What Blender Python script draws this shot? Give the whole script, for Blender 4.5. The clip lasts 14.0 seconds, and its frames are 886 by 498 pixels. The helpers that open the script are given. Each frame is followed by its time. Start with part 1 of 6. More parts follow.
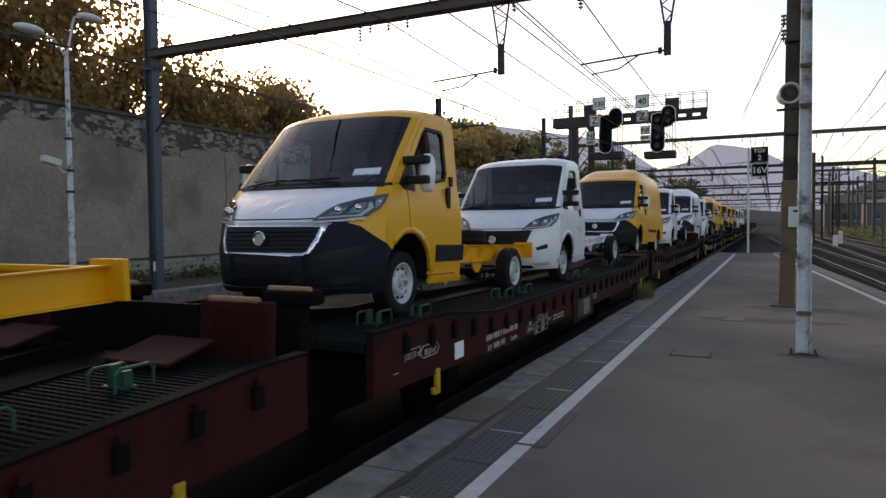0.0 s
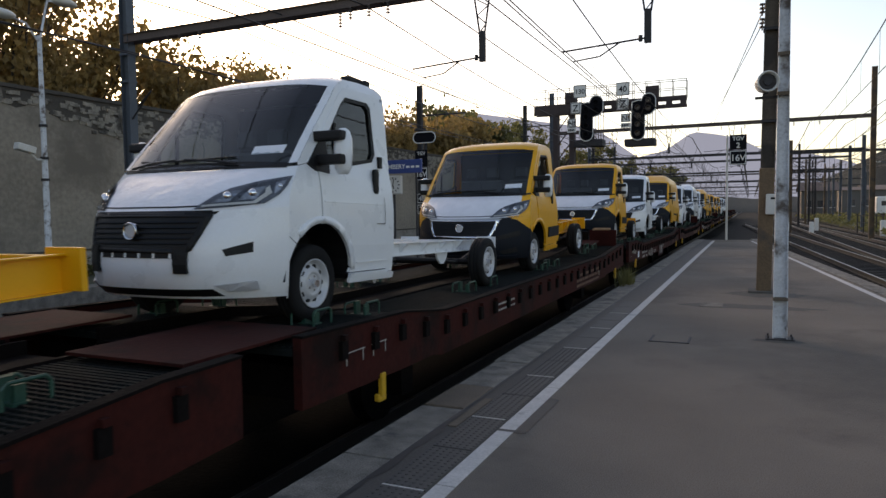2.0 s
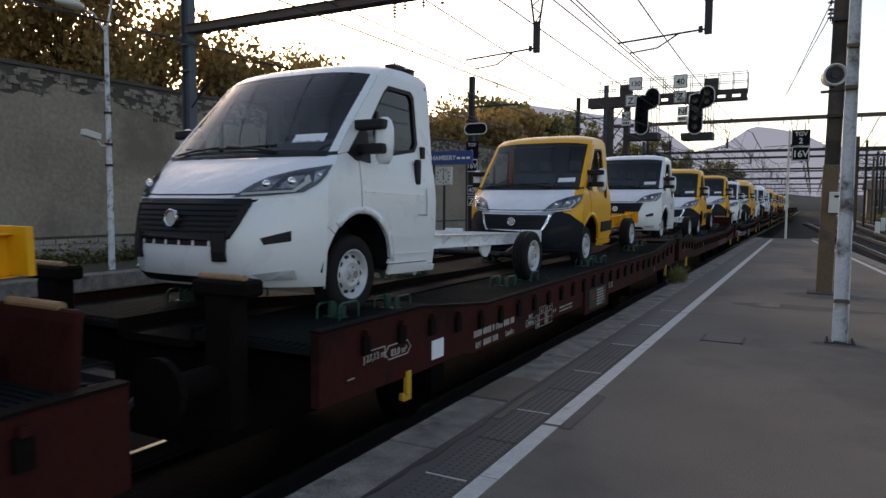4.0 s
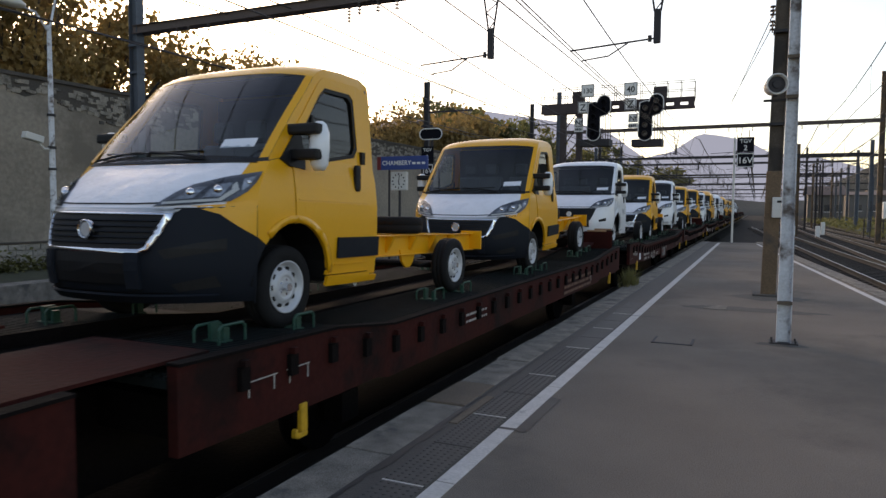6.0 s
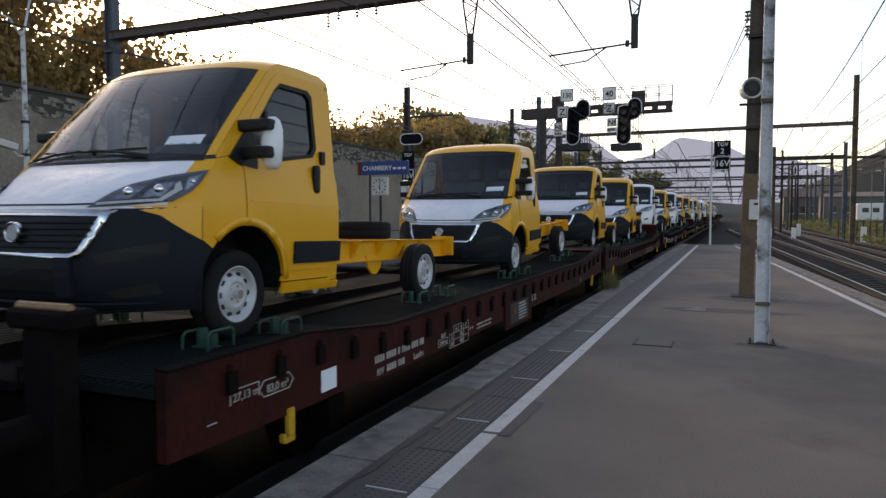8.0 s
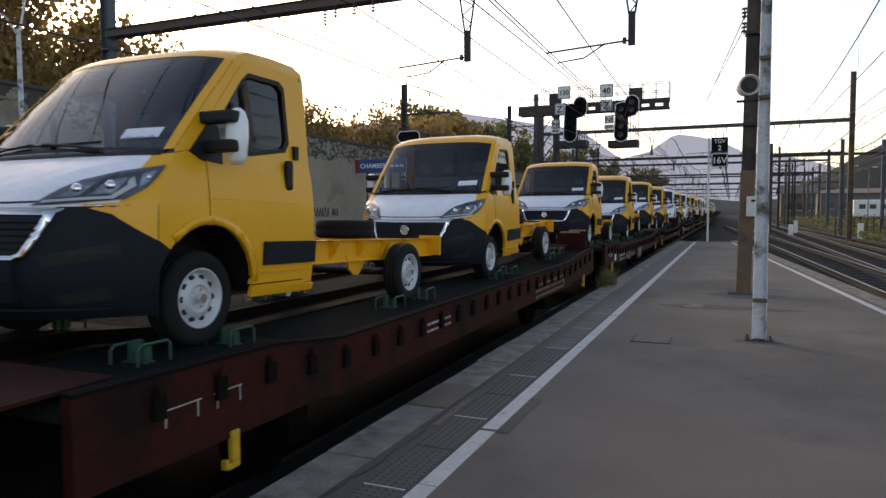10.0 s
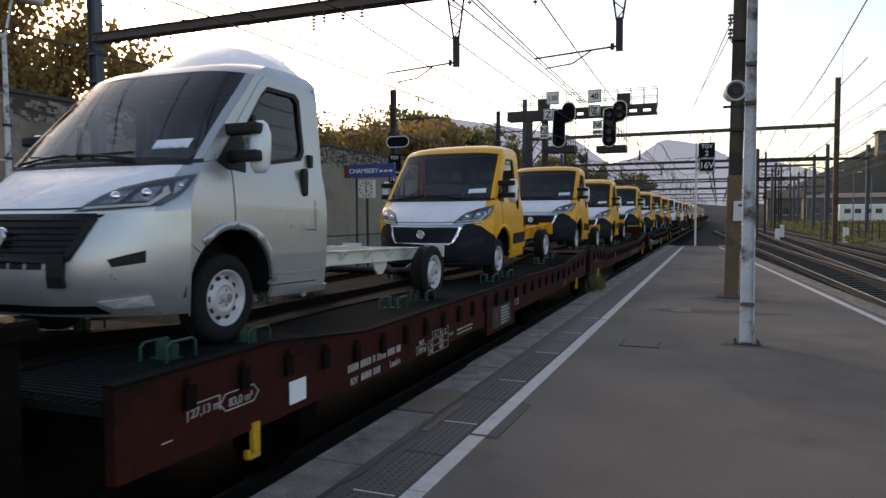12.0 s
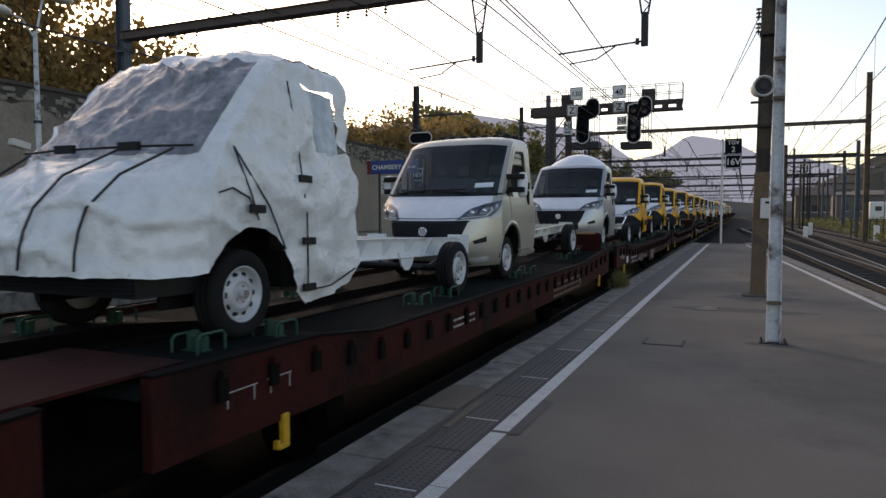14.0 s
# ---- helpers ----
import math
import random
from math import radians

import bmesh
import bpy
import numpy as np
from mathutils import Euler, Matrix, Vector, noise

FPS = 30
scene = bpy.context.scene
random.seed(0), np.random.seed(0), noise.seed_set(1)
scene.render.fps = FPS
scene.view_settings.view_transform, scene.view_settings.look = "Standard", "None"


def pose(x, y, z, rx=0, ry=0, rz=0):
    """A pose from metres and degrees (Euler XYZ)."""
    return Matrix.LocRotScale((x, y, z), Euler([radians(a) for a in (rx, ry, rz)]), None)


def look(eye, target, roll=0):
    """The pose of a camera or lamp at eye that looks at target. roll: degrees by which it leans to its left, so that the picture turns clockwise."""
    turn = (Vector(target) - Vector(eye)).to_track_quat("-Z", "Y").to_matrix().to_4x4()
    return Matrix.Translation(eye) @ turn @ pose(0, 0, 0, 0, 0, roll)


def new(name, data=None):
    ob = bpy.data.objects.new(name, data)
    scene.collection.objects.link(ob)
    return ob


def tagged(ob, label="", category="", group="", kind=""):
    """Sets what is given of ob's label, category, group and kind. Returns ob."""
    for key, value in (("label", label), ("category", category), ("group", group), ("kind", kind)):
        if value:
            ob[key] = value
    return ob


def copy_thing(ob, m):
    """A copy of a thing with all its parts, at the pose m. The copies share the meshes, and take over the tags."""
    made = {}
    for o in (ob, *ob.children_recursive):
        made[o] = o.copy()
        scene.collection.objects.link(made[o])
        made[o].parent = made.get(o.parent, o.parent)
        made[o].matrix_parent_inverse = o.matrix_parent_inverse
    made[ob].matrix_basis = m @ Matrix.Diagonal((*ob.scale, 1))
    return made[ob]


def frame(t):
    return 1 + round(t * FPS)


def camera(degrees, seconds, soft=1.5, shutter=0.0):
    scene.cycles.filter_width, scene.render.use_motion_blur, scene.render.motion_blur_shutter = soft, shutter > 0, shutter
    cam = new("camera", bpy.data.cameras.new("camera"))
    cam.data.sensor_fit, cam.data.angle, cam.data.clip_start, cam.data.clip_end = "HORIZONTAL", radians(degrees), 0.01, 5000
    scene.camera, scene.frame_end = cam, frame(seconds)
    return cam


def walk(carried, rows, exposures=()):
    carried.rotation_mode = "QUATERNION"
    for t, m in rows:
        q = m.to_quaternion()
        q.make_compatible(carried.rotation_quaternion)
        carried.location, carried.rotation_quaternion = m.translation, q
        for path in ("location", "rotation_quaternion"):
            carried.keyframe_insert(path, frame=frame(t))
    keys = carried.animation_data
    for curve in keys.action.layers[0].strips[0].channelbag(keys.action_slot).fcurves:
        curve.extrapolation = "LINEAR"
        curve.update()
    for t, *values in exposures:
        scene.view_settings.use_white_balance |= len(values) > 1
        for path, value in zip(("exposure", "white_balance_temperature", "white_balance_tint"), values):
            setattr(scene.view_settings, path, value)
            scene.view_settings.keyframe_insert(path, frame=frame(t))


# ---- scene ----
# camera: a hand-held view from the platform, turning a little
cam = camera(65.9, 14.0, shutter=0.08)
CAM = [
    (0.0, 25.72, -2.14, 0.62), (0.5, 24.56, -2.63, 0.59), (1.0, 24.55, -2.95, 0.21),
    (1.5, 24.38, -3.09, 0.45), (2.0, 24.18, -3.18, 0.73), (2.5, 24.25, -3.24, 1.07),
    (3.0, 25.70, -2.98, 1.09), (3.5, 27.41, -3.40, -0.02), (4.0, 28.33, -3.88, -0.39),
    (6.5, 23.64, -3.22, -0.34), (7.0, 23.17, -3.05, -0.25), (7.5, 23.30, -2.95, 0.03),
    (8.0, 23.03, -3.03, 0.08), (8.5, 22.95, -3.22, 0.22), (11.0, 22.56, -3.21, 0.16),
    (11.5, 22.09, -3.08, 0.33), (12.0, 21.93, -2.82, 0.31), (12.5, 22.09, -2.40, 0.27),
    (13.0, 22.52, -2.48, -0.02), (13.5, 23.12, -2.84, -0.19), (14.0, 23.81, -3.12, 0.14),
]
EYE = 1.62
walk(cam, [(t, pose(0, 0, EYE, 90 + p, r, y)) for t, y, p, r in CAM], [(0.0, 0.90, 7900, 19), (4.0, 0.90, 7900, 19), (7.0, 1.15, 7900, 19), (11.0, 1.13, 7900, 19), (14.0, 0.88, 7900, 19)])

# light: a pale evening sky, the sun already low behind the trees along the wall
SUN_UP, SUN_ROUND = 17.0, -50.0
world = bpy.data.worlds.new("evening_sky")
scene.world = world
world.use_nodes = True
wn = world.node_tree
sky = wn.nodes.new("ShaderNodeTexSky")
sky.sky_type, sky.sun_disc = "NISHITA", False
sky.sun_elevation, sky.sun_rotation = radians(SUN_UP), radians(SUN_ROUND)
sky.air_density, sky.dust_density, sky.ozone_density = 1.0, 1.5, 1.5
wn.links.new(sky.outputs[0], wn.nodes["Background"].inputs[0])
wn.nodes["Background"].inputs[1].default_value = 0.15
lamp = bpy.data.lights.new("low_sun", "SUN")
lamp.energy, lamp.angle, lamp.color = 0.5, radians(15), (1.0, 0.86, 0.7)
sun = new("low_sun", lamp)
az, el = radians(SUN_ROUND), radians(SUN_UP)
sun.matrix_world = look((0, 0, 0), (-math.sin(az) * math.cos(el), -math.cos(az) * math.cos(el), -math.sin(el)))

TRACK = -4.33     # centre line of the train's track
RAIL = -0.55      # top of the rails
DECK = 0.60       # the wagons' low deck


def run(t):
    """How far the train has rolled at t seconds."""
    return 6.454 * t + 0.0354 * t * t - 0.00073 * t ** 3


# ---- materials ----
def material(name, base, rough=0.6, metal=0.0, vary=0.12, scale=4.0, fine=60.0, bump=0.15, spec=0.5, coat=0.0, dirt=None, dirt_at=0.62):
    """A surface with coarse and fine variation, a little relief and, if wanted, stains of another colour."""
    m = bpy.data.materials.new(name)
    m.use_nodes = True
    n, l = m.node_tree.nodes, m.node_tree.links
    b = n["Principled BSDF"]
    co = n.new("ShaderNodeTexCoord")
    n1, n2 = n.new("ShaderNodeTexNoise"), n.new("ShaderNodeTexNoise")
    n1.inputs["Scale"].default_value, n1.inputs["Detail"].default_value = scale, 5
    n2.inputs["Scale"].default_value, n2.inputs["Detail"].default_value = fine, 3
    for x in (n1, n2):
        l.new(co.outputs["Object"], x.inputs["Vector"])
    add = n.new("ShaderNodeMath")
    add.operation = "ADD"
    l.new(n1.outputs["Fac"], add.inputs[0])
    l.new(n2.outputs["Fac"], add.inputs[1])
    rng = n.new("ShaderNodeMapRange")
    rng.inputs["From Min"].default_value, rng.inputs["From Max"].default_value = 0.65, 1.35
    rng.inputs["To Min"].default_value, rng.inputs["To Max"].default_value = 1 - vary, 1 + vary
    l.new(add.outputs[0], rng.inputs["Value"])
    mul = n.new("ShaderNodeVectorMath")
    mul.operation = "SCALE"
    mul.inputs[0].default_value = base
    l.new(rng.outputs[0], mul.inputs["Scale"])
    colour = mul.outputs[0]
    if dirt:
        n3 = n.new("ShaderNodeTexNoise")
        n3.inputs["Scale"].default_value, n3.inputs["Detail"].default_value = scale * 0.7, 8
        n3.inputs["Roughness"].default_value = 0.65
        off = n.new("ShaderNodeVectorMath")
        off.inputs[1].default_value = (7.3, 2.1, 4.4)
        l.new(co.outputs["Object"], off.inputs[0])
        l.new(off.outputs[0], n3.inputs["Vector"])
        r3 = n.new("ShaderNodeMapRange")
        r3.inputs["From Min"].default_value, r3.inputs["From Max"].default_value = dirt_at - 0.06, dirt_at + 0.06
        l.new(n3.outputs["Fac"], r3.inputs["Value"])
        mix = n.new("ShaderNodeMix")
        mix.data_type = "RGBA"
        l.new(r3.outputs[0], mix.inputs["Factor"])
        l.new(colour, mix.inputs["A"])
        mix.inputs["B"].default_value = (*dirt, 1)
        colour = mix.outputs["Result"]
    l.new(colour, b.inputs["Base Color"])
    r2 = n.new("ShaderNodeMapRange")
    r2.inputs["To Min"].default_value, r2.inputs["To Max"].default_value = max(0.02, rough - 0.12), min(1, rough + 0.12)
    l.new(n1.outputs["Fac"], r2.inputs["Value"])
    l.new(r2.outputs[0], b.inputs["Roughness"])
    b.inputs["Metallic"].default_value = metal
    b.inputs["Specular IOR Level"].default_value = spec
    b.inputs["Coat Weight"].default_value = coat
    b.inputs["Coat Roughness"].default_value = 0.06
    if bump:
        bp = n.new("ShaderNodeBump")
        bp.inputs["Strength"].default_value, bp.inputs["Distance"].default_value = bump, 0.02
        l.new(n2.outputs["Fac"], bp.inputs["Height"])
        l.new(bp.outputs[0], b.inputs["Normal"])
    return m


def pane_material(name, tint, gloss_rough=0.02):
    """Thin glass: tinted see-through, with a mirror sheen that grows at glancing angles."""
    m = bpy.data.materials.new(name)
    m.use_nodes = True
    n, l = m.node_tree.nodes, m.node_tree.links
    n.remove(n["Principled BSDF"])
    tr, gl, mx, fr = (n.new("ShaderNodeBsdfTransparent"), n.new("ShaderNodeBsdfGlossy"),
                      n.new("ShaderNodeMixShader"), n.new("ShaderNodeFresnel"))
    tr.inputs[0].default_value = (*tint, 1)
    gl.inputs["Roughness"].default_value = gloss_rough
    fr.inputs["IOR"].default_value = 1.6
    l.new(fr.outputs[0], mx.inputs[0])
    l.new(tr.outputs[0], mx.inputs[1])
    l.new(gl.outputs[0], mx.inputs[2])
    l.new(mx.outputs[0], n["Material Output"].inputs[0])
    return m


YELLOW = material("yellow_paint", (0.80, 0.365, 0.012), 0.36, vary=0.03, bump=0.0, coat=0.15, spec=0.35)
WHITE = material("white_paint", (0.74, 0.76, 0.78), 0.30, vary=0.03, bump=0.0, coat=0.2)
SILVER = material("silver_paint", (0.45, 0.46, 0.47), 0.32, 0.6, vary=0.03, bump=0.0, coat=0.2)
GOLD = material("pale_gold_paint", (0.48, 0.455, 0.39), 0.34, 0.5, vary=0.03, bump=0.0, coat=0.2)
FILM = material("white_film", (0.76, 0.76, 0.79), 0.4, vary=0.08, scale=2.2, fine=6, bump=1.0)
WRAP = material("wrap_sheet", (0.72, 0.72, 0.72), 0.26, vary=0.10, scale=2.5, fine=11, bump=1.0)
MILKY = material("milky_film", (0.42, 0.48, 0.53), 0.25, vary=0.35, scale=3, fine=9, bump=0.4)
SMOKE = material("smoky_film", (0.20, 0.20, 0.22), 0.25, vary=0.5, scale=5, fine=16, bump=0.7)
PLASTIC = material("grey_plastic", (0.0085, 0.0115, 0.017), 0.65, spec=0.18, vary=0.08, fine=200, bump=0.05)
BLACK = material("black_plastic", (0.006, 0.006, 0.0065), 0.55, spec=0.3, vary=0.1, bump=0.05)
RUBBER = material("tyre_rubber", (0.009, 0.009, 0.0095), 0.85, spec=0.25, vary=0.2, fine=90, bump=0.2)
RIM = material("wheel_silver", (0.50, 0.51, 0.53), 0.5, 0.3, vary=0.06, bump=0.0)
CHROME = material("chrome", (0.75, 0.76, 0.78), 0.15, 1.0, vary=0.03, bump=0.0)
LAMP_IN = material("lamp_reflector", (0.55, 0.57, 0.60), 0.22, 0.55, vary=0.4, fine=30, bump=0.3)
BEZEL = material("lamp_bezel", (0.13, 0.135, 0.145), 0.3, 0.4, vary=0.3, fine=40, bump=0.0)
LENS = pane_material("lamp_lens", (0.95, 0.96, 0.97))
GLASS = pane_material("tinted_glass", (0.74, 0.79, 0.78))
SEAT = material("seat_cloth", (0.11, 0.11, 0.115), 0.9, vary=0.2, fine=120)
PAPER = material("paper", (0.72, 0.74, 0.78), 0.8, vary=0.03, bump=0.0)
RED_LENS = material("red_lens", (0.4, 0.02, 0.015), 0.2, bump=0)
GREY_FRAME = material("primer_grey", (0.58, 0.58, 0.53), 0.5, vary=0.08, bump=0.05)
WAGON = material("wagon_red", (0.038, 0.0068, 0.0049), 0.85, spec=0.15, vary=0.3, scale=1.6, fine=22, bump=0.2, dirt=(0.012, 0.0045, 0.0036), dirt_at=0.58)
# near-black brown for underframe, deck channel, end posts and stake pockets
WAGON_DARK = material("wagon_near_black", (0.006, 0.0042, 0.0038), 0.95, spec=0.1, vary=0.4, scale=3, fine=30, bump=0.3)
GRATE = material("deck_steel", (0.0085, 0.0115, 0.0112), 0.85, 0.0, vary=0.3, scale=2, fine=40, bump=0.1, spec=0.12, dirt=(0.008, 0.0055, 0.0048), dirt_at=0.6)
GREEN = material("chock_green", (0.008, 0.055, 0.035), 0.55, vary=0.25, fine=40, bump=0.1)
HOOK = material("hook_yellow", (0.50, 0.27, 0.01), 0.6, vary=0.3, fine=30, bump=0.2)
PAINT = material("marking_white", (0.33, 0.30, 0.275), 0.85, vary=0.35, fine=30, bump=0.0)
FADED = material("faded_marking", (0.15, 0.085, 0.06), 0.9, vary=0.4, fine=30, bump=0.0)
BOARD = material("board_black", (0.012, 0.012, 0.013), 0.6, bump=0.0)
SIGN_RED = material("emblem_red", (0.16, 0.012, 0.009), 0.6, bump=0.0)
WORN_WOOD = material("worn_edge", (0.28, 0.16, 0.08), 0.7, vary=0.3, fine=40)
ASPHALT = material("platform_asphalt", (0.168, 0.143, 0.120), 0.95, spec=0.2, vary=0.30, scale=0.55, fine=110, bump=0.6, dirt=(0.124, 0.106, 0.090), dirt_at=0.56)
PATCH = material("asphalt_patch", (0.075, 0.068, 0.060), 0.92, vary=0.4, scale=3, fine=60, bump=0.5)
KERB = material("kerb_stone", (0.205, 0.182, 0.155), 0.9, spec=0.2, vary=0.55, scale=5, fine=130, bump=0.6, dirt=(0.10, 0.094, 0.086), dirt_at=0.6)
KERB_RUST = material("rusty_cover", (0.115, 0.085, 0.06), 0.85, vary=0.3, scale=4, fine=50, bump=0.4)
STRIP = material("edge_strip", (0.066, 0.057, 0.049), 0.8, vary=0.25, scale=2, fine=90, bump=0.3)
PLATE = material("studded_plate", (0.050, 0.046, 0.042), 0.7, 0.0, vary=0.25, scale=3, fine=50, bump=0.15)
LINE = material("line_paint", (0.50, 0.47, 0.44), 0.85, vary=0.18, scale=6, fine=45, bump=0.2, dirt=(0.20, 0.19, 0.185), dirt_at=0.66)
BALLAST = material("ballast", (0.024, 0.021, 0.019), 1.0, spec=0.1, vary=0.45, scale=0.9, fine=14, bump=1.0, dirt=(0.015, 0.013, 0.012), dirt_at=0.55)
GRASS = material("dry_grass", (0.055, 0.055, 0.028), 0.95, vary=0.5, scale=3, fine=30, bump=0.5)
STEEL_RAIL = material("rail_steel", (0.03, 0.024, 0.02), 0.6, 0.2, vary=0.2, bump=0.05)
RAIL_TOP = material("rail_top", (0.30, 0.29, 0.28), 0.4, 1.0, vary=0.1, bump=0.0)
SLEEPER = material("sleeper", (0.008, 0.007, 0.006), 0.9, vary=0.35, fine=40, bump=0.4)
RENDER_WALL = material("old_render", (0.27, 0.228, 0.18), 0.92, vary=0.28, scale=0.45, fine=7, bump=0.35, dirt=(0.17, 0.142, 0.112), dirt_at=0.57)
RUBBLE = material("rubble_stone", (0.27, 0.235, 0.19), 0.95, vary=0.45, scale=2.5, fine=25, bump=0.6, dirt=(0.08, 0.07, 0.06), dirt_at=0.56)
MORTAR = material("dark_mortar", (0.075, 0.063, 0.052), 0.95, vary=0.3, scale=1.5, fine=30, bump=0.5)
GRAFFITI = material("black_spray", (0.022, 0.020, 0.019), 0.8, vary=0.3)
POLE_BLUE = material("galvanised_grey", (0.085, 0.10, 0.12), 0.6, 0.3, vary=0.2, scale=1.5, fine=40, bump=0.1, dirt=(0.06, 0.06, 0.06), dirt_at=0.62)
POLE_BROWN = material("rusty_pole", (0.145, 0.092, 0.052), 0.8, vary=0.3, scale=2, fine=40, bump=0.3, dirt=(0.07, 0.055, 0.045), dirt_at=0.55)
POLE_GREY = material("weathered_pole", (0.105, 0.082, 0.062), 0.85, vary=0.35, scale=3, fine=40, bump=0.3, dirt=(0.055, 0.045, 0.038), dirt_at=0.52)
POLE_WHITE = material("peeling_white", (0.60, 0.61, 0.63), 0.7, vary=0.2, scale=4, fine=40, bump=0.2, dirt=(0.13, 0.10, 0.085), dirt_at=0.56)
RUST_BEAM = material("rusty_beam", (0.10, 0.072, 0.062), 0.8, vary=0.3, scale=2, fine=40, bump=0.2)
DARK_STEEL = material("dark_steel", (0.035, 0.032, 0.034), 0.7, 0.2, vary=0.3, bump=0.1)
GANTRY = material("gantry_brown", (0.055, 0.038, 0.036), 0.8, vary=0.3, scale=3, fine=40, bump=0.1)
CASE_WHITE = material("cream_case", (0.60, 0.58, 0.54), 0.5, vary=0.1, bump=0.05)
WIRE = material("wire", (0.045, 0.042, 0.042), 0.6, 0.3, bump=0)
CERAMIC = material("insulator_brown", (0.05, 0.028, 0.022), 0.3, bump=0)
SIGN_BLACK = material("sign_black", (0.008, 0.008, 0.011), 0.8, spec=0.1, bump=0)
SIGN_WHITE = material("sign_white", (0.72, 0.70, 0.66), 0.6, vary=0.08, bump=0)
SIGN_BLUE = material("sign_blue", (0.02, 0.05, 0.20), 0.5, bump=0)
TRUNK = material("bark", (0.07, 0.052, 0.038), 0.95, vary=0.3, fine=30, bump=0.6)
LEAF_A = material("plane_leaves", (0.29, 0.19, 0.065), 0.7, vary=0.5, scale=0.5, fine=3, bump=0)
LEAF_B = material("green_leaves", (0.155, 0.145, 0.052), 0.7, vary=0.5, scale=0.5, fine=3, bump=0)
HILL = material("hill_woods", (0.026, 0.030, 0.026), 0.95, vary=0.35, scale=0.06, fine=0.9, bump=0.0)
# mountain colour with the blue of distance haze mixed in
HAZE = material("far_mountain_haze", (0.040, 0.047, 0.062), 1.0, vary=0.06, scale=0.004, fine=0.03, bump=0.0, spec=0.0)
HOUSE = material("house_render", (0.12, 0.108, 0.098), 0.85, vary=0.12, scale=0.5, fine=8, bump=0.1)
ROOF = material("roof_tiles", (0.13, 0.095, 0.08), 0.9, vary=0.3, scale=1, fine=10, bump=0.3)
# near black: the shade below the wagons is put into this colour
TRACK_BED = material("shaded_track_bed", (0.007, 0.006, 0.0055), 1.0, spec=0.05, vary=0.5, scale=3, fine=25, bump=0.6)
DARK_PANE = material("dark_pane", (0.03, 0.035, 0.045), 0.15, bump=0)


for m in (LEAF_A, LEAF_B):
    n, l = m.node_tree.nodes, m.node_tree.links
    tl, mx = n.new("ShaderNodeBsdfTranslucent"), n.new("ShaderNodeMixShader")
    l.new(n["Principled BSDF"].inputs["Base Color"].links[0].from_socket, tl.inputs[0])
    mx.inputs[0].default_value = 0.45
    l.new(n["Principled BSDF"].outputs[0], mx.inputs[1])
    l.new(tl.outputs[0], mx.inputs[2])
    l.new(mx.outputs[0], n["Material Output"].inputs[0])
# haze over the mountains is imitated by a faint bluish glow of their own
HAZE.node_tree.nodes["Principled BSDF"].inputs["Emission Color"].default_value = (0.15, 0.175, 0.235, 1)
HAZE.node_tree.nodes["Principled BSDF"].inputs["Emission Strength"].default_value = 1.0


# ---- mesh helpers ----
def part(name, bm, mat, parent=None, label="", smooth=False):
    """Links a bmesh as one mesh object, under a thing or a part if one is given."""
    me = bpy.data.meshes.new(name)
    bmesh.ops.recalc_face_normals(bm, faces=bm.faces)
    bm.to_mesh(me)
    bm.free()
    me.materials.append(mat)
    if smooth:
        me.polygons.foreach_set("use_smooth", [True] * len(me.polygons))
    ob = new(name, me)
    if parent:
        ob.parent = parent
    if label:
        tagged(ob, label)
    return ob


def share(name, ob, parent, m):
    """A further piece on the mesh of another, under the same kind of parent."""
    o = new(name, ob.data)
    o.parent = parent
    o.matrix_basis = m
    return o


CUBE_FACES = ((0, 1, 3, 2), (4, 6, 7, 5), (0, 4, 5, 1), (2, 3, 7, 6), (0, 2, 6, 4), (1, 5, 7, 3))


def box(bm, x0, x1, y0, y1, z0, z1, turn=None):
    vs = []
    for x in (x0, x1):
        for y in (y0, y1):
            for z in (z0, z1):
                c = Vector((x, y, z))
                vs.append(bm.verts.new(turn @ c if turn else c))
    for f in CUBE_FACES:
        bm.faces.new([vs[i] for i in f])
    return bm


def bevel(bm, w, seg=2):
    bmesh.ops.bevel(bm, geom=list(bm.edges), offset=w, segments=seg, affect="EDGES", profile=0.6)
    return bm


def rod(bm, a, b, r, seg=8, r2=None):
    a, b = Vector(a), Vector(b)
    q = (b - a).to_track_quat("Z", "Y")
    r2 = r if r2 is None else r2
    ends = []
    for c, k in ((a, r), (b, r2)):
        ends.append([bm.verts.new(c + q @ Vector((k * math.cos(2 * math.pi * i / seg), k * math.sin(2 * math.pi * i / seg), 0))) for i in range(seg)])
    for i in range(seg):
        bm.faces.new((ends[0][i], ends[0][(i + 1) % seg], ends[1][(i + 1) % seg], ends[1][i]))
    bm.faces.new(ends[0][::-1])
    bm.faces.new(ends[1])
    return bm


def column(bm, x, y, z0, z1, w, d, t, web=None):
    """An upright rolled H section, w wide and d deep."""
    web = web or t
    a, b = w / 2, d / 2
    out = [(-a, -b), (-a + t, -b), (-a + t, -web), (a - t, -web), (a - t, -b), (a, -b), (a, b), (a - t, b), (a - t, web), (-a + t, web), (-a + t, b), (-a, b)]
    rows = [[bm.verts.new((x + p, y + q, z)) for p, q in out] for z in (z0, z1)]
    for i in range(12):
        j = (i + 1) % 12
        bm.faces.new((rows[0][i], rows[0][j], rows[1][j], rows[1][i]))
    bm.faces.new(rows[0][::-1])
    bm.faces.new(rows[1])
    return bm


def rods(bm, pts, r, seg=6):
    for a, b in zip(pts, pts[1:]):
        rod(bm, a, b, r, seg)
    return bm


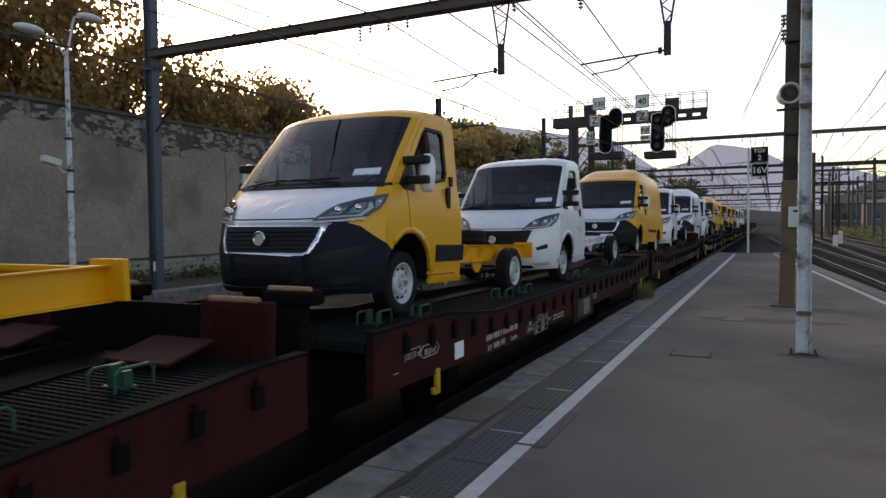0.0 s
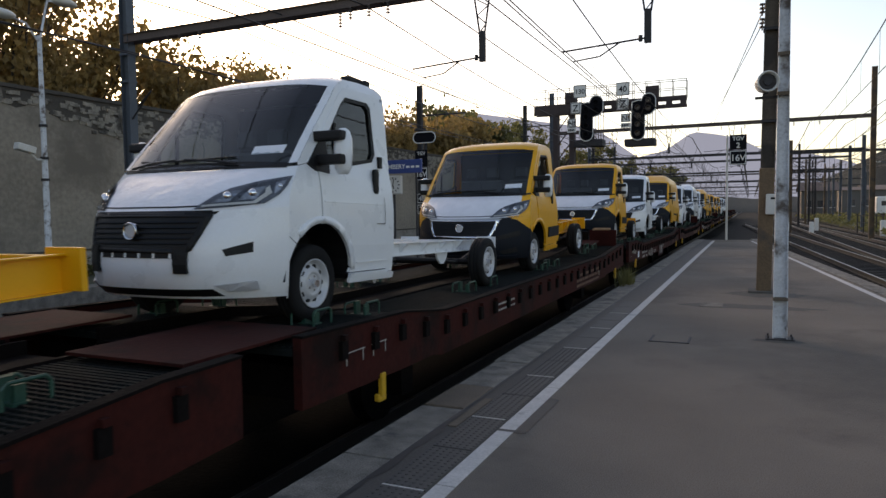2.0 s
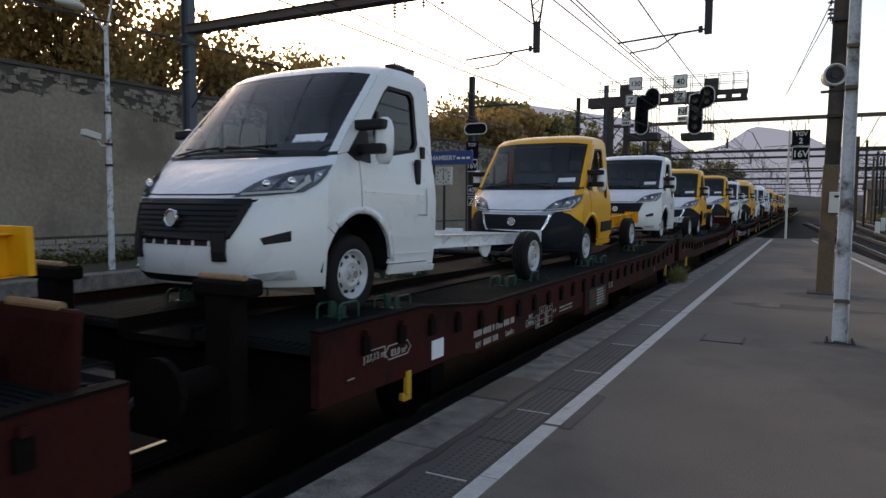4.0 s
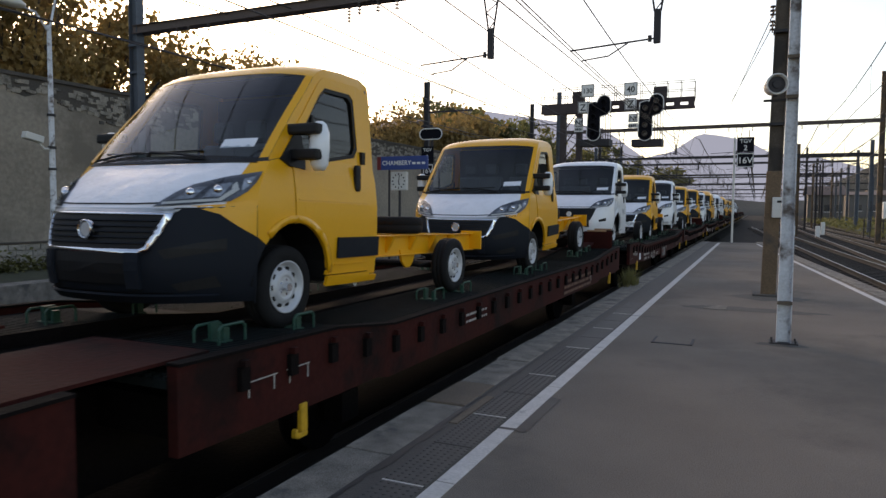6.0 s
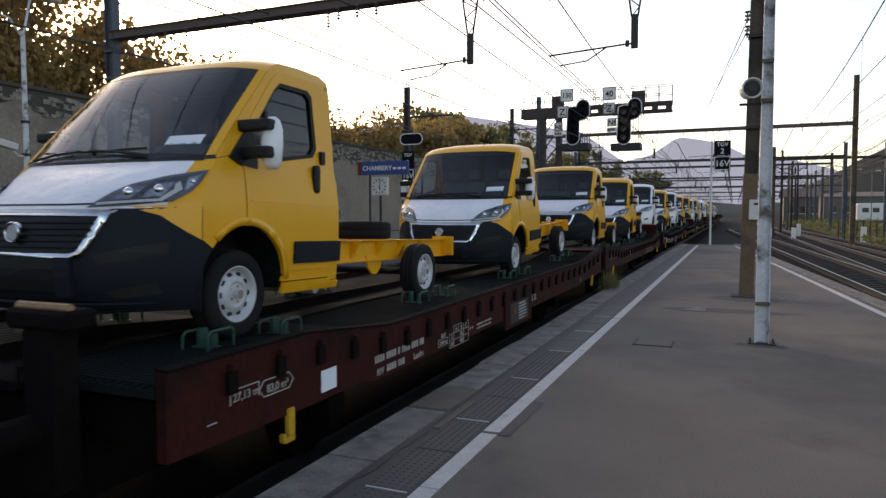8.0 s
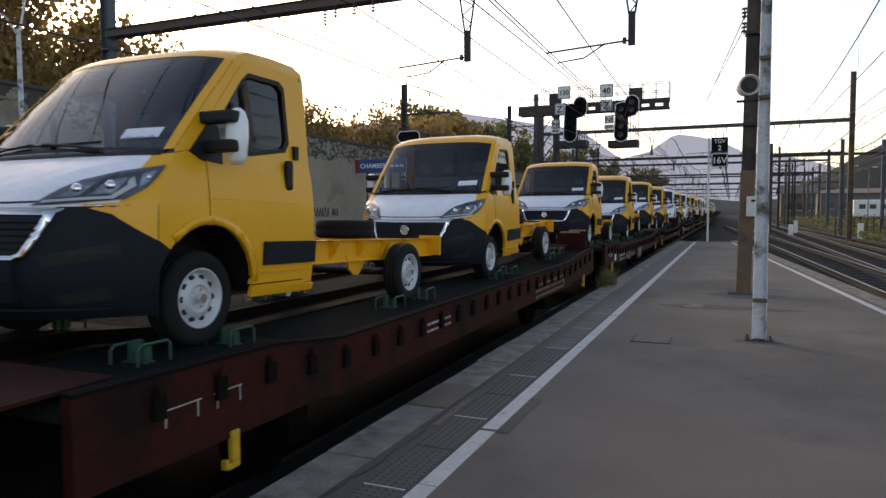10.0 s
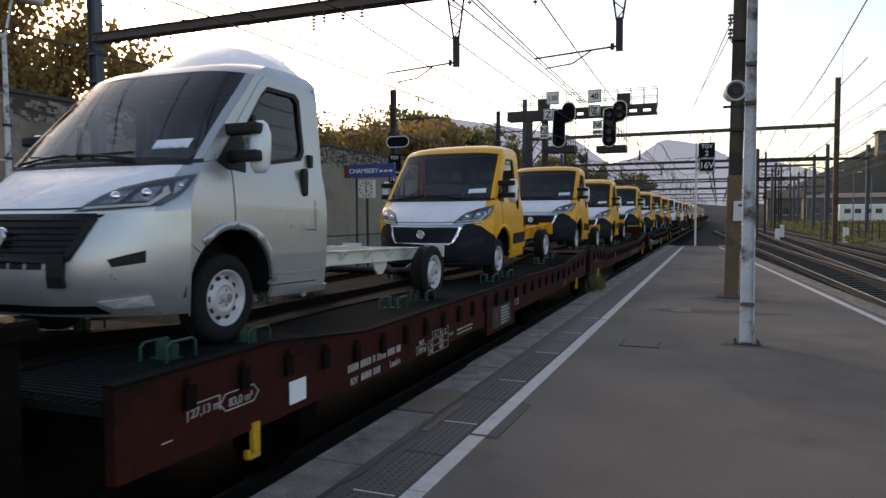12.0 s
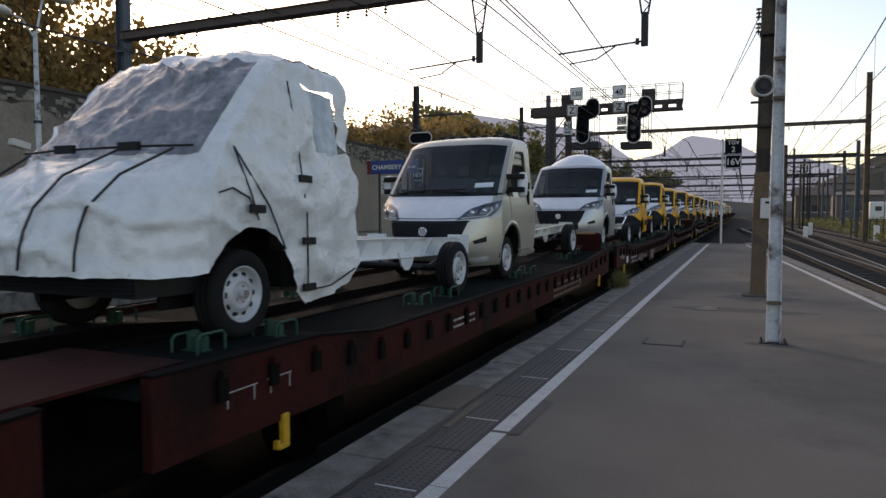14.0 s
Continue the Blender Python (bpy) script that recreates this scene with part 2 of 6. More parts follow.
def lathe(bm, profile, m=None, seg=24, closed=False):
    """Turns a profile of (radius, height along x) about the x axis."""
    rings = []
    for r, x in profile:
        ring = []
        for i in range(seg):
            a = 2 * math.pi * i / seg
            v = Vector((x, r * math.cos(a), r * math.sin(a)))
            ring.append(bm.verts.new(m @ v if m else v))
        rings.append(ring)
    pairs = list(zip(rings, rings[1:])) + ([(rings[-1], rings[0])] if closed else [])
    for p, q in pairs:
        for i in range(seg):
            bm.faces.new((p[i], p[(i + 1) % seg], q[(i + 1) % seg], q[i]))
    if not closed:
        for ring in (rings[0], rings[-1]):
            if (ring[0].co - ring[seg // 2].co).length > 1e-4:
                bm.faces.new(ring)
    return bm


def sheet(loops, step=0.09):
    """A filled outline (first loop) with holes (other loops) in the plane of two numbers, cut into small faces so that it can be bent."""
    bm = bmesh.new()
    edges = []
    for loop in loops:
        vs = [bm.verts.new((a, b, 0)) for a, b in loop]
        edges += [bm.edges.new((vs[i], vs[(i + 1) % len(vs)])) for i in range(len(vs))]
    bmesh.ops.triangle_fill(bm, use_beauty=True, use_dissolve=False, edges=edges)
    for axis in (0, 1):
        lo = min(v.co[axis] for v in bm.verts)
        hi = max(v.co[axis] for v in bm.verts)
        n = max(1, int((hi - lo) / step))
        for i in range(1, n):
            co, no = [0, 0, 0], [0, 0, 0]
            co[axis], no[axis] = lo + (hi - lo) * i / n, 1
            bmesh.ops.bisect_plane(bm, geom=list(bm.verts) + list(bm.edges) + list(bm.faces), dist=1e-5, plane_co=co, plane_no=no)
    return bm


def lettering(name, text, size, mat, parent, m, depth=0.002):
    """Words in the built-in font, turned into a mesh."""
    cu = bpy.data.curves.new(name, "FONT")
    cu.body, cu.size, cu.extrude, cu.align_x = text, size, depth, "CENTER"
    cu.offset = size * 0.012
    tmp = bpy.data.objects.new(name, cu)
    scene.collection.objects.link(tmp)
    me = bpy.data.meshes.new_from_object(tmp.evaluated_get(bpy.context.evaluated_depsgraph_get()))
    bpy.data.objects.remove(tmp)
    bpy.data.curves.remove(cu)
    me.materials.clear()
    me.materials.append(mat)
    ob = new(name, me)
    ob.parent = parent
    ob.matrix_basis = m
    return ob


def thing(name, label, category, group="", kind="", at=None):
    ob = new(name)
    ob.empty_display_size = 0.2
    tagged(ob, label, category, group, kind)
    if at is not None:
        ob.matrix_basis = at
    return ob


def pl(x, table):
    """Straight-line interpolation in a table of pairs."""
    if x <= table[0][0]:
        return table[0][1]
    for (a, p), (b, q) in zip(table, table[1:]):
        if x <= b:
            return p + (q - p) * (x - a) / (b - a)
    return table[-1][1]
# ---- the vans: they stand on the wagons nose to the rear of the train ----
HALF = [(0.2, 0.95), (0.32, 0.99), (0.5, 1.01), (0.62, 1.02), (0.95, 1.02), (1.1, 1.005), (1.18, 0.995), (1.27, 0.975), (1.30, 0.965), (1.70, 0.93), (2.02, 0.903), (2.08, 0.893), (2.13, 0.872), (2.17, 0.83), (2.5, 0.82)]
# rows over the nose and roof: middle y, middle z, edge y, edge z
BUMPER = [(-0.94, 0.22, -0.40, 0.22), (-1.04, 0.31, -0.44, 0.32), (-1.07, 0.48, -0.45, 0.50), (-1.06, 0.61, -0.46, 0.62), (-1.03, 0.74, -0.46, 0.74), (-0.985, 0.86, -0.46, 0.87)]
HOOD = [(-0.97, 0.895, -0.46, 0.93), (-0.94, 0.93, -0.455, 0.96), (-0.83, 1.03, -0.44, 1.03), (-0.66, 1.14, -0.40, 1.11), (-0.52, 1.21, -0.34, 1.19), (-0.42, 1.25, -0.28, 1.27)]
SCREEN = [(-0.41, 1.275, -0.27, 1.30), (-0.24, 1.49, -0.11, 1.49), (-0.05, 1.71, 0.07, 1.69), (0.13, 1.92, 0.24, 1.87), (0.29, 2.075, 0.38, 2.03)]
TOP = [(0.29, 2.08, 0.38, 2.03), (0.36, 2.14, 0.44, 2.08), (0.55, 2.20, 0.58, 2.14), (0.90, 2.24, 0.90, 2.17), (1.21, 2.245, 1.22, 2.17), (1.27, 2.21, 1.27, 2.11)]
WHEEL = 0.335
LIFT = 0.045      # the unladen bodies ride high on their springs


def half(z):
    return pl(z, HALF)


def skin_point(row, s):
    y0, z0, y1, z1 = row
    k = abs(s)
    return Vector((half(z1) * s, y0 + (y1 - y0) * k ** 2.9, z0 + (z1 - z0) * k ** 4))


def skin(rows, s0=-1.0, s1=1.0, n=22, out=0.0):
    bm = bmesh.new()
    grid = []
    for r in rows:
        line = []
        for i in range(n + 1):
            p = skin_point(r, s0 + (s1 - s0) * i / n)
            p.y -= out
            line.append(bm.verts.new(p))
        grid.append(line)
    for a, b in zip(grid, grid[1:]):
        for i in range(n):
            bm.faces.new((a[i], a[i + 1], b[i + 1], b[i]))
    return bm


def nose_y(x, z):
    """Where the nose stands at that width and height."""
    rows = BUMPER + HOOD[1:] + SCREEN[1:]
    pts = []
    for r in rows:
        s = max(-1, min(1, x / half(r[3])))
        p = skin_point(r, s)
        pts.append((p.z, p.y))
    return pl(z, pts)


def nose_patch(loops, out, step=0.06):
    bm = sheet(loops, step)
    for v in bm.verts:
        x, z = v.co.x, v.co.y
        v.co = (x, nose_y(x, z) - out, z)
    return bm


def side_patch(loops, side, out=0.0, step=0.12):
    bm = sheet(loops, step)
    for v in bm.verts:
        y, z = v.co.x, v.co.y
        v.co = (side * (half(z) + out), y, z)
    return bm


def solid(bm, thick):
    bmesh.ops.recalc_face_normals(bm, faces=bm.faces)
    bmesh.ops.solidify(bm, geom=list(bm.faces), thickness=thick)
    return bm


def arc(a0, a1, r=0.44, n=8, cz=WHEEL):
    return [(r * math.cos(radians(a0 + (a1 - a0) * i / n)), cz + r * math.sin(radians(a0 + (a1 - a0) * i / n))) for i in range(n + 1)]


def wheel(parent, x, y, side, dish=0.0):
    """One wheel with its tyre, pierced steel rim, hub and bolts; side is +1 on the platform side."""
    hub = new("wheel")
    hub.parent = parent
    hub.matrix_basis = Matrix.Translation((x, y, WHEEL - LIFT)) @ (Matrix.Identity(4) if side > 0 else Matrix.Rotation(math.pi, 4, "Z"))
    bm = bmesh.new()
    lathe(bm, [(0.205, -0.20), (0.29, -0.21), (0.325, -0.185), (0.335, -0.155), (0.335, -0.135), (0.325, -0.13), (0.325, -0.12), (0.335, -0.115), (0.335, -0.09), (0.325, -0.085), (0.325, -0.075), (0.335, -0.07), (0.334, -0.045), (0.325, -0.02), (0.29, 0.0), (0.215, -0.01), (0.2, -0.03)], seg=36, closed=True)
    part("tyre", bm, RUBBER, hub, smooth=True)
    bm = bmesh.new()
    lathe(bm, [(0.2, -0.19), (0.205, -0.03), (0.212, -0.006), (0.199, -0.010), (0.186, -0.045), (0.168, -0.060), (0.160, -0.058), (0.126, -0.028), (0.118, -0.023), (0.097, -0.019), (0.093, -0.020), (0.086, -0.029), (0.083, -0.030), (0.076, -0.030), (0.0005, -0.030)], seg=32)
    part("rim", bm, RIM, hub, smooth=True)
    bm = bmesh.new()
    for i in range(10):
        a = 2 * math.pi * i / 10
        c = Vector((-0.056, 0.146 * math.cos(a), 0.146 * math.sin(a)))
        rod(bm, c, c + Vector((0.016, 0, 0)), 0.022, 10)
    tagged(part("rim_piercing", bm, BLACK, hub), kind="stuff")
    bm = bmesh.new()
    for i in range(5):
        a = 2 * math.pi * i / 5
        c = Vector((-0.042, 0.060 * math.cos(a), 0.060 * math.sin(a)))
        rod(bm, c, c + Vector((0.016, 0, 0)), 0.012, 6)
    rod(bm, (-0.022, 0, 0), (0.018, 0, 0), 0.033, 14)
    part("bolts", bm, CHROME, hub)
    return hub


DOOR = [(0.0, 0.80), (0.0, 1.24), (-0.14, 1.31), (0.43, 1.985), (0.52, 2.05), (1.06, 2.07), (1.12, 2.02), (1.15, 1.5), (1.15, 0.36), (0.45, 0.36)] + arc(8, 82, 0.475, 6)
PANE = [(-0.03, 1.315), (0.44, 1.89), (0.53, 1.965), (0.92, 1.975), (0.98, 1.93), (1.00, 1.48), (0.94, 1.40), (0.5, 1.325)]


def side_panels(van, side, paint, bumper_mat):
    fender = [(-0.46, 0.93), (-0.44, 1.03), (-0.40, 1.11), (-0.34, 1.19), (-0.28, 1.27), (-0.15, 1.30), (-0.008, 1.232), (-0.008, 0.788)] + arc(92, 140, 0.475, 6) + [(-0.46, 0.70)]
    part("fender", side_patch([fender], side), paint, van, smooth=True)
    skirt = [(-0.46, 0.695)] + arc(141, 160, 0.475, 4) + [(-0.435, 0.32), (-0.395, 0.20), (-0.41, 0.20), (-0.445, 0.32), (-0.455, 0.5), (-0.46, 0.66)]
    part("bumper_side", side_patch([skirt], side), bumper_mat, van, smooth=True)
    door = part("door", solid(side_patch([DOOR, PANE], side, 0.007), 0.03), paint, van, smooth=False)
    part("door_pane", side_patch([PANE], side, -0.018), GLASS, door, "dark side window")
    rim_in = [((y - 0.55) * 0.93 + 0.545, (z - 1.645) * 0.89 + 1.645) for y, z in PANE]
    part("window_seal", side_patch([PANE, rim_in], side, 0.003), BLACK, door)
    bm = bmesh.new()
    box(bm, side * (half(1.6) - 0.02), side * (half(1.6) + 0.004), 0.30, 0.335, 1.34, 1.70)
    part("quarter_bar", bm, BLACK, door)
    pillar = [(-0.28, 1.275), (-0.27, 1.30), (-0.11, 1.49), (0.07, 1.69), (0.24, 1.87), (0.38, 2.03), (0.44, 2.08), (0.58, 2.14), (0.90, 2.17), (1.22, 2.17), (1.27, 2.11),
              (1.27, 0.33), (1.13, 0.33), (1.13, 1.5), (1.10, 2.0), (1.04, 2.05), (0.535, 2.025), (0.45, 1.975), (-0.10, 1.315)]
    part("pillar", side_patch([pillar], side), paint, van, smooth=True)
    sill = [(0.455, 0.352), (1.14, 0.352), (1.14, 0.325), (1.27, 0.325), (1.27, 0.27), (0.45, 0.27)]
    part("sill", solid(side_patch([sill], side, -0.004), 0.03), paint, van)
    bm = side_patch([arc(5, 132, 0.53, 14) + arc(132, 5, 0.472, 14)], side, 0.014)
    part("arch_lip", solid(bm, 0.022), paint, van, smooth=True)
    for a, b, z, h in ((0.03, 1.12, 0.985, 0.012), (0.55, 1.12, 0.44, 0.010)):
        part("door_crease", solid(side_patch([[(a, z), (b, z), (b, z + h), (a, z + h)]], side, 0.012), 0.006), paint, door)
    if paint is not YELLOW:
        part("fuel_flap", side_patch([[(0.90, 0.80), (1.07, 0.80), (1.07, 1.06), (1.062, 1.06), (1.062, 0.808), (0.90, 0.808)]], side, 0.016), BLACK, door)
    bm = bmesh.new()
    box(bm, side * 0.60, side * 0.63, -0.5, 0.5, 0.24, 0.84)
    for i in range(10):
        a, b = arc(0, 180, 0.48, 10)[i:i + 2]
        vs = [bm.verts.new((side * x, p[0], p[1])) for x, p in ((0.6, a), (0.99, a), (0.99, b), (0.6, b))]
        bm.faces.new(vs)
    part("arch_liner", bm, BLACK, van)
    bm = box(bmesh.new(), side * 0.985, side * 1.03, 0.88, 0.965, 1.09, 1.33)
    part("door_handle", bevel(bm, 0.036, 3), BLACK, door)
    bm = box(bmesh.new(), side * 0.95, side * 0.992, 1.03, 1.085, 1.35, 1.46)
    part("fuel_latch", bm, BLACK, door)
    # mirror on its two arms
    tri = [(-0.15, 1.30), (-0.05, 1.25), (0.15, 1.235), (0.17, 1.30), (0.14, 1.50), (0.08, 1.55)]
    mirror = part("mirror", solid(side_patch([tri], side, 0.016), 0.03), BLACK, van)
    for z in (1.30, 1.50):
        bm = bevel(box(bmesh.new(), side * 0.92, side * 1.22, -0.02, 0.075, z, z + 0.085), 0.02, 2)
        part("mirror_arm", bm, BLACK, mirror)
    bm = bmesh.new()
    rows = [(1.22, 0.05, 0.02), (1.27, 0.075, 0.06), (1.40, 0.085, 0.075), (1.52, 0.08, 0.07), (1.585, 0.06, 0.045), (1.61, 0.03, 0.015)]
    rings = [[bm.verts.new((side * (1.165 + w * math.cos(a)), 0.10 + d * math.sin(a), z)) for a in [2 * math.pi * i / 14 for i in range(14)]] for z, w, d in rows]
    for p, q in zip(rings, rings[1:]):
        for i in range(14):
            bm.faces.new((p[i], p[(i + 1) % 14], q[(i + 1) % 14], q[i]))
    bm.faces.new(rings[0])
    bm.faces.new(rings[-1])
    part("mirror_shell", bm, WHITE, mirror, smooth=True)


def front(van, paint, bumper_mat, film, badge=True):
    part("bumper", skin(BUMPER), bumper_mat, van, smooth=True)
    strip_mat = SILVER if bumper_mat is PLASTIC else BLACK
    part("nose_strip", skin([BUMPER[-1], HOOD[0]], -0.6, 0.6), strip_mat, van, smooth=True)
    for s in (-1, 1):
        part("nose_corner", skin([BUMPER[-1], HOOD[0]], s * 0.6, s * 1.0, 8), bumper_mat if bumper_mat is PLASTIC else paint, van, smooth=True)
    for s in (-1, 1):
        gap = [(0.0, 0.918), (s * 0.30, 0.918), (s * 0.52, 0.926), (s * 0.52, 0.938), (s * 0.30, 0.930), (0.0, 0.930)]
        part("hood_gap", nose_patch([gap], 0.006, 0.05), BLACK, van)
    hood = part("hood", skin(HOOD, -0.86, 0.86), film, van, smooth=True)
    for s in (-1, 1):
        part("hood_edge", skin(HOOD, s * 0.86, s * 1.0, 4), paint, van, smooth=True)
    part("nose_trim", solid(nose_patch([[(-0.66, 0.90), (-0.40, 0.888), (0.40, 0.888), (0.66, 0.90), (0.64, 0.875), (0.58, 0.848), (-0.58, 0.848), (-0.64, 0.875)]], 0.006), 0.012), BLACK if bumper_mat is not PLASTIC else SILVER, van, smooth=True)
    g = [(-0.63, 0.865), (0.63, 0.865), (0.575, 0.71), (0.52, 0.595), (0.47, 0.575), (-0.47, 0.575), (-0.52, 0.595), (-0.575, 0.71)]
    gi = [(-0.575, 0.850), (0.575, 0.850), (0.53, 0.72), (0.485, 0.622), (0.45, 0.608), (-0.45, 0.608), (-0.485, 0.622), (-0.53, 0.72)]
    grille = part("grille", nose_patch([gi], 0.008), BLACK, van)
    part("grille_frame", solid(nose_patch([g, gi], 0.02), 0.02), CHROME if bumper_mat is PLASTIC else BLACK, grille, smooth=True)
    for i in range(5):
        z = 0.645 + 0.040 * i
        w = pl(z, [(0.622, 0.475), (0.72, 0.515), (0.85, 0.56)])
        part("slat", solid(nose_patch([[(-w, z), (w, z), (w, z + 0.012), (-w, z + 0.012)]], 0.024), 0.012), PLASTIC, grille)
    bm = bmesh.new()
    c = Vector((0, nose_y(0, 0.74) - 0.03, 0.74))
    rod(bm, c, c + Vector((0, -0.02, 0)), 0.068, 24)
    bd = part("emblem", bm, CHROME, grille)
    bm = bmesh.new()
    rod(bm, c + Vector((0, -0.018, 0)), c + Vector((0, -0.024, 0)), 0.050, 20)
    part("emblem_disc", bm, RIM, bd)
    bm = bmesh.new()
    lathe(bm, [(0.062, 0.0), (0.070, 0.012), (0.062, 0.018), (0.055, 0.006)], Matrix.Translation(c + Vector((0, -0.018, 0))) @ Matrix.Rotation(radians(-90), 4, "Z"), 24, True)
    part("emblem_ring", bm, CHROME, bd, smooth=True)
    if bumper_mat is PLASTIC:
        for s in (-1, 1):
            cheek = [(s * 0.70, 0.915), (s * 0.90, 0.935), (s * 0.985, 0.965), (s * 1.0195, 0.945), (s * 1.0195, 0.86), (s * 1.0195, 0.70), (s * 0.985, 0.735), (s * 0.86, 0.86)]
            part("fender_cheek", nose_patch([cheek], 0.006, 0.04), paint, van, smooth=True)
    # lower openings, plate panel, lamps in the bumper
    part("air_intake", nose_patch([[(-0.62, 0.30), (0.62, 0.30), (0.66, 0.24), (-0.66, 0.24)]], 0.006), BLACK, van)
    if bumper_mat is PLASTIC:
        part("plate_panel", solid(nose_patch([[(-0.36, 0.36), (0.36, 0.36), (0.36, 0.58), (-0.36, 0.58)]], 0.02), 0.02), BLACK, van)
        part("lower_lip", solid(nose_patch([[(-0.80, 0.235), (0.80, 0.235), (0.84, 0.29), (-0.84, 0.29)]], 0.018), 0.02), PLASTIC, van)
        for s in (-1, 1):
            part("bumper_block", solid(nose_patch([[(s * 0.37, 0.33), (s * 0.47, 0.33), (s * 0.47, 0.585), (s * 0.37, 0.585)]], 0.045), 0.04), PLASTIC, van)
            part("fog_recess", nose_patch([[(s * 0.62, 0.36), (s * 0.84, 0.42), (s * 0.86, 0.34), (s * 0.66, 0.31)]], 0.005), BLACK, van)
            part("side_recess", nose_patch([[(s * 0.56, 0.60), (s * 0.90, 0.69), (s * 0.90, 0.60), (s * 0.60, 0.54)]], 0.004), BLACK, van)
    else:
        part("upper_intake", nose_patch([[(-0.44, 0.535), (0.44, 0.535), (0.44, 0.585), (-0.44, 0.585)]], 0.006), BLACK, van)
        for i in range(6):
            x = -0.36 + 0.144 * i
            part("intake_bar", solid(nose_patch([[(x - 0.01, 0.537), (x + 0.01, 0.537), (x + 0.01, 0.583), (x - 0.01, 0.583)]], 0.01), 0.01), paint, van)
        for s in (-1, 1):
            part("bumper_block", solid(nose_patch([[(s * 0.40, 0.42), (s * 0.50, 0.42), (s * 0.50, 0.63), (s * 0.40, 0.63)]], 0.035), 0.04), BLACK, van)
            part("side_vent", nose_patch([[(s * 0.70, 0.60), (s * 0.86, 0.66), (s * 0.86, 0.58), (s * 0.72, 0.55)]], 0.006), BLACK, van)
            part("fog_lamp", solid(nose_patch([[(s * 0.64, 0.33), (s * 0.86, 0.36), (s * 0.86, 0.29), (s * 0.70, 0.28)]], 0.008), 0.01), RIM, van)
    for s in (-1, 1):
        shape = [(s * 0.47, 0.905), (s * 0.70, 0.922), (s * 0.90, 0.955), (s * 0.965, 1.03), (s * 0.985, 1.10), (s * 0.985, 1.185), (s * 0.80, 1.14), (s * 0.63, 1.075), (s * 0.56, 1.015)]
        lamp_ob = part("headlight", nose_patch([shape], 0.010, 0.04), BEZEL, van, "clear headlight")
        for cell in ([(0.575, 0.955), (0.695, 0.968), (0.735, 1.065), (0.65, 1.048)], [(0.745, 0.975), (0.845, 0.99), (0.865, 1.095), (0.775, 1.078)], [(0.935, 1.03), (0.958, 1.065), (0.968, 1.15), (0.91, 1.125)]):
            part("reflector", nose_patch([[(s * x, z) for x, z in cell]], 0.016, 0.03), LAMP_IN, lamp_ob)
        part("light_strip", nose_patch([[(s * 0.53, 0.922), (s * 0.86, 0.955), (s * 0.925, 1.04), (s * 0.885, 1.10), (s * 0.872, 1.075), (s * 0.885, 1.04), (s * 0.84, 0.972), (s * 0.53, 0.940)]], 0.024, 0.04), SIGN_WHITE, lamp_ob)
        for x, z in ((0.655, 1.01), (0.805, 1.035), (0.945, 1.095)):
            bm = bmesh.new()
            bmesh.ops.create_uvsphere(bm, u_segments=12, v_segments=8, radius=0.036 if x < 0.9 else 0.02, matrix=Matrix.Translation((s * x, nose_y(s * x, z) - 0.008, z)))
            part("bulb", bm, CHROME, lamp_ob, smooth=True)
        part("lens", nose_patch([shape], 0.03, 0.05), LENS, lamp_ob)
    return hood


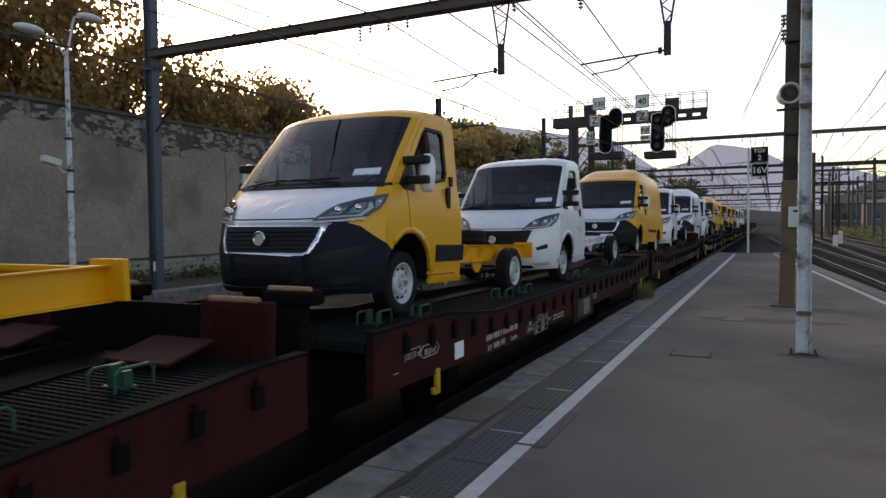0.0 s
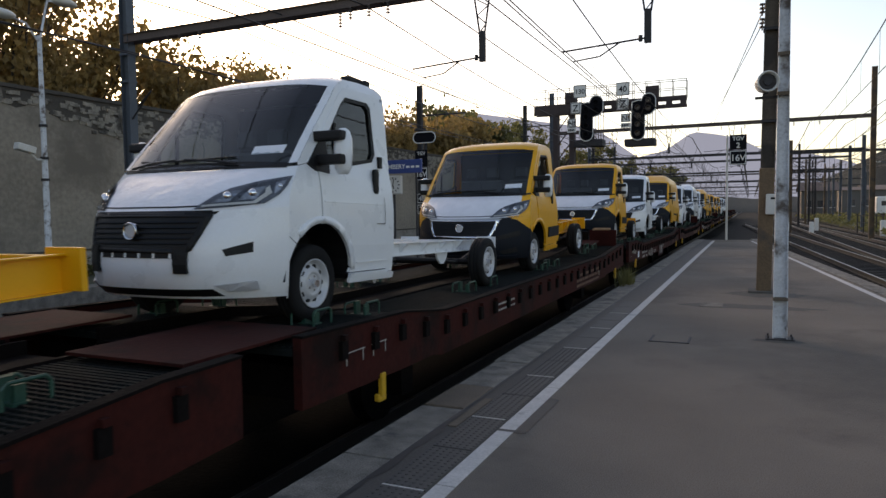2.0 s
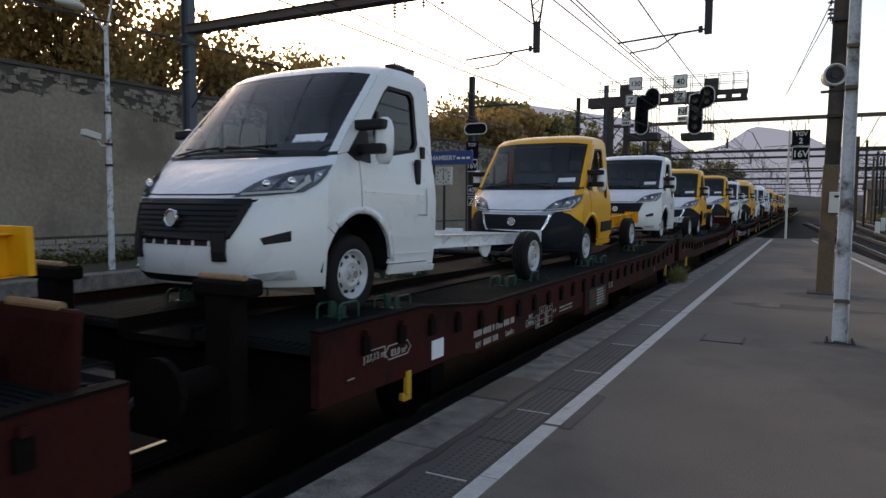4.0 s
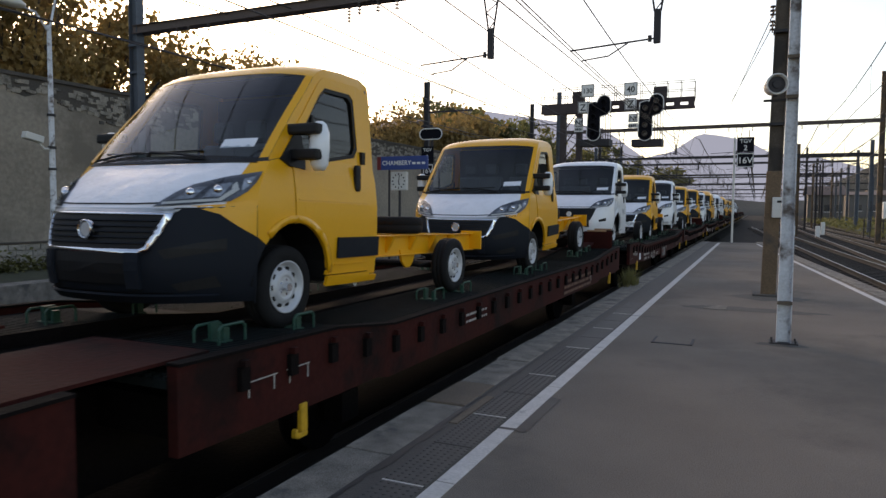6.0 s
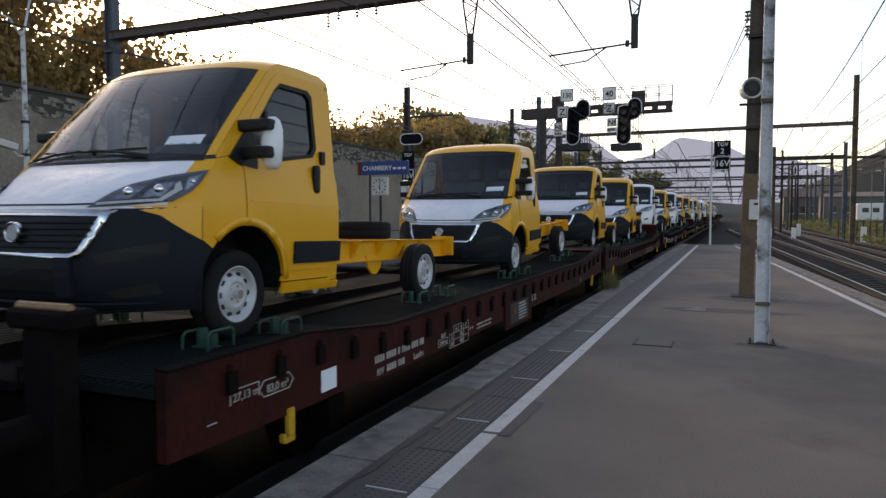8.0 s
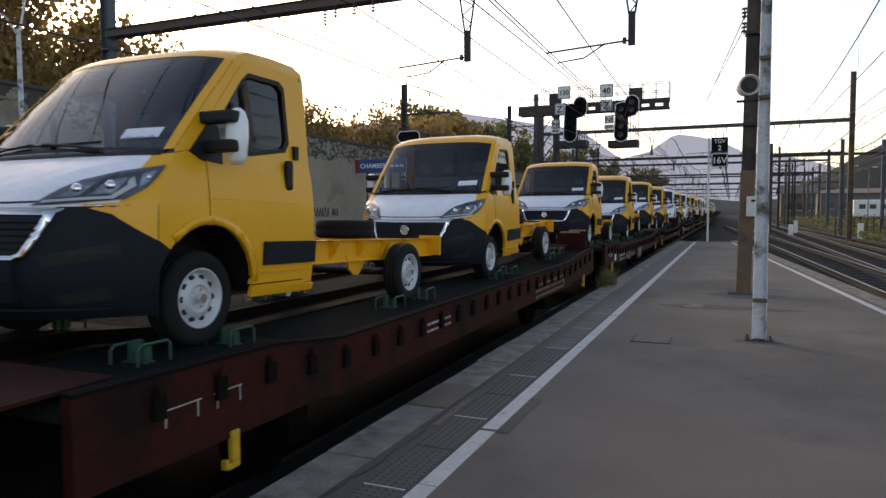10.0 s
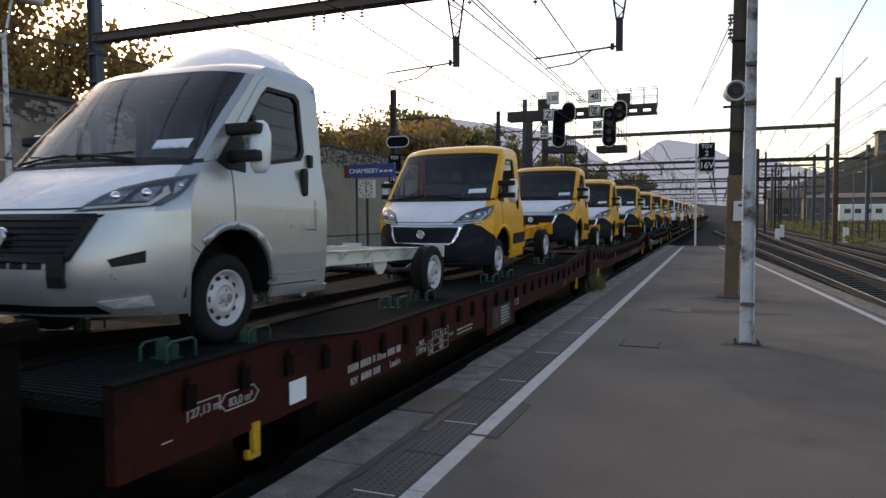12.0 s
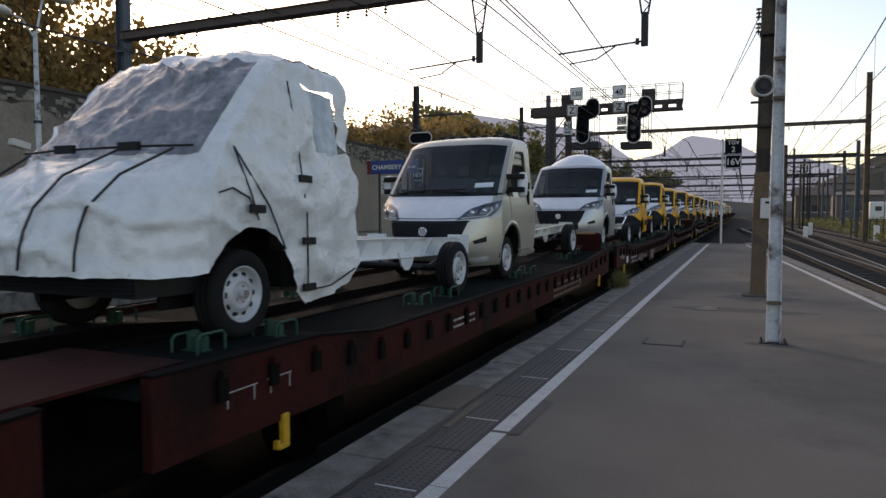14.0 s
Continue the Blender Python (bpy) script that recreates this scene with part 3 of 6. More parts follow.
def cabin(van, paint):
    """Windscreen, roof, back wall, and what shows through the glass."""
    ws = part("windscreen", skin(SCREEN, -0.955, 0.955, 22, 0.0), GLASS, van, "tinted windscreen", smooth=True)
    seal = skin(SCREEN, -1.0, -0.93, 3, 0.004)
    part("screen_pillar", seal, paint, van, smooth=True)
    part("screen_pillar", skin(SCREEN, 0.93, 1.0, 3, 0.004), paint, van, smooth=True)
    part("roof", skin(TOP), paint, van, smooth=True)
    part("cowl", nose_patch([[(-0.90, 1.255), (0.90, 1.255), (0.90, 1.30), (0.5, 1.315), (-0.5, 1.315), (-0.90, 1.30)]], 0.008), BLACK, van)
    for x0, x1 in ((-0.80, -0.25), (0.45, -0.15)):
        bm = bmesh.new()
        z0, z1 = 1.30, 1.355
        rods(bm, [(x0, nose_y(x0, z0) - 0.035, z0), ((x0 + x1) / 2, nose_y((x0 + x1) / 2, 1.335) - 0.035, 1.335), (x1, nose_y(x1, z1) - 0.03, z1)], 0.011, 5)
        rods(bm, [(x1 + 0.5 * (x1 - x0), nose_y(x1, 1.34) - 0.03, 1.34), (x0 + 0.1 * (x1 - x0), nose_y(x0, 1.37) - 0.03, 1.36)], 0.008, 5)
        part("wiper", bm, BLACK, ws)
    bm = bmesh.new()
    p = [(0.52, 1.375), (0.80, 1.385), (0.80, 1.46), (0.52, 1.45)]
    part("paper_label", nose_patch([p], 0.004), PAPER, ws, "white paper label")
    bm = bmesh.new()
    hs = [(0.33, half(0.33)), (1.0, half(1.0)), (1.3, half(1.3)), (2.10, half(2.10) - 0.01), (2.16, 0.80), (2.20, 0.45), (2.21, 0.0)]
    vs = [bm.verts.new((w, 1.27, z)) for z, w in hs] + [bm.verts.new((-w, 1.27, z)) for z, w in reversed(hs[:-1])]
    bm.faces.new(vs)
    part("back_wall", solid(bm, 0.02), paint, van)
    bm = box(bmesh.new(), -0.90, 0.90, 1.205, 1.225, 0.52, 2.06)
    box(bm, -0.82, 0.82, 0.52, 1.205, 2.085, 2.10)
    part("cab_lining", bm, SEAT, van, "dark grey cab lining")
    bm = bevel(box(bmesh.new(), -0.62, 0.62, 1.232, 1.305, 1.36, 1.86), 0.03, 2)
    part("rear_window", bm, DARK_PANE, van, "dark rear window")
    bm = bmesh.new()
    box(bm, -0.60, 0.60, -0.60, 0.50, 0.30, 0.52)
    box(bm, -0.93, 0.93, 0.50, 1.25, 0.30, 0.52)
    part("floor_pan", bm, BLACK, van)
    bm = bevel(box(bmesh.new(), -0.90, 0.90, -0.25, 0.22, 0.95, 1.26), 0.05, 2)
    part("dashboard", bm, BLACK, van)
    bm = bmesh.new()
    lathe(bm, [(0.185, 0), (0.2, 0.012), (0.215, 0), (0.2, -0.012)], Matrix.Translation((0.42, 0.30, 1.27)) @ Matrix.Rotation(radians(90), 4, "Z") @ Matrix.Rotation(radians(28), 4, "Y"), 18, True)
    rod(bm, (0.42, 0.30, 1.27), (0.42, 0.12, 1.16), 0.03)
    part("steering_wheel", bm, BLACK, van)
    for x in (0.45, -0.12, -0.52):
        bm = bmesh.new()
        box(bm, x - 0.22, x + 0.22, 0.80, 0.92, 0.9, 1.55, Matrix.Translation((0, 0.0, 0)))
        box(bm, x - 0.22, x + 0.22, 0.40, 0.85, 0.80, 0.93)
        box(bm, x - 0.12, x + 0.12, 0.84, 0.92, 1.58, 1.78)
        part("seat", bevel(bm, 0.03, 1), SEAT, van)


def ladder_frame(van, paint, wb, long_tail=1.0, zb=0.44, zt=0.67):
    """The bare chassis behind the cab: rails, cross members, brackets, springs, axle and tail lamps."""
    end = wb + long_tail
    for s in (-1, 1):
        bm = bmesh.new()
        x = s * 0.62
        prof = [(0, zb), (0.07, zb), (0.07, zb + 0.008), (0.008, zb + 0.008), (0.008, zt - 0.008), (0.07, zt - 0.008), (0.07, zt), (0, zt)]
        ends = [[bm.verts.new((x + s * a, y, b)) for a, b in prof] for y in (1.24, end)]
        for i in range(8):
            bm.faces.new((ends[0][i], ends[0][(i + 1) % 8], ends[1][(i + 1) % 8], ends[1][i]))
        bm.faces.new(ends[0])
        bm.faces.new(ends[1])
        rail = part("rail", bm, paint, van)
        for i in range(int((end - 1.5) / 0.55)):
            y = 1.62 + 0.55 * i
            bm = bmesh.new()
            vs = [bm.verts.new(c) for c in ((x, y - 0.04, zt - 0.012), (x + s * 0.11, y - 0.04, zt - 0.012), (x + s * 0.02, y - 0.04, zb + 0.04), (x, y - 0.04, zb + 0.04))]
            f = bm.faces.new(vs)
            g = bmesh.ops.extrude_face_region(bm, geom=[f])
            bmesh.ops.translate(bm, vec=(0, 0.05, 0), verts=[v for v in g["geom"] if isinstance(v, bmesh.types.BMVert)])
            part("bracket", bm, paint, rail)
        bm = bmesh.new()
        y = wb - 0.72
        out = [(y - 0.20, zb + 0.06), (y + 0.20, zb + 0.06), (y + 0.14, zb - 0.08), (y + 0.05, zb - 0.15), (y - 0.05, zb - 0.15), (y - 0.14, zb - 0.08)]
        f = bm.faces.new([bm.verts.new((x + s * 0.02, a, b)) for a, b in out])
        part("spring_hanger", solid(bm, 0.025), paint, rail)
        bm = bmesh.new()
        rods(bm, [(s * 0.56, wb - 0.72, zb - 0.08), (s * 0.56, wb - 0.3, 0.29), (s * 0.56, wb + 0.1, 0.29), (s * 0.56, wb + 0.68, zb)], 0.03, 6)
        part("leaf_spring", bm, BLACK, van)
        bm = box(bmesh.new(), s * 0.50, s * 0.80, end - 0.02, end + 0.02, zb + 0.01, zt + 0.035)
        part("tail_bracket", bm, paint, rail)
        if s > 0:
            continue
        bm = box(bmesh.new(), s * 0.80, s * 0.84, end - 0.03, end + 0.03, zb + 0.03, zt)
        part("tail_lamp", bevel(bm, 0.012, 1), RED_LENS, rail, "small red tail lamp")
    n = int((end - 1.3) / 0.62)
    for i in range(n + 1):
        y = 1.40 + (end - 1.46) * i / n
        bm = box(bmesh.new(), -0.62, 0.62, y, y + 0.07, zt - 0.05, zt - 0.012)
        box(bm, -0.62, 0.62, y + 0.055, y + 0.07, zb + 0.02, zt - 0.05)
        part("cross_member", bm, paint, van)
    part("rear_axle", rod(bmesh.new(), (-0.8, wb, WHEEL - LIFT), (0.8, wb, WHEEL - LIFT), 0.045, 10), BLACK, van)
    part("exhaust_pipe", rod(bmesh.new(), (0, 1.0, 0.34), (0, wb - 0.9, 0.34), 0.05, 8), BLACK, van)
    part("fuel_tank", bevel(box(bmesh.new(), -0.45, 0.1, 1.7, 2.5, 0.28, 0.46), 0.03, 1), BLACK, van)
    bm = bmesh.new()
    rod(bm, (0.3, 1.0, 0.27), (0.92, 1.05, 0.26), 0.05, 10)
    part("exhaust", bm, RIM, van)


def spare_tyre(van):
    bm = bmesh.new()
    m = Matrix.Translation((0.22, 3.12, 0.778)) @ Matrix.Rotation(radians(90), 4, "Y")
    lathe(bm, [(0.21, -0.09), (0.28, -0.105), (0.325, -0.09), (0.335, -0.05), (0.335, -0.006), (0.328, 0.0), (0.335, 0.006), (0.335, 0.05), (0.325, 0.09), (0.28, 0.105), (0.21, 0.09)], m, 36, True)
    t = part("spare_tyre", bm, RUBBER, van, "spare tyre lying on the frame", smooth=True)
    bm = bmesh.new()
    lathe(bm, [(0.21, -0.085), (0.2, 0.06), (0.12, 0.07), (0.001, 0.07)], m, 20)
    part("spare_rim", bm, BLACK, t, smooth=True)


def cab_chassis(label, paint, frame_mat, bumper_mat, film, wb, spare=False, roof_gear=""):
    van = thing("delivery_van", label, "van", "vans on the train")
    front(van, paint, bumper_mat, film)
    cabin(van, paint)
    for s in (-1, 1):
        side_panels(van, s, paint, bumper_mat)
        if paint is YELLOW:
            bm = side_patch([[(0.57, 0.50), (1.262, 0.50), (1.262, 0.68), (0.57, 0.68)]], s, 0.014)
            part("rub_strip", solid(bm, 0.016), PLASTIC, van, "black rubbing strip")
        wheel(van, s * 0.945, 0, s)
        wheel(van, s * (0.945 if spare else 1.04), wb, s)
    ladder_frame(van, frame_mat, wb, 1.2 if spare else 0.88, 0.44, 0.67 if spare else 0.59)
    if spare:
        spare_tyre(van)
    if roof_gear == "bars":
        for i in range(7):
            bm = box(bmesh.new(), -0.66 + 0.2 * i, -0.54 + 0.2 * i, 1.02, 1.26, 2.20, 2.29)
            part("roof_block", bevel(bm, 0.012, 1), BLACK, van)
        bm = box(bmesh.new(), -0.76, 0.76, 1.16, 1.26, 2.15, 2.26)
        part("roof_bar", bevel(bm, 0.015, 1), BLACK, van)
    if roof_gear == "cap":
        bm = bmesh.new()
        rows = [(0.40, 2.12, 0.0), (0.62, 2.19, 0.10), (0.90, 2.24, 0.22), (1.13, 2.25, 0.28), (1.21, 2.245, 0.22), (1.24, 2.2, 0.0)]
        grid = []
        for y, z, h in rows:
            grid.append([bm.verts.new((0.78 * s, y + 0.05 * s * s, z - 0.07 * s * s + h * max(0, 1 - s * s) ** 0.8)) for s in [i / 8 - 1 for i in range(17)]])
        for a, b in zip(grid, grid[1:]):
            for i in range(16):
                bm.faces.new((a[i], a[i + 1], b[i + 1], b[i]))
        part("roof_cap", bm, WHITE, van, "white moulded roof cap", smooth=True)
    return van


def panel_van(label, paint, bumper_mat, film, wb, roof):
    van = thing("panel_van", label, "van", "vans on the train")
    front(van, paint, bumper_mat, film)
    cabin(van, paint)
    end = wb + 0.95
    for s in (-1, 1):
        side_panels(van, s, paint, bumper_mat)
        wheel(van, s * 0.945, 0, s)
        wheel(van, s * 0.945, wb, s)
        low = [(1.28, 0.33)] + [(wb + a, b) for a, b in arc(180, 0, 0.42, 8)] + [(end, 0.33), (end, 2.12), (1.28, 2.12)]
        wall = part("body_side", side_patch([low], s), paint, van, smooth=True)
        bm = side_patch([[(1.45, 0.62), (wb - 0.5, 0.62), (wb - 0.5, 0.70), (1.45, 0.70)]], s, 0.012)
        part("rub_strip", solid(bm, 0.012), PLASTIC, wall)
        bm = side_patch([[(1.33, 0.42), (1.342, 0.42), (1.342, 2.05), (1.33, 2.05)]], s, 0.003)
        part("door_gap", bm, BLACK, wall)
    rows = [(0.36, 2.10, 0.44, 2.04), (0.58, 2.20, 0.62, 2.08), (0.95, roof - 0.10, 0.95, 2.12), (1.35, roof, 1.35, 2.12), (end - 0.1, roof, end - 0.1, 2.13), (end, roof - 0.1, end, 2.13), (end, 0.35, end, 0.35)]
    bm = bmesh.new()
    grid = []
    for y0, z0, y1, z1 in rows:
        line = []
        for i in range(25):
            s = i / 12 - 1
            k = abs(s)
            line.append(bm.verts.new((half(z1) * math.copysign(min(1, k * 1.04), s), y0 + (y1 - y0) * k ** 3, z0 + (z1 - z0) * k ** 7)))
        grid.append(line)
    for a, b in zip(grid, grid[1:]):
        for i in range(24):
            bm.faces.new((a[i], a[i + 1], b[i + 1], b[i]))
    part("high_roof", bm, paint, van, smooth=True)
    return van


def wrapped_van(wb):
    """The cab under white sheeting, tied with black cord."""
    van = thing("wrapped_van", "van cab wrapped in creased white sheeting tied with black cord", "van", "vans on the train")
    middle = Vector((0, 0.35, 0.95))

    def crease(bm, amount, lift=0.035):
        for v in bm.verts:
            c = v.co
            d = noise.fractal(c * 2.2, 1.0, 2.1, 4) * amount * 0.8
            fold = 1 - abs(math.sin(4.0 * c.z + 2.4 * c.y + 1.2 * c.x + 3.0 * noise.noise(c * 1.4)))
            d += fold ** 3 * amount
            d += (1 - abs(noise.noise(c * 4.3))) ** 5 * amount * 0.5 - abs(noise.noise(c * 9.0)) * amount * 0.25
            d += (1 - abs(noise.noise(c * 3.1 + Vector((4, 1, 7))))) ** 9 * amount * 0.30
            d += (1 - abs(noise.noise(Vector((c.x * 3, c.y * 7, c.z * 5))))) ** 10 * amount * 0.22
            v.co = c + (c - middle).normalized() * (lift + d)
        return bm

    def finer(rows, k):
        out = []
        for a, b in zip(rows, rows[1:]):
            out += [tuple(p + (q - p) * i / k for p, q in zip(a, b)) for i in range(k)]
        return out + [rows[-1]]

    part("nose_sheet", crease(skin(finer(BUMPER[2:] + HOOD[1:] + SCREEN[:1], 3), n=70), 0.062), WRAP, van, "creased white sheet", smooth=True)
    part("screen_sheet", crease(skin(finer(SCREEN, 5), -0.93, 0.84, n=56), 0.05), SMOKE, van, "smoky clear sheet over the windscreen", smooth=True)
    part("screen_edge", crease(skin(finer(SCREEN, 5), 0.84, 1.0, n=8), 0.05), WRAP, van, smooth=True)
    part("screen_edge", crease(skin(finer(SCREEN, 5), -1.0, -0.93, n=6), 0.05), WRAP, van, smooth=True)
    part("roof_sheet", crease(skin(finer([SCREEN[-1]] + TOP[1:], 3), n=60), 0.045), WRAP, van, smooth=True)
    for s in (-1, 1):
        out = [(-0.45, 0.50), (-0.46, 0.62), (-0.46, 0.87), (-0.455, 0.96), (-0.44, 1.03), (-0.40, 1.11), (-0.34, 1.19), (-0.28, 1.27), (-0.27, 1.30), (-0.11, 1.49), (0.07, 1.69), (0.24, 1.87), (0.38, 2.03), (0.44, 2.08), (0.58, 2.13), (0.95, 2.155), (1.32, 2.155),
               (1.36, 1.6), (1.38, 1.0), (1.40, 0.5), (1.25, 0.30), (0.9, 0.22), (0.62, 0.22), (0.46, 0.33)] + arc(5, 150, 0.46, 8)
        hole = [(0.66, 1.93), (1.14, 1.93), (1.20, 1.42), (0.80, 1.40)]
        bm = side_patch([out, hole], s, 0.0, 0.05)
        part("side_sheet", crease(bm, 0.06), WRAP, van, smooth=True)
        part("side_window", side_patch([hole], s, 0.035), MILKY, van, "side window under milky film")
        bm = bmesh.new()
        box(bm, s * 0.60, s * 0.63, -0.5, 0.5, 0.2, 0.85)
        part("arch_liner", bm, BLACK, van)
        wheel(van, s * 0.945, 0, s)
        wheel(van, s * 1.05, wb, s)
        cords = [[(0.46, 1.95), (0.54, 1.5), (0.58, 0.9), (0.62, 0.45), (0.66, 0.27)], [(-0.22, 1.36), (0.1, 0.95), (0.30, 0.62)], [(-0.22, 1.36), (-0.1, 1.05), (-0.02, 0.84)], [(0.66, 0.27), (1.0, 0.29), (1.36, 0.42)], [(-0.42, 1.02), (-0.28, 1.06), (-0.12, 1.0), (-0.03, 0.86)]]
        for c in cords:
            bm = rods(bmesh.new(), [(s * (half(z) + 0.075), y, z) for y, z in c], 0.007, 5)
            part("cord", bm, BLACK, van)
        for y, z in ((0.58, 1.18), (0.60, 0.68), (0.66, 0.30), (-0.04, 0.92)):
            bm = box(bmesh.new(), s * (half(z) + 0.07), s * (half(z) + 0.095), y - 0.08, y + 0.08, z - 0.03, z + 0.03)
            part("tape", bm, BLACK, van)
    for x in (-0.62, 0.12, 0.52):
        bm = rods(bmesh.new(), [(x, nose_y(x, z) - 0.10, z) for z in (0.5, 0.62, 0.75, 0.9)] + [(x * 1.15 + 0.05, nose_y(x, 1.05) - 0.10, 1.12), (x * 1.3 + 0.05, nose_y(x, 1.27) - 0.08, 1.33)], 0.010, 5)
        part("cord", bm, BLACK, van)
    bm = rods(bmesh.new(), [(x, nose_y(x, 1.28) - 0.10, 1.35) for x in (-0.9, -0.5, 0, 0.5, 0.85)], 0.010, 5)
    part("cord", bm, BLACK, van)
    for x in (-0.3, 0.35):
        bm = box(bmesh.new(), x - 0.1, x + 0.1, nose_y(x, 1.28) - 0.13, nose_y(x, 1.28) - 0.10, 1.32, 1.38)
        part("tape", bm, BLACK, van)
    bm = bmesh.new()
    box(bm, -0.60, 0.60, -0.55, 0.50, 0.30, 0.60)
    box(bm, -0.90, 0.90, 0.50, 1.28, 0.30, 0.60)
    box(bm, -0.80, 0.80, -0.86, -0.3, 0.32, 0.50)
    part("front_frame", bm, BLACK, van)
    bm = bmesh.new()
    for i in range(5):
        box(bm, -0.78, 0.78, -0.89, -0.86, 0.35 + 0.03 * i, 0.362 + 0.03 * i)
    part("radiator", bm, PLASTIC, van)
    bm = box(bmesh.new(), -0.82, 0.82, 0.45, 1.22, 0.6, 1.98)
    part("inside", bm, BLACK, van)
    ladder_frame(van, WHITE, wb, 0.88)
    return van


SHORT, LONGER = 3.37, 4.03
FILL = {}
FILL["yellow"] = cab_chassis("yellow cab-chassis van with white bonnet film and spare tyre", YELLOW, YELLOW, PLASTIC, FILM, SHORT, True)
FILL["white"] = cab_chassis("white cab-chassis van with a bare white frame", WHITE, WHITE, WHITE, FILM, LONGER, False, "bars")
FILL["silver"] = cab_chassis("silver cab-chassis van with a white roof cap and bare grey frame", SILVER, GREY_FRAME, SILVER, FILM, 3.8, False, "cap")
FILL["gold"] = cab_chassis("pale gold cab-chassis van with a bare pale grey frame", GOLD, GREY_FRAME, GOLD, FILM, 4.1, False, "bars")
FILL["wrapped"] = wrapped_van(3.95)
FILL["yellow_panel"] = panel_van("tall yellow panel van with white bonnet film", YELLOW, PLASTIC, FILM, SHORT, 2.48)
FILL["white_panel"] = panel_van("tall white panel van", WHITE, PLASTIC, FILM, SHORT, 2.48)

# along the train: kind and the place of the front axle when the clip starts
PITCH = 27.76
LOAD = [("wrapped", -91.28), ("gold", -85.12), ("silver", -77.19), ("yellow", -70.37), ("yellow", -63.65), ("yellow", -57.4),
        ("yellow", -49.46), ("yellow", -42.39), ("yellow", -35.42), ("yellow", -28.80), ("white", -21.64), ("yellow", -14.84),
        ("white", -8.19), ("yellow", -1.66), ("yellow", 6.08), ("white", 12.03), ("yellow_panel", 19.5), ("white", 26.5),
        ("white_panel", 33.8), ("white", 40.5), ("yellow_panel", 47.3), ("yellow", 54.1), ("yellow", 61.5), ("yellow", 68.3),
        ("yellow", 75.1), ("white", 81.9), ("white", 89.3), ("white", 96.1)]
BASE = {"yellow": SHORT, "yellow_panel": SHORT, "white_panel": SHORT, "white": LONGER, "silver": 3.8, "gold": 4.1, "wrapped": 3.95}
moving = []
used = set()
for kind, u in LOAD:
    v = FILL[kind] if kind not in used else copy_thing(FILL[kind], Matrix.Identity(4))
    used.add(kind)
    moving.append((v, u, BASE[kind]))
# ---- the car-carrier wagons: two short units each, decks raised a little over the wheels ----
SIDE = 1.56


def sill_z(y):
    """The line of the side sills: raised over the ends and the middle joint."""
    return pl(y, [(-1.40, 0.735), (-0.10, 0.735), (1.20, DECK), (9.6, DECK), (11.0, 0.72), (12.2, 0.735), (13.75, 0.70), (14.6, DECK), (22.7, DECK), (24.6, 0.73), (25.2, 0.735)])


def deck_z(y):
    """The tread ways sag below the sills between the wheels."""
    return sill_z(y) - pl(y, [(-1.4, 0.07), (-0.1, 0.07), (1.2, 0.04), (2.6, 0.03), (5.0, 0.06), (8.4, 0.06), (9.8, 0.02), (11.0, 0.02), (12.3, 0.05), (15.6, 0.04), (18.0, 0.05), (21.4, 0.05), (22.9, 0.02)])


KNOTS = [-0.10, 1.20, 2.6, 5.0, 8.4, 9.6, 9.8, 11.0, 13.75, 14.6, 15.6, 18.0, 21.4, 22.7, 22.9, 24.6]
UNITS = [(-1.40, 11.62), (12.22, 25.12)]
FACE = Matrix(((0, 0, 1, 0), (1, 0, 0, 0), (0, 1, 0, 0), (0, 0, 0, 1)))   # words on the side towards the platform


def on_side(y, z, out=0.008):
    return Matrix.Translation((SIDE + out, y, z)) @ FACE


def strip(bm, x0, x1, ys, top, bottom):
    """A long body that follows heights top(y) and bottom(y)."""
    rings = [[bm.verts.new(c) for c in ((x0, y, bottom(y)), (x1, y, bottom(y)), (x1, y, top(y)), (x0, y, top(y)))] for y in ys]
    for a, b in zip(rings, rings[1:]):
        for i in range(4):
            bm.faces.new((a[i], a[(i + 1) % 4], b[(i + 1) % 4], b[i]))
    bm.faces.new(rings[0])
    bm.faces.new(rings[-1])
    return bm


def chock(parent, y, x):
    """A green wheel chock: foot plate, upright and a bent tube loop."""
    z = deck_z(y)
    m = Matrix.Translation((x, y, z))
    base = bmesh.new()
    box(base, -0.16, 0.02, -0.05, 0.05, 0.012, 0.03, m)
    box(base, -0.12, -0.09, -0.04, 0.04, 0.03, 0.15, m)
    box(base, -0.02, 0.01, -0.03, 0.03, 0.03, 0.12, m)
    c = part("wheel_chock", base, GREEN, parent, "green steel wheel chock")
    bm = bmesh.new()
    loop = [(0.06, -0.13, 0.02), (0.06, -0.13, 0.12), (0.06, -0.10, 0.15), (0.06, 0.10, 0.15), (0.06, 0.13, 0.12), (0.06, 0.13, 0.02)]
    rods(bm, [m @ Vector(p) for p in loop], 0.011, 6)
    part("loop", bm, GREEN, c)
    bm = rods(bmesh.new(), [m @ Vector((p[0] - 0.22, p[1], p[2] * 0.9)) for p in loop], 0.011, 6)
    part("loop", bm, GREEN, c)


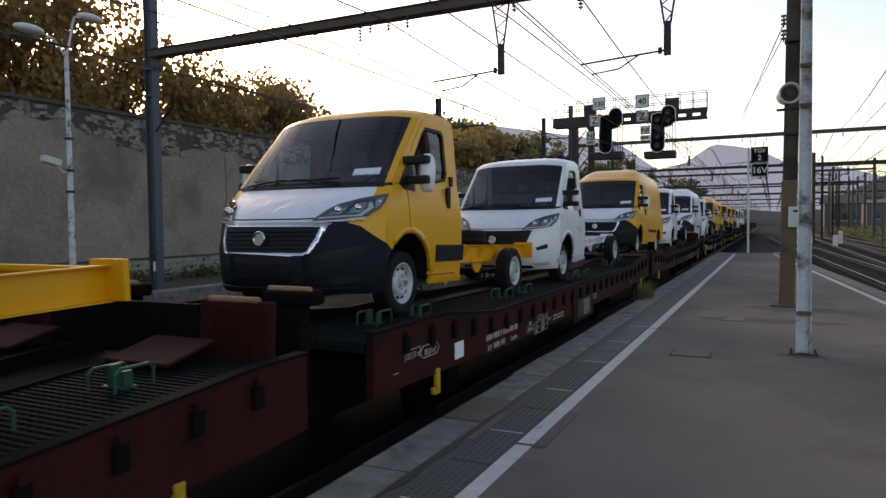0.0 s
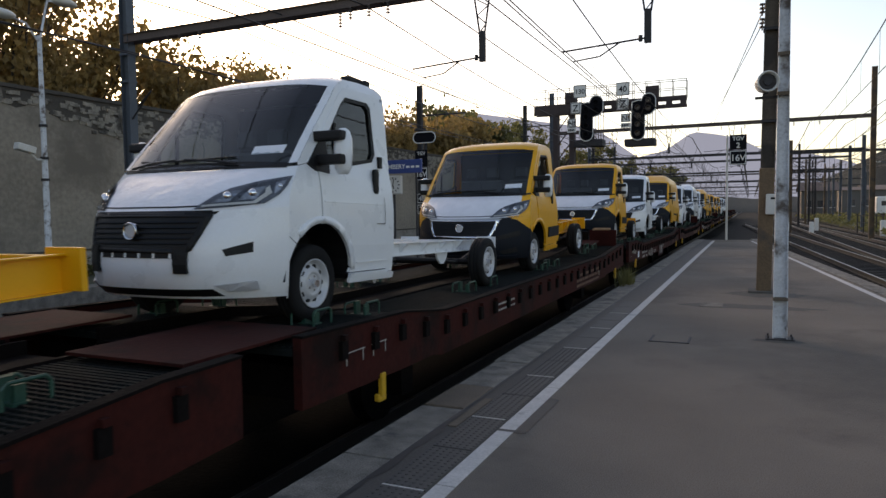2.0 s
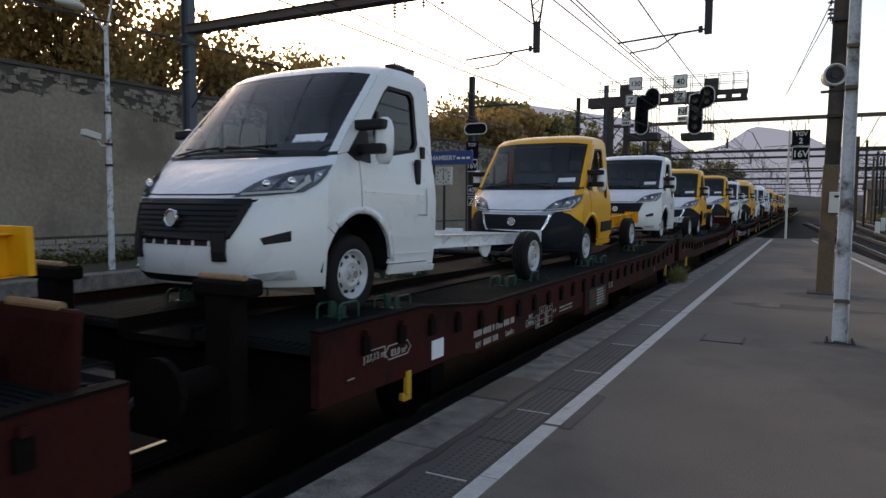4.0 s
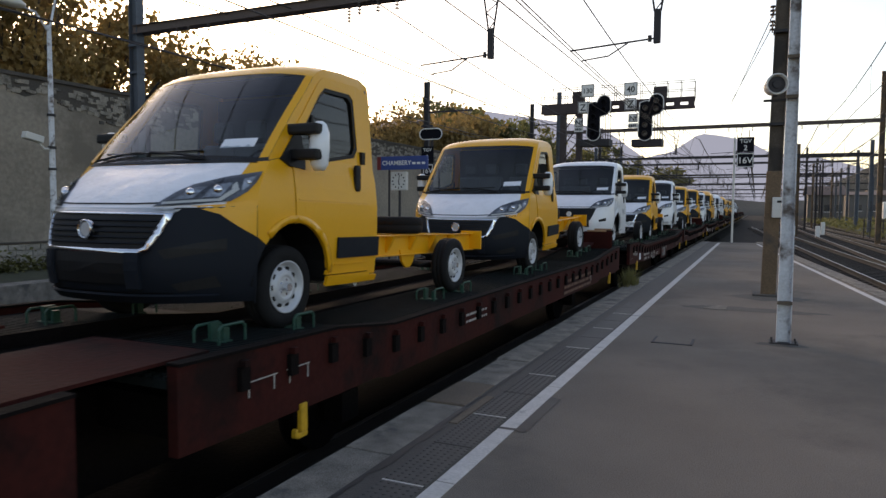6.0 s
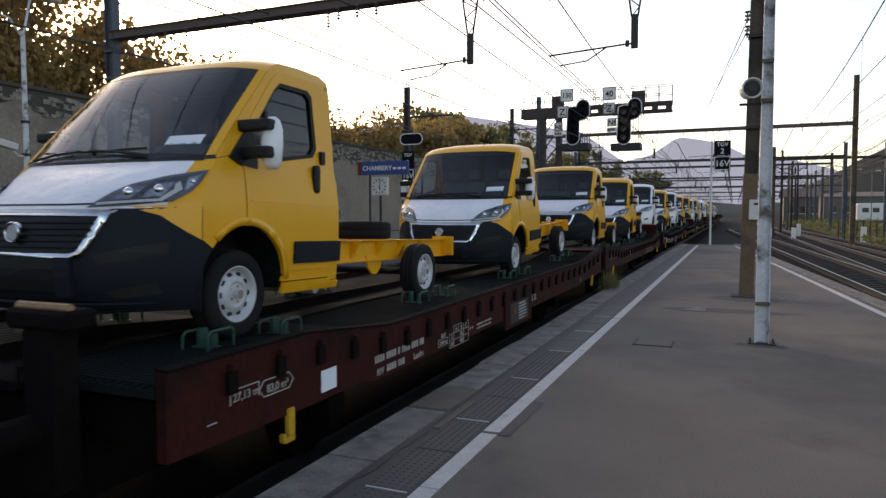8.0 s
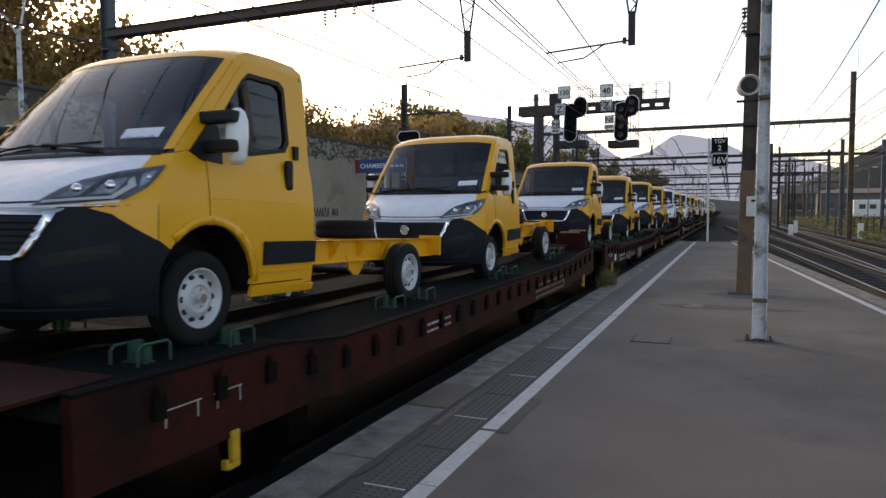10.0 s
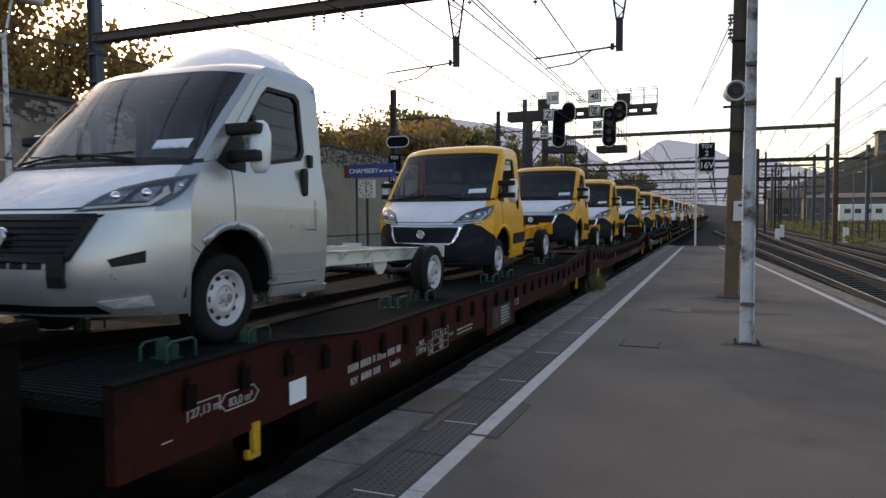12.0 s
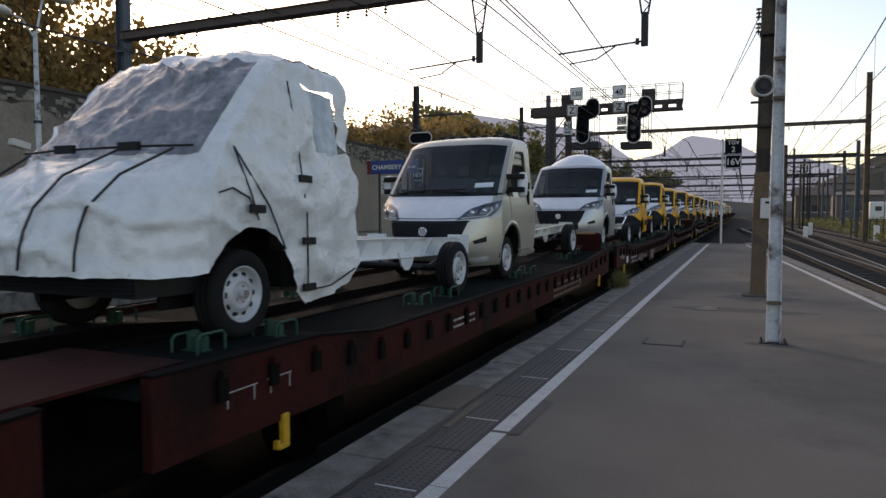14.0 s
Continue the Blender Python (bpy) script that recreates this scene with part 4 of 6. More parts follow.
def wagon():
    w = thing("car_carrier_wagon", "rust-red flat wagon with a ridged steel deck and green wheel chocks", "wagon", "wagons of the train")
    for n, (a, b) in enumerate(UNITS):
        ys = [a] + [k for k in KNOTS if a < k < b] + [b]
        low = lambda y, a=a, b=b: 0.20 if a + 2.2 < y < b - 2.2 else (0.27 if y in (a, b) else 0.24)
        for s in (-1, 1):
            sill = part("side_sill", strip(bmesh.new(), s * SIDE, s * (SIDE - 0.07), sorted(set(ys + [a + 2.1, a + 2.3, b - 2.3, b - 2.1])), lambda y: sill_z(y) + 0.035, low), WAGON, w, "faded red side sill")
            lip = part("sill_lip", strip(bmesh.new(), s * (SIDE + 0.014), s * (SIDE - 0.08), ys, lambda y: sill_z(y) + 0.048, lambda y: sill_z(y) + 0.03), WAGON_DARK, sill)
            count = 26
            for i in range(count if s > 0 else 0):
                y = a + 0.5 + (b - a - 1.0) * i / (count - 1)
                z = sill_z(y)
                bm = box(bmesh.new(), s * SIDE, s * (SIDE + 0.035), y - 0.04, y + 0.04, z - 0.20, z - 0.06)
                p = part("stake_pocket", bm, WAGON_DARK, sill)
                bm = box(bmesh.new(), SIDE + 0.012, SIDE + 0.05, y - 0.022, y + 0.022, z - 0.055, z - 0.015)
                part("pocket_cap", bm, WAGON, p)
            # two tread ways of ridged bars, with an open channel between them
            bm = strip(bmesh.new(), s * 0.42, s * (SIDE - 0.08), ys, deck_z, lambda y: deck_z(y) - 0.05)
            tread = part("tread_plate", bm, GRATE, w)
            bm = bmesh.new()
            y = a + 0.06
            while y < b - 0.05:
                z = deck_z(y)
                box(bm, s * 0.43, s * (SIDE - 0.09), y - 0.012, y + 0.012, z - 0.002, z + 0.022)
                y += 0.05
            for i in range(15):
                x = s * (0.48 + 0.07 * i)
                strip(bm, x - 0.006, x + 0.006, ys, lambda y: deck_z(y) + 0.016, lambda y: deck_z(y) - 0.002)
            tagged(part("ridged_grating", bm, GRATE, tread), kind="stuff")
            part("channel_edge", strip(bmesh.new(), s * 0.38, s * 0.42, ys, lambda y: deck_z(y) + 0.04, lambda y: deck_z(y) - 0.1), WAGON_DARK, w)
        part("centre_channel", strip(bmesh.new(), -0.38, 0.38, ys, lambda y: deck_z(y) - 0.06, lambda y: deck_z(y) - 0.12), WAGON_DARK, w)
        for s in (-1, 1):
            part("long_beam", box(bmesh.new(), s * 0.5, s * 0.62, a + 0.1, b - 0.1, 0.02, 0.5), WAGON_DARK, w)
        # unseen block added to keep far-side sky light from under the deck
        part("centre_light_block", box(bmesh.new(), -0.48, 0.48, a + 0.1, b - 0.1, -0.24, 0.5), WAGON_DARK, w)
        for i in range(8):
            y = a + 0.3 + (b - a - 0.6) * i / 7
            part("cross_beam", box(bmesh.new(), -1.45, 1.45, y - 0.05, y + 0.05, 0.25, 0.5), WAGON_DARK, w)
        for y in (a + 2.4, b - 2.4):
            ax = bmesh.new()
            for s in (-1, 1):
                lathe(ax, [(0.42, -0.065), (0.42, 0.065), (0.45, 0.075), (0.40, 0.08), (0.12, 0.05), (0.001, 0.05)], Matrix.Translation((s * 0.755, y, RAIL + 0.42)) @ Matrix.Rotation(0 if s < 0 else math.pi, 4, "Z"), 24)
            rod(ax, (-0.95, y, RAIL + 0.42), (0.95, y, RAIL + 0.42), 0.08, 10)
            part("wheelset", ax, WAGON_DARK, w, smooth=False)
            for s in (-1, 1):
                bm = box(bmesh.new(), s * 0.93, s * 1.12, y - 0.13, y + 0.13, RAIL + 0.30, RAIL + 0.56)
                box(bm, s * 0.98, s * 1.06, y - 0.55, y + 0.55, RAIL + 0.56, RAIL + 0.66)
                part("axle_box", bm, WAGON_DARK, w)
        for y in (a + 1.10, b - 1.10):
            hk = bmesh.new()
            box(hk, SIDE - 0.02, SIDE + 0.02, y - 0.035, y + 0.035, 0.10, 0.29)
            box(hk, SIDE - 0.02, SIDE + 0.02, y - 0.075, y + 0.035, 0.06, 0.10)
            box(hk, SIDE - 0.02, SIDE + 0.02, y - 0.10, y - 0.065, 0.07, 0.13)
            part("rope_hook", bevel(hk, 0.006, 1), HOOK, w, "yellow rope hook")
    # bridge plates between the two units
    for s in (-1, 1):
        bm = box(bmesh.new(), s * 0.45, s * 1.42, 11.3, 12.6, 0.755, 0.775)
        part("bridge_plate", bm, WAGON, w, "dull red bridge plate")
    # raised end flaps towards the next wagon
    for s in (-1, 1):
        tilt = Matrix.Translation((0, 24.96, 0.72)) @ Matrix.Rotation(radians(-4), 4, "X")
        flap = part("end_flap", bevel(box(bmesh.new(), s * 0.78, s * 1.42, -0.02, 0.02, 0, 0.40, tilt), 0.012, 1), WAGON, w, "raised red mesh flap")
        bm = bmesh.new()
        for i in range(15):
            for k in (-1, 1):
                x0 = 0.80 + 0.042 * i
                x1 = x0 + k * 0.16
                if 0.79 < x1 < 1.41:
                    rod(bm, tilt @ Vector((s * x0, -0.024, 0.02)), tilt @ Vector((s * x1, -0.024, 0.34)), 0.005, 4)
        tagged(part("mesh_pattern", bm, WAGON, flap), kind="stuff")
        bm = rod(bmesh.new(), tilt @ Vector((s * 0.86, 0, 0.405)), tilt @ Vector((s * 1.28, 0, 0.405)), 0.024, 10)
        part("worn_roller", bm, WORN_WOOD, flap, "worn orange roller")
        low_tilt = Matrix.Translation((0, 24.45, 0.765)) @ Matrix.Rotation(radians(13), 4, "X")
        part("folded_plate", bevel(box(bmesh.new(), s * 0.50, s * 1.05, -0.02, 0.40, 0, 0.025, low_tilt), 0.008, 1), WAGON, w, "folded red plate")
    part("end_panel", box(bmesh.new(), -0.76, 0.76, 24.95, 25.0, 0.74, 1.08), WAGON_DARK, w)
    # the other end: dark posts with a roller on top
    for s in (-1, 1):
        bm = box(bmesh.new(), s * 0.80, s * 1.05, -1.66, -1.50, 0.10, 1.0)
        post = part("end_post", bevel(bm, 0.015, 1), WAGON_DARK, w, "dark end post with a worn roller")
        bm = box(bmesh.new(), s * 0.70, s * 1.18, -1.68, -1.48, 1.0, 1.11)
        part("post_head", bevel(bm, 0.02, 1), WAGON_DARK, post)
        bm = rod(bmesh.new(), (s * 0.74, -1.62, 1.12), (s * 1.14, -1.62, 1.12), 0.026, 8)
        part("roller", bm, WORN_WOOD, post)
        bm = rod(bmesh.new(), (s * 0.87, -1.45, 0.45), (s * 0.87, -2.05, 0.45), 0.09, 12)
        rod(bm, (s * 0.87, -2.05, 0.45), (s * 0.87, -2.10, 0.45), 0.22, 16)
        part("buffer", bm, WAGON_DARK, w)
    bm = rods(bmesh.new(), [(0.2, -1.5, 0.4), (0.2, -1.9, 0.1), (0.15, -2.5, 0.2), (0.1, 25.0 - PITCH, 0.45)], 0.03, 6)
    part("brake_hose", bm, BLACK, w)
    # chocks beside the wheels on the platform side and the far side
    for y in (0, SHORT, 6.85, 6.85 + SHORT, 13.6, 13.6 + SHORT, 20.4, 20.4 + SHORT):
        for d in (-0.42, 0.40):
            for x in (1.02, -0.72):
                if any(a < y + d < b for a, b in UNITS):
                    chock(w, y + d, x)
    # board hung on the sill: a red plate with a black panel, an emblem and rows of small writing
    bm = bevel(box(bmesh.new(), SIDE + 0.01, SIDE + 0.03, 4.42, 5.67, 0.06, 0.42), 0.004, 1)
    board = part("hung_board", bm, WAGON, w, "hung board with small white writing")
    bm = box(bmesh.new(), SIDE + 0.03, SIDE + 0.034, 4.62, 5.48, 0.11, 0.39)
    part("black_panel", bm, BOARD, board)
    bm = rod(bmesh.new(), (SIDE + 0.034, 4.80, 0.27), (SIDE + 0.038, 4.80, 0.27), 0.06, 14)
    part("emblem", bm, SIGN_RED, board)
    bm = bmesh.new()
    rnd = random.Random(3)
    for i in range(6):
        box(bm, SIDE + 0.034, SIDE + 0.037, 5.0, 5.0 + rnd.uniform(0.28, 0.44), 0.345 - 0.042 * i, 0.365 - 0.042 * i)
    tagged(part("writing", bm, PAINT, board), kind="stuff")
    # painted markings
    def bars(name, y, z, spans, h):
        bm = bmesh.new()
        for u0, u1, dz in spans:
            box(bm, SIDE + 0.002, SIDE + 0.005, y + u0, y + u1, z + dz, z + dz + h)
        tagged(part(name, bm, FADED if name == "warning_text" else PAINT, w), kind="stuff")
    rnd = random.Random(9)
    def words(total, size=0.07):
        x, out = 0.0, []
        while x < total:
            d = rnd.uniform(0.55, 0.8) * size
            out.append((x, x + d))
            x += d + size * rnd.choice((0.25, 0.25, 0.25, 0.8))
        return out
    bars("wagon_number", 0.90, 0.345, [(a, b, 0) for a, b in words(1.0, 0.05)], 0.062)
    bars("owner_mark", 1.12, 0.235, [(a, b, 0) for a, b in words(0.32, 0.05)], 0.06)
    lettering("marking", "RIV", 0.085, PAINT, w, on_side(0.99, 0.235))
    lettering("marking", "Laadrs", 0.085, PAINT, w, on_side(1.76, 0.235))
    bars("warning_text", 20.3, 0.24, [(a, b, 0.09 * k) for k in range(3) for a, b in words(1.9, 0.05)], 0.045)
    bars("small_text", 3.40, 0.245, [(a, b, 0.045 * k) for k in range(2) for a, b in words(0.5, 0.028)], 0.022)
    bars("small_text", 16.2, 0.40, [(a, b, 0.07 * k) for k in range(2) for a, b in words(0.6, 0.03)], 0.024)
    lettering("marking", "27,13 m", 0.075, PAINT, w, on_side(-0.76, 0.475))
    lettering("marking", "83,0 m\u00b2", 0.075, PAINT, w, on_side(-0.44, 0.455))
    lettering("marking", "L 32", 0.13, PAINT, w, on_side(5.88, 0.30))
    lettering("marking", "3", 0.10, PAINT, w, on_side(9.3, 0.27))
    lettering("marking", "2", 0.12, PAINT, w, on_side(22.2, 0.30))
    for text, y, z, size in (("A", 2.73, 0.335, 0.07), ("B", 2.88, 0.335, 0.07), ("C", 3.02, 0.335, 0.07), ("24,2", 2.90, 0.262, 0.07), ("60,8", 2.90, 0.19, 0.07), ("S", 2.61, 0.262, 0.07), ("120", 2.61, 0.19, 0.06), ("28,37", 2.37, 0.325, 0.055), ("23980 kg", 2.37, 0.255, 0.05)):
        lettering("marking", text, size, PAINT, w, on_side(y, z))
    bm = bmesh.new()
    for y0, y1, z in ((2.55, 3.11, 0.170), (2.55, 3.11, 0.245), (2.55, 3.11, 0.318), (2.67, 3.11, 0.396), (2.25, 2.49, 0.235), (2.25, 2.49, 0.305)):
        box(bm, SIDE + 0.002, SIDE + 0.005, y0, y1, z, z + 0.006)
    for y, z0, z1 in ((2.55, 0.17, 0.324), (2.67, 0.17, 0.40), (3.11, 0.17, 0.40), (2.81, 0.318, 0.40), (2.95, 0.318, 0.40), (2.25, 0.235, 0.31), (2.49, 0.235, 0.31)):
        box(bm, SIDE + 0.002, SIDE + 0.005, y - 0.003, y + 0.003, z0, z1)
    for y in (3.17, 3.24):
        box(bm, SIDE + 0.002, SIDE + 0.005, y - 0.025, y + 0.025, 0.288, 0.298)
        box(bm, SIDE + 0.002, SIDE + 0.005, y - 0.005, y + 0.005, 0.27, 0.316)
    part("load_table", bm, PAINT, w)
    bm = bmesh.new()
    hexa = [(-0.63, 0.487), (-0.58, 0.54), (-0.31, 0.54), (-0.26, 0.487), (-0.31, 0.435), (-0.58, 0.435)]
    for (ya, za), (yb, zb) in zip(hexa, hexa[1:] + hexa[:1]):
        rod(bm, (SIDE + 0.004, ya, za), (SIDE + 0.004, yb, zb), 0.005, 4)
    part("marking_hexagon", bm, PAINT, w)
    part("paper_card", box(bmesh.new(), SIDE + 0.004, SIDE + 0.012, 0.08, 0.28, 0.30, 0.46), PAPER, w, "pale paper card in a holder")
    bm = bmesh.new()
    for y0, y1, z in ((-0.90, -0.63, 0.545), (-1.10, -1.02, 0.39), (12.75, 13.05, 0.55), (13.15, 13.4, 0.55)):
        box(bm, SIDE + 0.002, SIDE + 0.005, y0, y1, z, z + 0.008)
    for y in (-0.90, -0.63, 12.78, 13.02, 13.18, 13.38):
        box(bm, SIDE + 0.002, SIDE + 0.005, y - 0.005, y + 0.005, 0.46, 0.55)
    tagged(part("marking_frame", bm, PAINT, w), kind="stuff")
    return w


SLACK = {0: -0.20, 1: 0.04, 2: 0.20, 3: -0.20}     # the couplings are not all equally tight
first = wagon()
for j in range(-1, 8):
    w = first if j == -1 else copy_thing(first, Matrix.Identity(4))
    moving.append((w, -77.19 + PITCH * j + SLACK.get(j, 0.0), None))
# ---- ground, tracks and platform ----
def flat(name, pts, z, mat, label="", thick=None):
    bm = bmesh.new()
    f = bm.faces.new([bm.verts.new((x, y, z)) for x, y in pts])
    if thick:
        g = bmesh.ops.extrude_face_region(bm, geom=[f])
        bmesh.ops.translate(bm, vec=(0, 0, -thick), verts=[v for v in g["geom"] if isinstance(v, bmesh.types.BMVert)])
    ob = part(name, bm, mat)
    return tagged(ob, label, kind="structure")


flat("ground", [(-1500, -300), (1500, -300), (1500, 3500), (-1500, 3500)], -0.80, BALLAST, "dark stony railway ground")
flat("grass_verge", [(9.0, 44), (60, 30), (120, 180), (10.5, 180)], -0.42, GRASS, "dry grass verge beside the tracks", 0.36)


# added sheet over the sleepers, coloured as the dark shade under the train
flat("track_bed", [(-6.6, -30), (-2.4, -30), (-2.4, 120), (-6.6, 120)], -0.702, TRACK_BED, "stony track bed with the train's shade in its black colour")


def track(name, x0, y0, x1, y1, sleepers=True):
    """Two rails with bright tops on sleepers, from one point of its centre line to another."""
    d = Vector((x1 - x0, y1 - y0, 0))
    n = Vector((d.y, -d.x, 0)).normalized()
    t = thing(name, "railway track with worn steel rails on sleepers", "railway track", "tracks", "structure")
    for s in (-1, 1):
        a = Vector((x0, y0, RAIL)) + n * 0.755 * s
        yaw = Matrix.Translation(a) @ Matrix.Rotation(math.atan2(-d.x, d.y), 4, "Z")
        bm = bmesh.new()
        box(bm, -0.012, 0.012, 0, d.length, -0.13, -0.03, yaw)
        box(bm, -0.07, 0.07, 0, d.length, -0.16, -0.13, yaw)
        box(bm, -0.034, 0.034, 0, d.length, -0.035, -0.004, yaw)
        part("rail", bm, STEEL_RAIL, t)
        part("rail_head", box(bmesh.new(), -0.026, 0.026, 0, d.length, -0.004, 0.002, yaw), RAIL_TOP, t)
    bm = bmesh.new()
    k = int(min(d.length, 130) / 0.65)
    for i in range(k):
        m = Matrix.Translation(Vector((x0, y0, RAIL - 0.23)) + d.normalized() * (0.3 + 0.65 * i)) @ Matrix.Rotation(math.atan2(-d.x, d.y), 4, "Z")
        box(bm, -1.25, 1.25, -0.12, 0.12, -0.08, 0.07, m)
    tagged(part("sleepers", bm, SLEEPER, t), kind="stuff")


track("track_1", TRACK, -25, TRACK, 420)
track("track_2", -8.1, -25, -8.1, 420)
track("track_3", 5.65, 0, 0.2, 97)
track("track_4", 6.0, 10, 4.2, 180)
track("track_5", 9.6, 0, 6.0, 120)
track("track_6", -12.2, -25, -12.2, 420)
rnd = random.Random(11)
bm = bmesh.new()
for i in range(5200):
    if i < 3800:
        x, y = rnd.uniform(-3.1, -2.55), rnd.uniform(1, 24)
    else:
        x, y = rnd.uniform(-3.2, -2.6) if i % 3 else rnd.uniform(2.2, 8), rnd.uniform(8, 60)
    s = rnd.uniform(0.02, 0.045)
    m = Matrix.Translation((x, y, (-0.72 if x < 0 else -0.78) + rnd.uniform(0, 0.04))) @ Euler([rnd.uniform(0, 3) for _ in range(3)]).to_matrix().to_4x4()
    box(bm, -s, s, -s * rnd.uniform(0.6, 1), s, -s * 0.7, s * 0.7, m)
tagged(part("ballast_stones", bm, BALLAST), "dark ballast stones beside the track", "ballast", kind="stuff")

# platform: body, kerb stones, edge strip with studded plates, painted lines
EDGE_L, KERB_IN, LINE_L = -2.48, -2.11, -1.68


def right_line(y):
    return 3.32 - 0.0925 * y


def right_edge(y):
    return right_line(y) + 0.55


platform = flat("platform", [(KERB_IN, -14), (right_edge(-14) - 0.35, -14), (right_edge(37) - 0.35, 37), (KERB_IN, 37)], 0.0, ASPHALT, "worn grey asphalt railway platform", 0.78)
rnd = random.Random(5)
y = -6.0
while y < 37:
    d = 0.72 if abs(y - 4.9) < 0.45 else rnd.uniform(0.95, 1.25)
    rusty = 4.55 < y < 5.4
    bm = bevel(box(bmesh.new(), EDGE_L + rnd.uniform(-0.012, 0.012), KERB_IN - 0.004, y + 0.006, y + d - 0.006, -0.30, 0.012 + rnd.uniform(-0.008, 0.008)), 0.014, 2)
    part("kerb_stone", bm, KERB_RUST if rusty else KERB, platform, "rusty iron cover" if rusty else "")
    y += d
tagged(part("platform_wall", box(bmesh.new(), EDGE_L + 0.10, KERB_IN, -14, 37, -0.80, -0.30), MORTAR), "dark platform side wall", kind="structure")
part("edge_strip", box(bmesh.new(), KERB_IN + 0.004, LINE_L - 0.006, -6, 37, -0.02, 0.004), STRIP, platform)
bm0 = None
for i in range(15):
    y = 1.30 + 0.72 * i
    bm = bevel(box(bmesh.new(), -1.98, LINE_L - 0.012, y + 0.008, y + 0.712, 0.0, 0.012), 0.003, 1)
    if i < 9:
        for a in range(6):
            for b in range(14):
                rod(bm, (-1.955 + 0.05 * a, y + 0.035 + 0.05 * b, 0.011), (-1.955 + 0.05 * a, y + 0.035 + 0.05 * b, 0.017), 0.013, 6, 0.009)
    plate = part("studded_plate", bm, PLATE, platform, "studded grey metal plate")
    if i % 2 == 1:
        bm = box(bmesh.new(), -1.97, LINE_L - 0.02, y - 0.006, y + 0.007, 0.012, 0.0155)
        part("plate_seam", bm, LINE, plate)
y = -6.0
while y < 35.6:
    d = 2.4
    bm = box(bmesh.new(), LINE_L, LINE_L + 0.12, y, min(35.7, y + d - 0.012), 0.0, 0.0045)
    part("painted_line", bm, LINE, platform)
    y += d
bm = bmesh.new()
for a, b in ((-5, 10), (10.02, 22), (22.02, 35.7)):
    vs = [bm.verts.new(c) for c in ((right_line(a), a, 0.004), (right_line(a) + 0.12, a, 0.004), (right_line(b) + 0.12, b, 0.004), (right_line(b), b, 0.004))]
    bm.faces.new(vs)
part("painted_line", bm, LINE, platform)
y = -4.0
while y < 37:
    bm = bmesh.new()
    pts = [(right_edge(y) - 0.345, y), (right_edge(y), y), (right_edge(y + 1.2), y + 1.19), (right_edge(y + 1.2) - 0.345, y + 1.19)]
    f = bm.faces.new([bm.verts.new((a, b, 0.01)) for a, b in pts])
    g = bmesh.ops.extrude_face_region(bm, geom=[f])
    bmesh.ops.translate(bm, vec=(0, 0, -0.8), verts=[v for v in g["geom"] if isinstance(v, bmesh.types.BMVert)])
    part("kerb_stone", bm, KERB, platform)
    y += 1.2
# open joint behind the kerb, and a rusty plate let into the strip
bm = bmesh.new()
rnd = random.Random(17)
prev = None
for i in range(170):
    y = 0.5 + 0.12 * i
    w = rnd.uniform(0.008, 0.04) + (0.03 if 3.6 < y < 4.6 else 0.0)
    cur = [bm.verts.new((KERB_IN - 0.006, y, 0.0095)), bm.verts.new((KERB_IN + w, y, 0.0095))]
    if prev:
        bm.faces.new((prev[0], cur[0], cur[1], prev[1]))
    prev = cur
part("open_joint", bm, BOARD, platform, "dark open joint behind the kerb")
part("strip_plate", bevel(box(bmesh.new(), KERB_IN + 0.05, -1.99, 4.62, 5.42, 0.0, 0.013), 0.003, 1), KERB_RUST, platform, "rusty plate in the edge strip")
# cracks and mended places
bm = bmesh.new()
for pts in ([(-1.555, 4.70), (-1.47, 4.72), (-1.46, 5.62), (-1.555, 5.66)], [(-1.70, 4.66), (-1.47, 4.67), (-1.47, 4.72), (-1.70, 4.71)], [(-1.75, 10.55), (-1.2, 10.62), (-1.2, 10.66), (-1.75, 10.60)]):
    bm.faces.new([bm.verts.new((a, b, 0.0055)) for a, b in pts])
part("crack", bm, BOARD, platform)
bm = bmesh.new()
rnd = random.Random(8)
for cx, cy, rx, ry in ((0.25, 13.9, 0.75, 0.5), (0.32, 9.1, 0.30, 0.14), (-0.1, 12.1, 1.2, 0.30)):
    vs = []
    for i in range(26):
        a = 2 * math.pi * i / 26
        k = rnd.uniform(0.75, 1.1)
        vs.append(bm.verts.new((cx + rx * k * math.cos(a), cy + ry * k * math.sin(a), 0.003)))
    bm.faces.new(vs)
part("asphalt_patch", bm, PATCH, platform)
cover = thing("drain_cover", "small drain cover with an iron frame set in asphalt", "drain cover")
part("lid", box(bmesh.new(), -1.09, -0.68, 8.60, 8.98, 0.0, 0.006), ASPHALT, cover)
bm = bmesh.new()
for x0, x1, y0, y1 in ((-1.11, -0.66, 8.56, 8.60), (-1.12, -1.09, 8.56, 9.0), (-0.68, -0.65, 8.56, 9.0)):
    box(bm, x0, x1, y0, y1, 0.0, 0.009)
part("frame", bm, DARK_STEEL, cover)
bm = box(bmesh.new(), -0.75, -0.40, 11.9, 12.35, 0.002, 0.010)
tagged(part("access_cover", bevel(bm, 0.002, 1), KERB), "pale concrete access cover in the platform", "cover")
rnd = random.Random(21)
bm = bmesh.new()
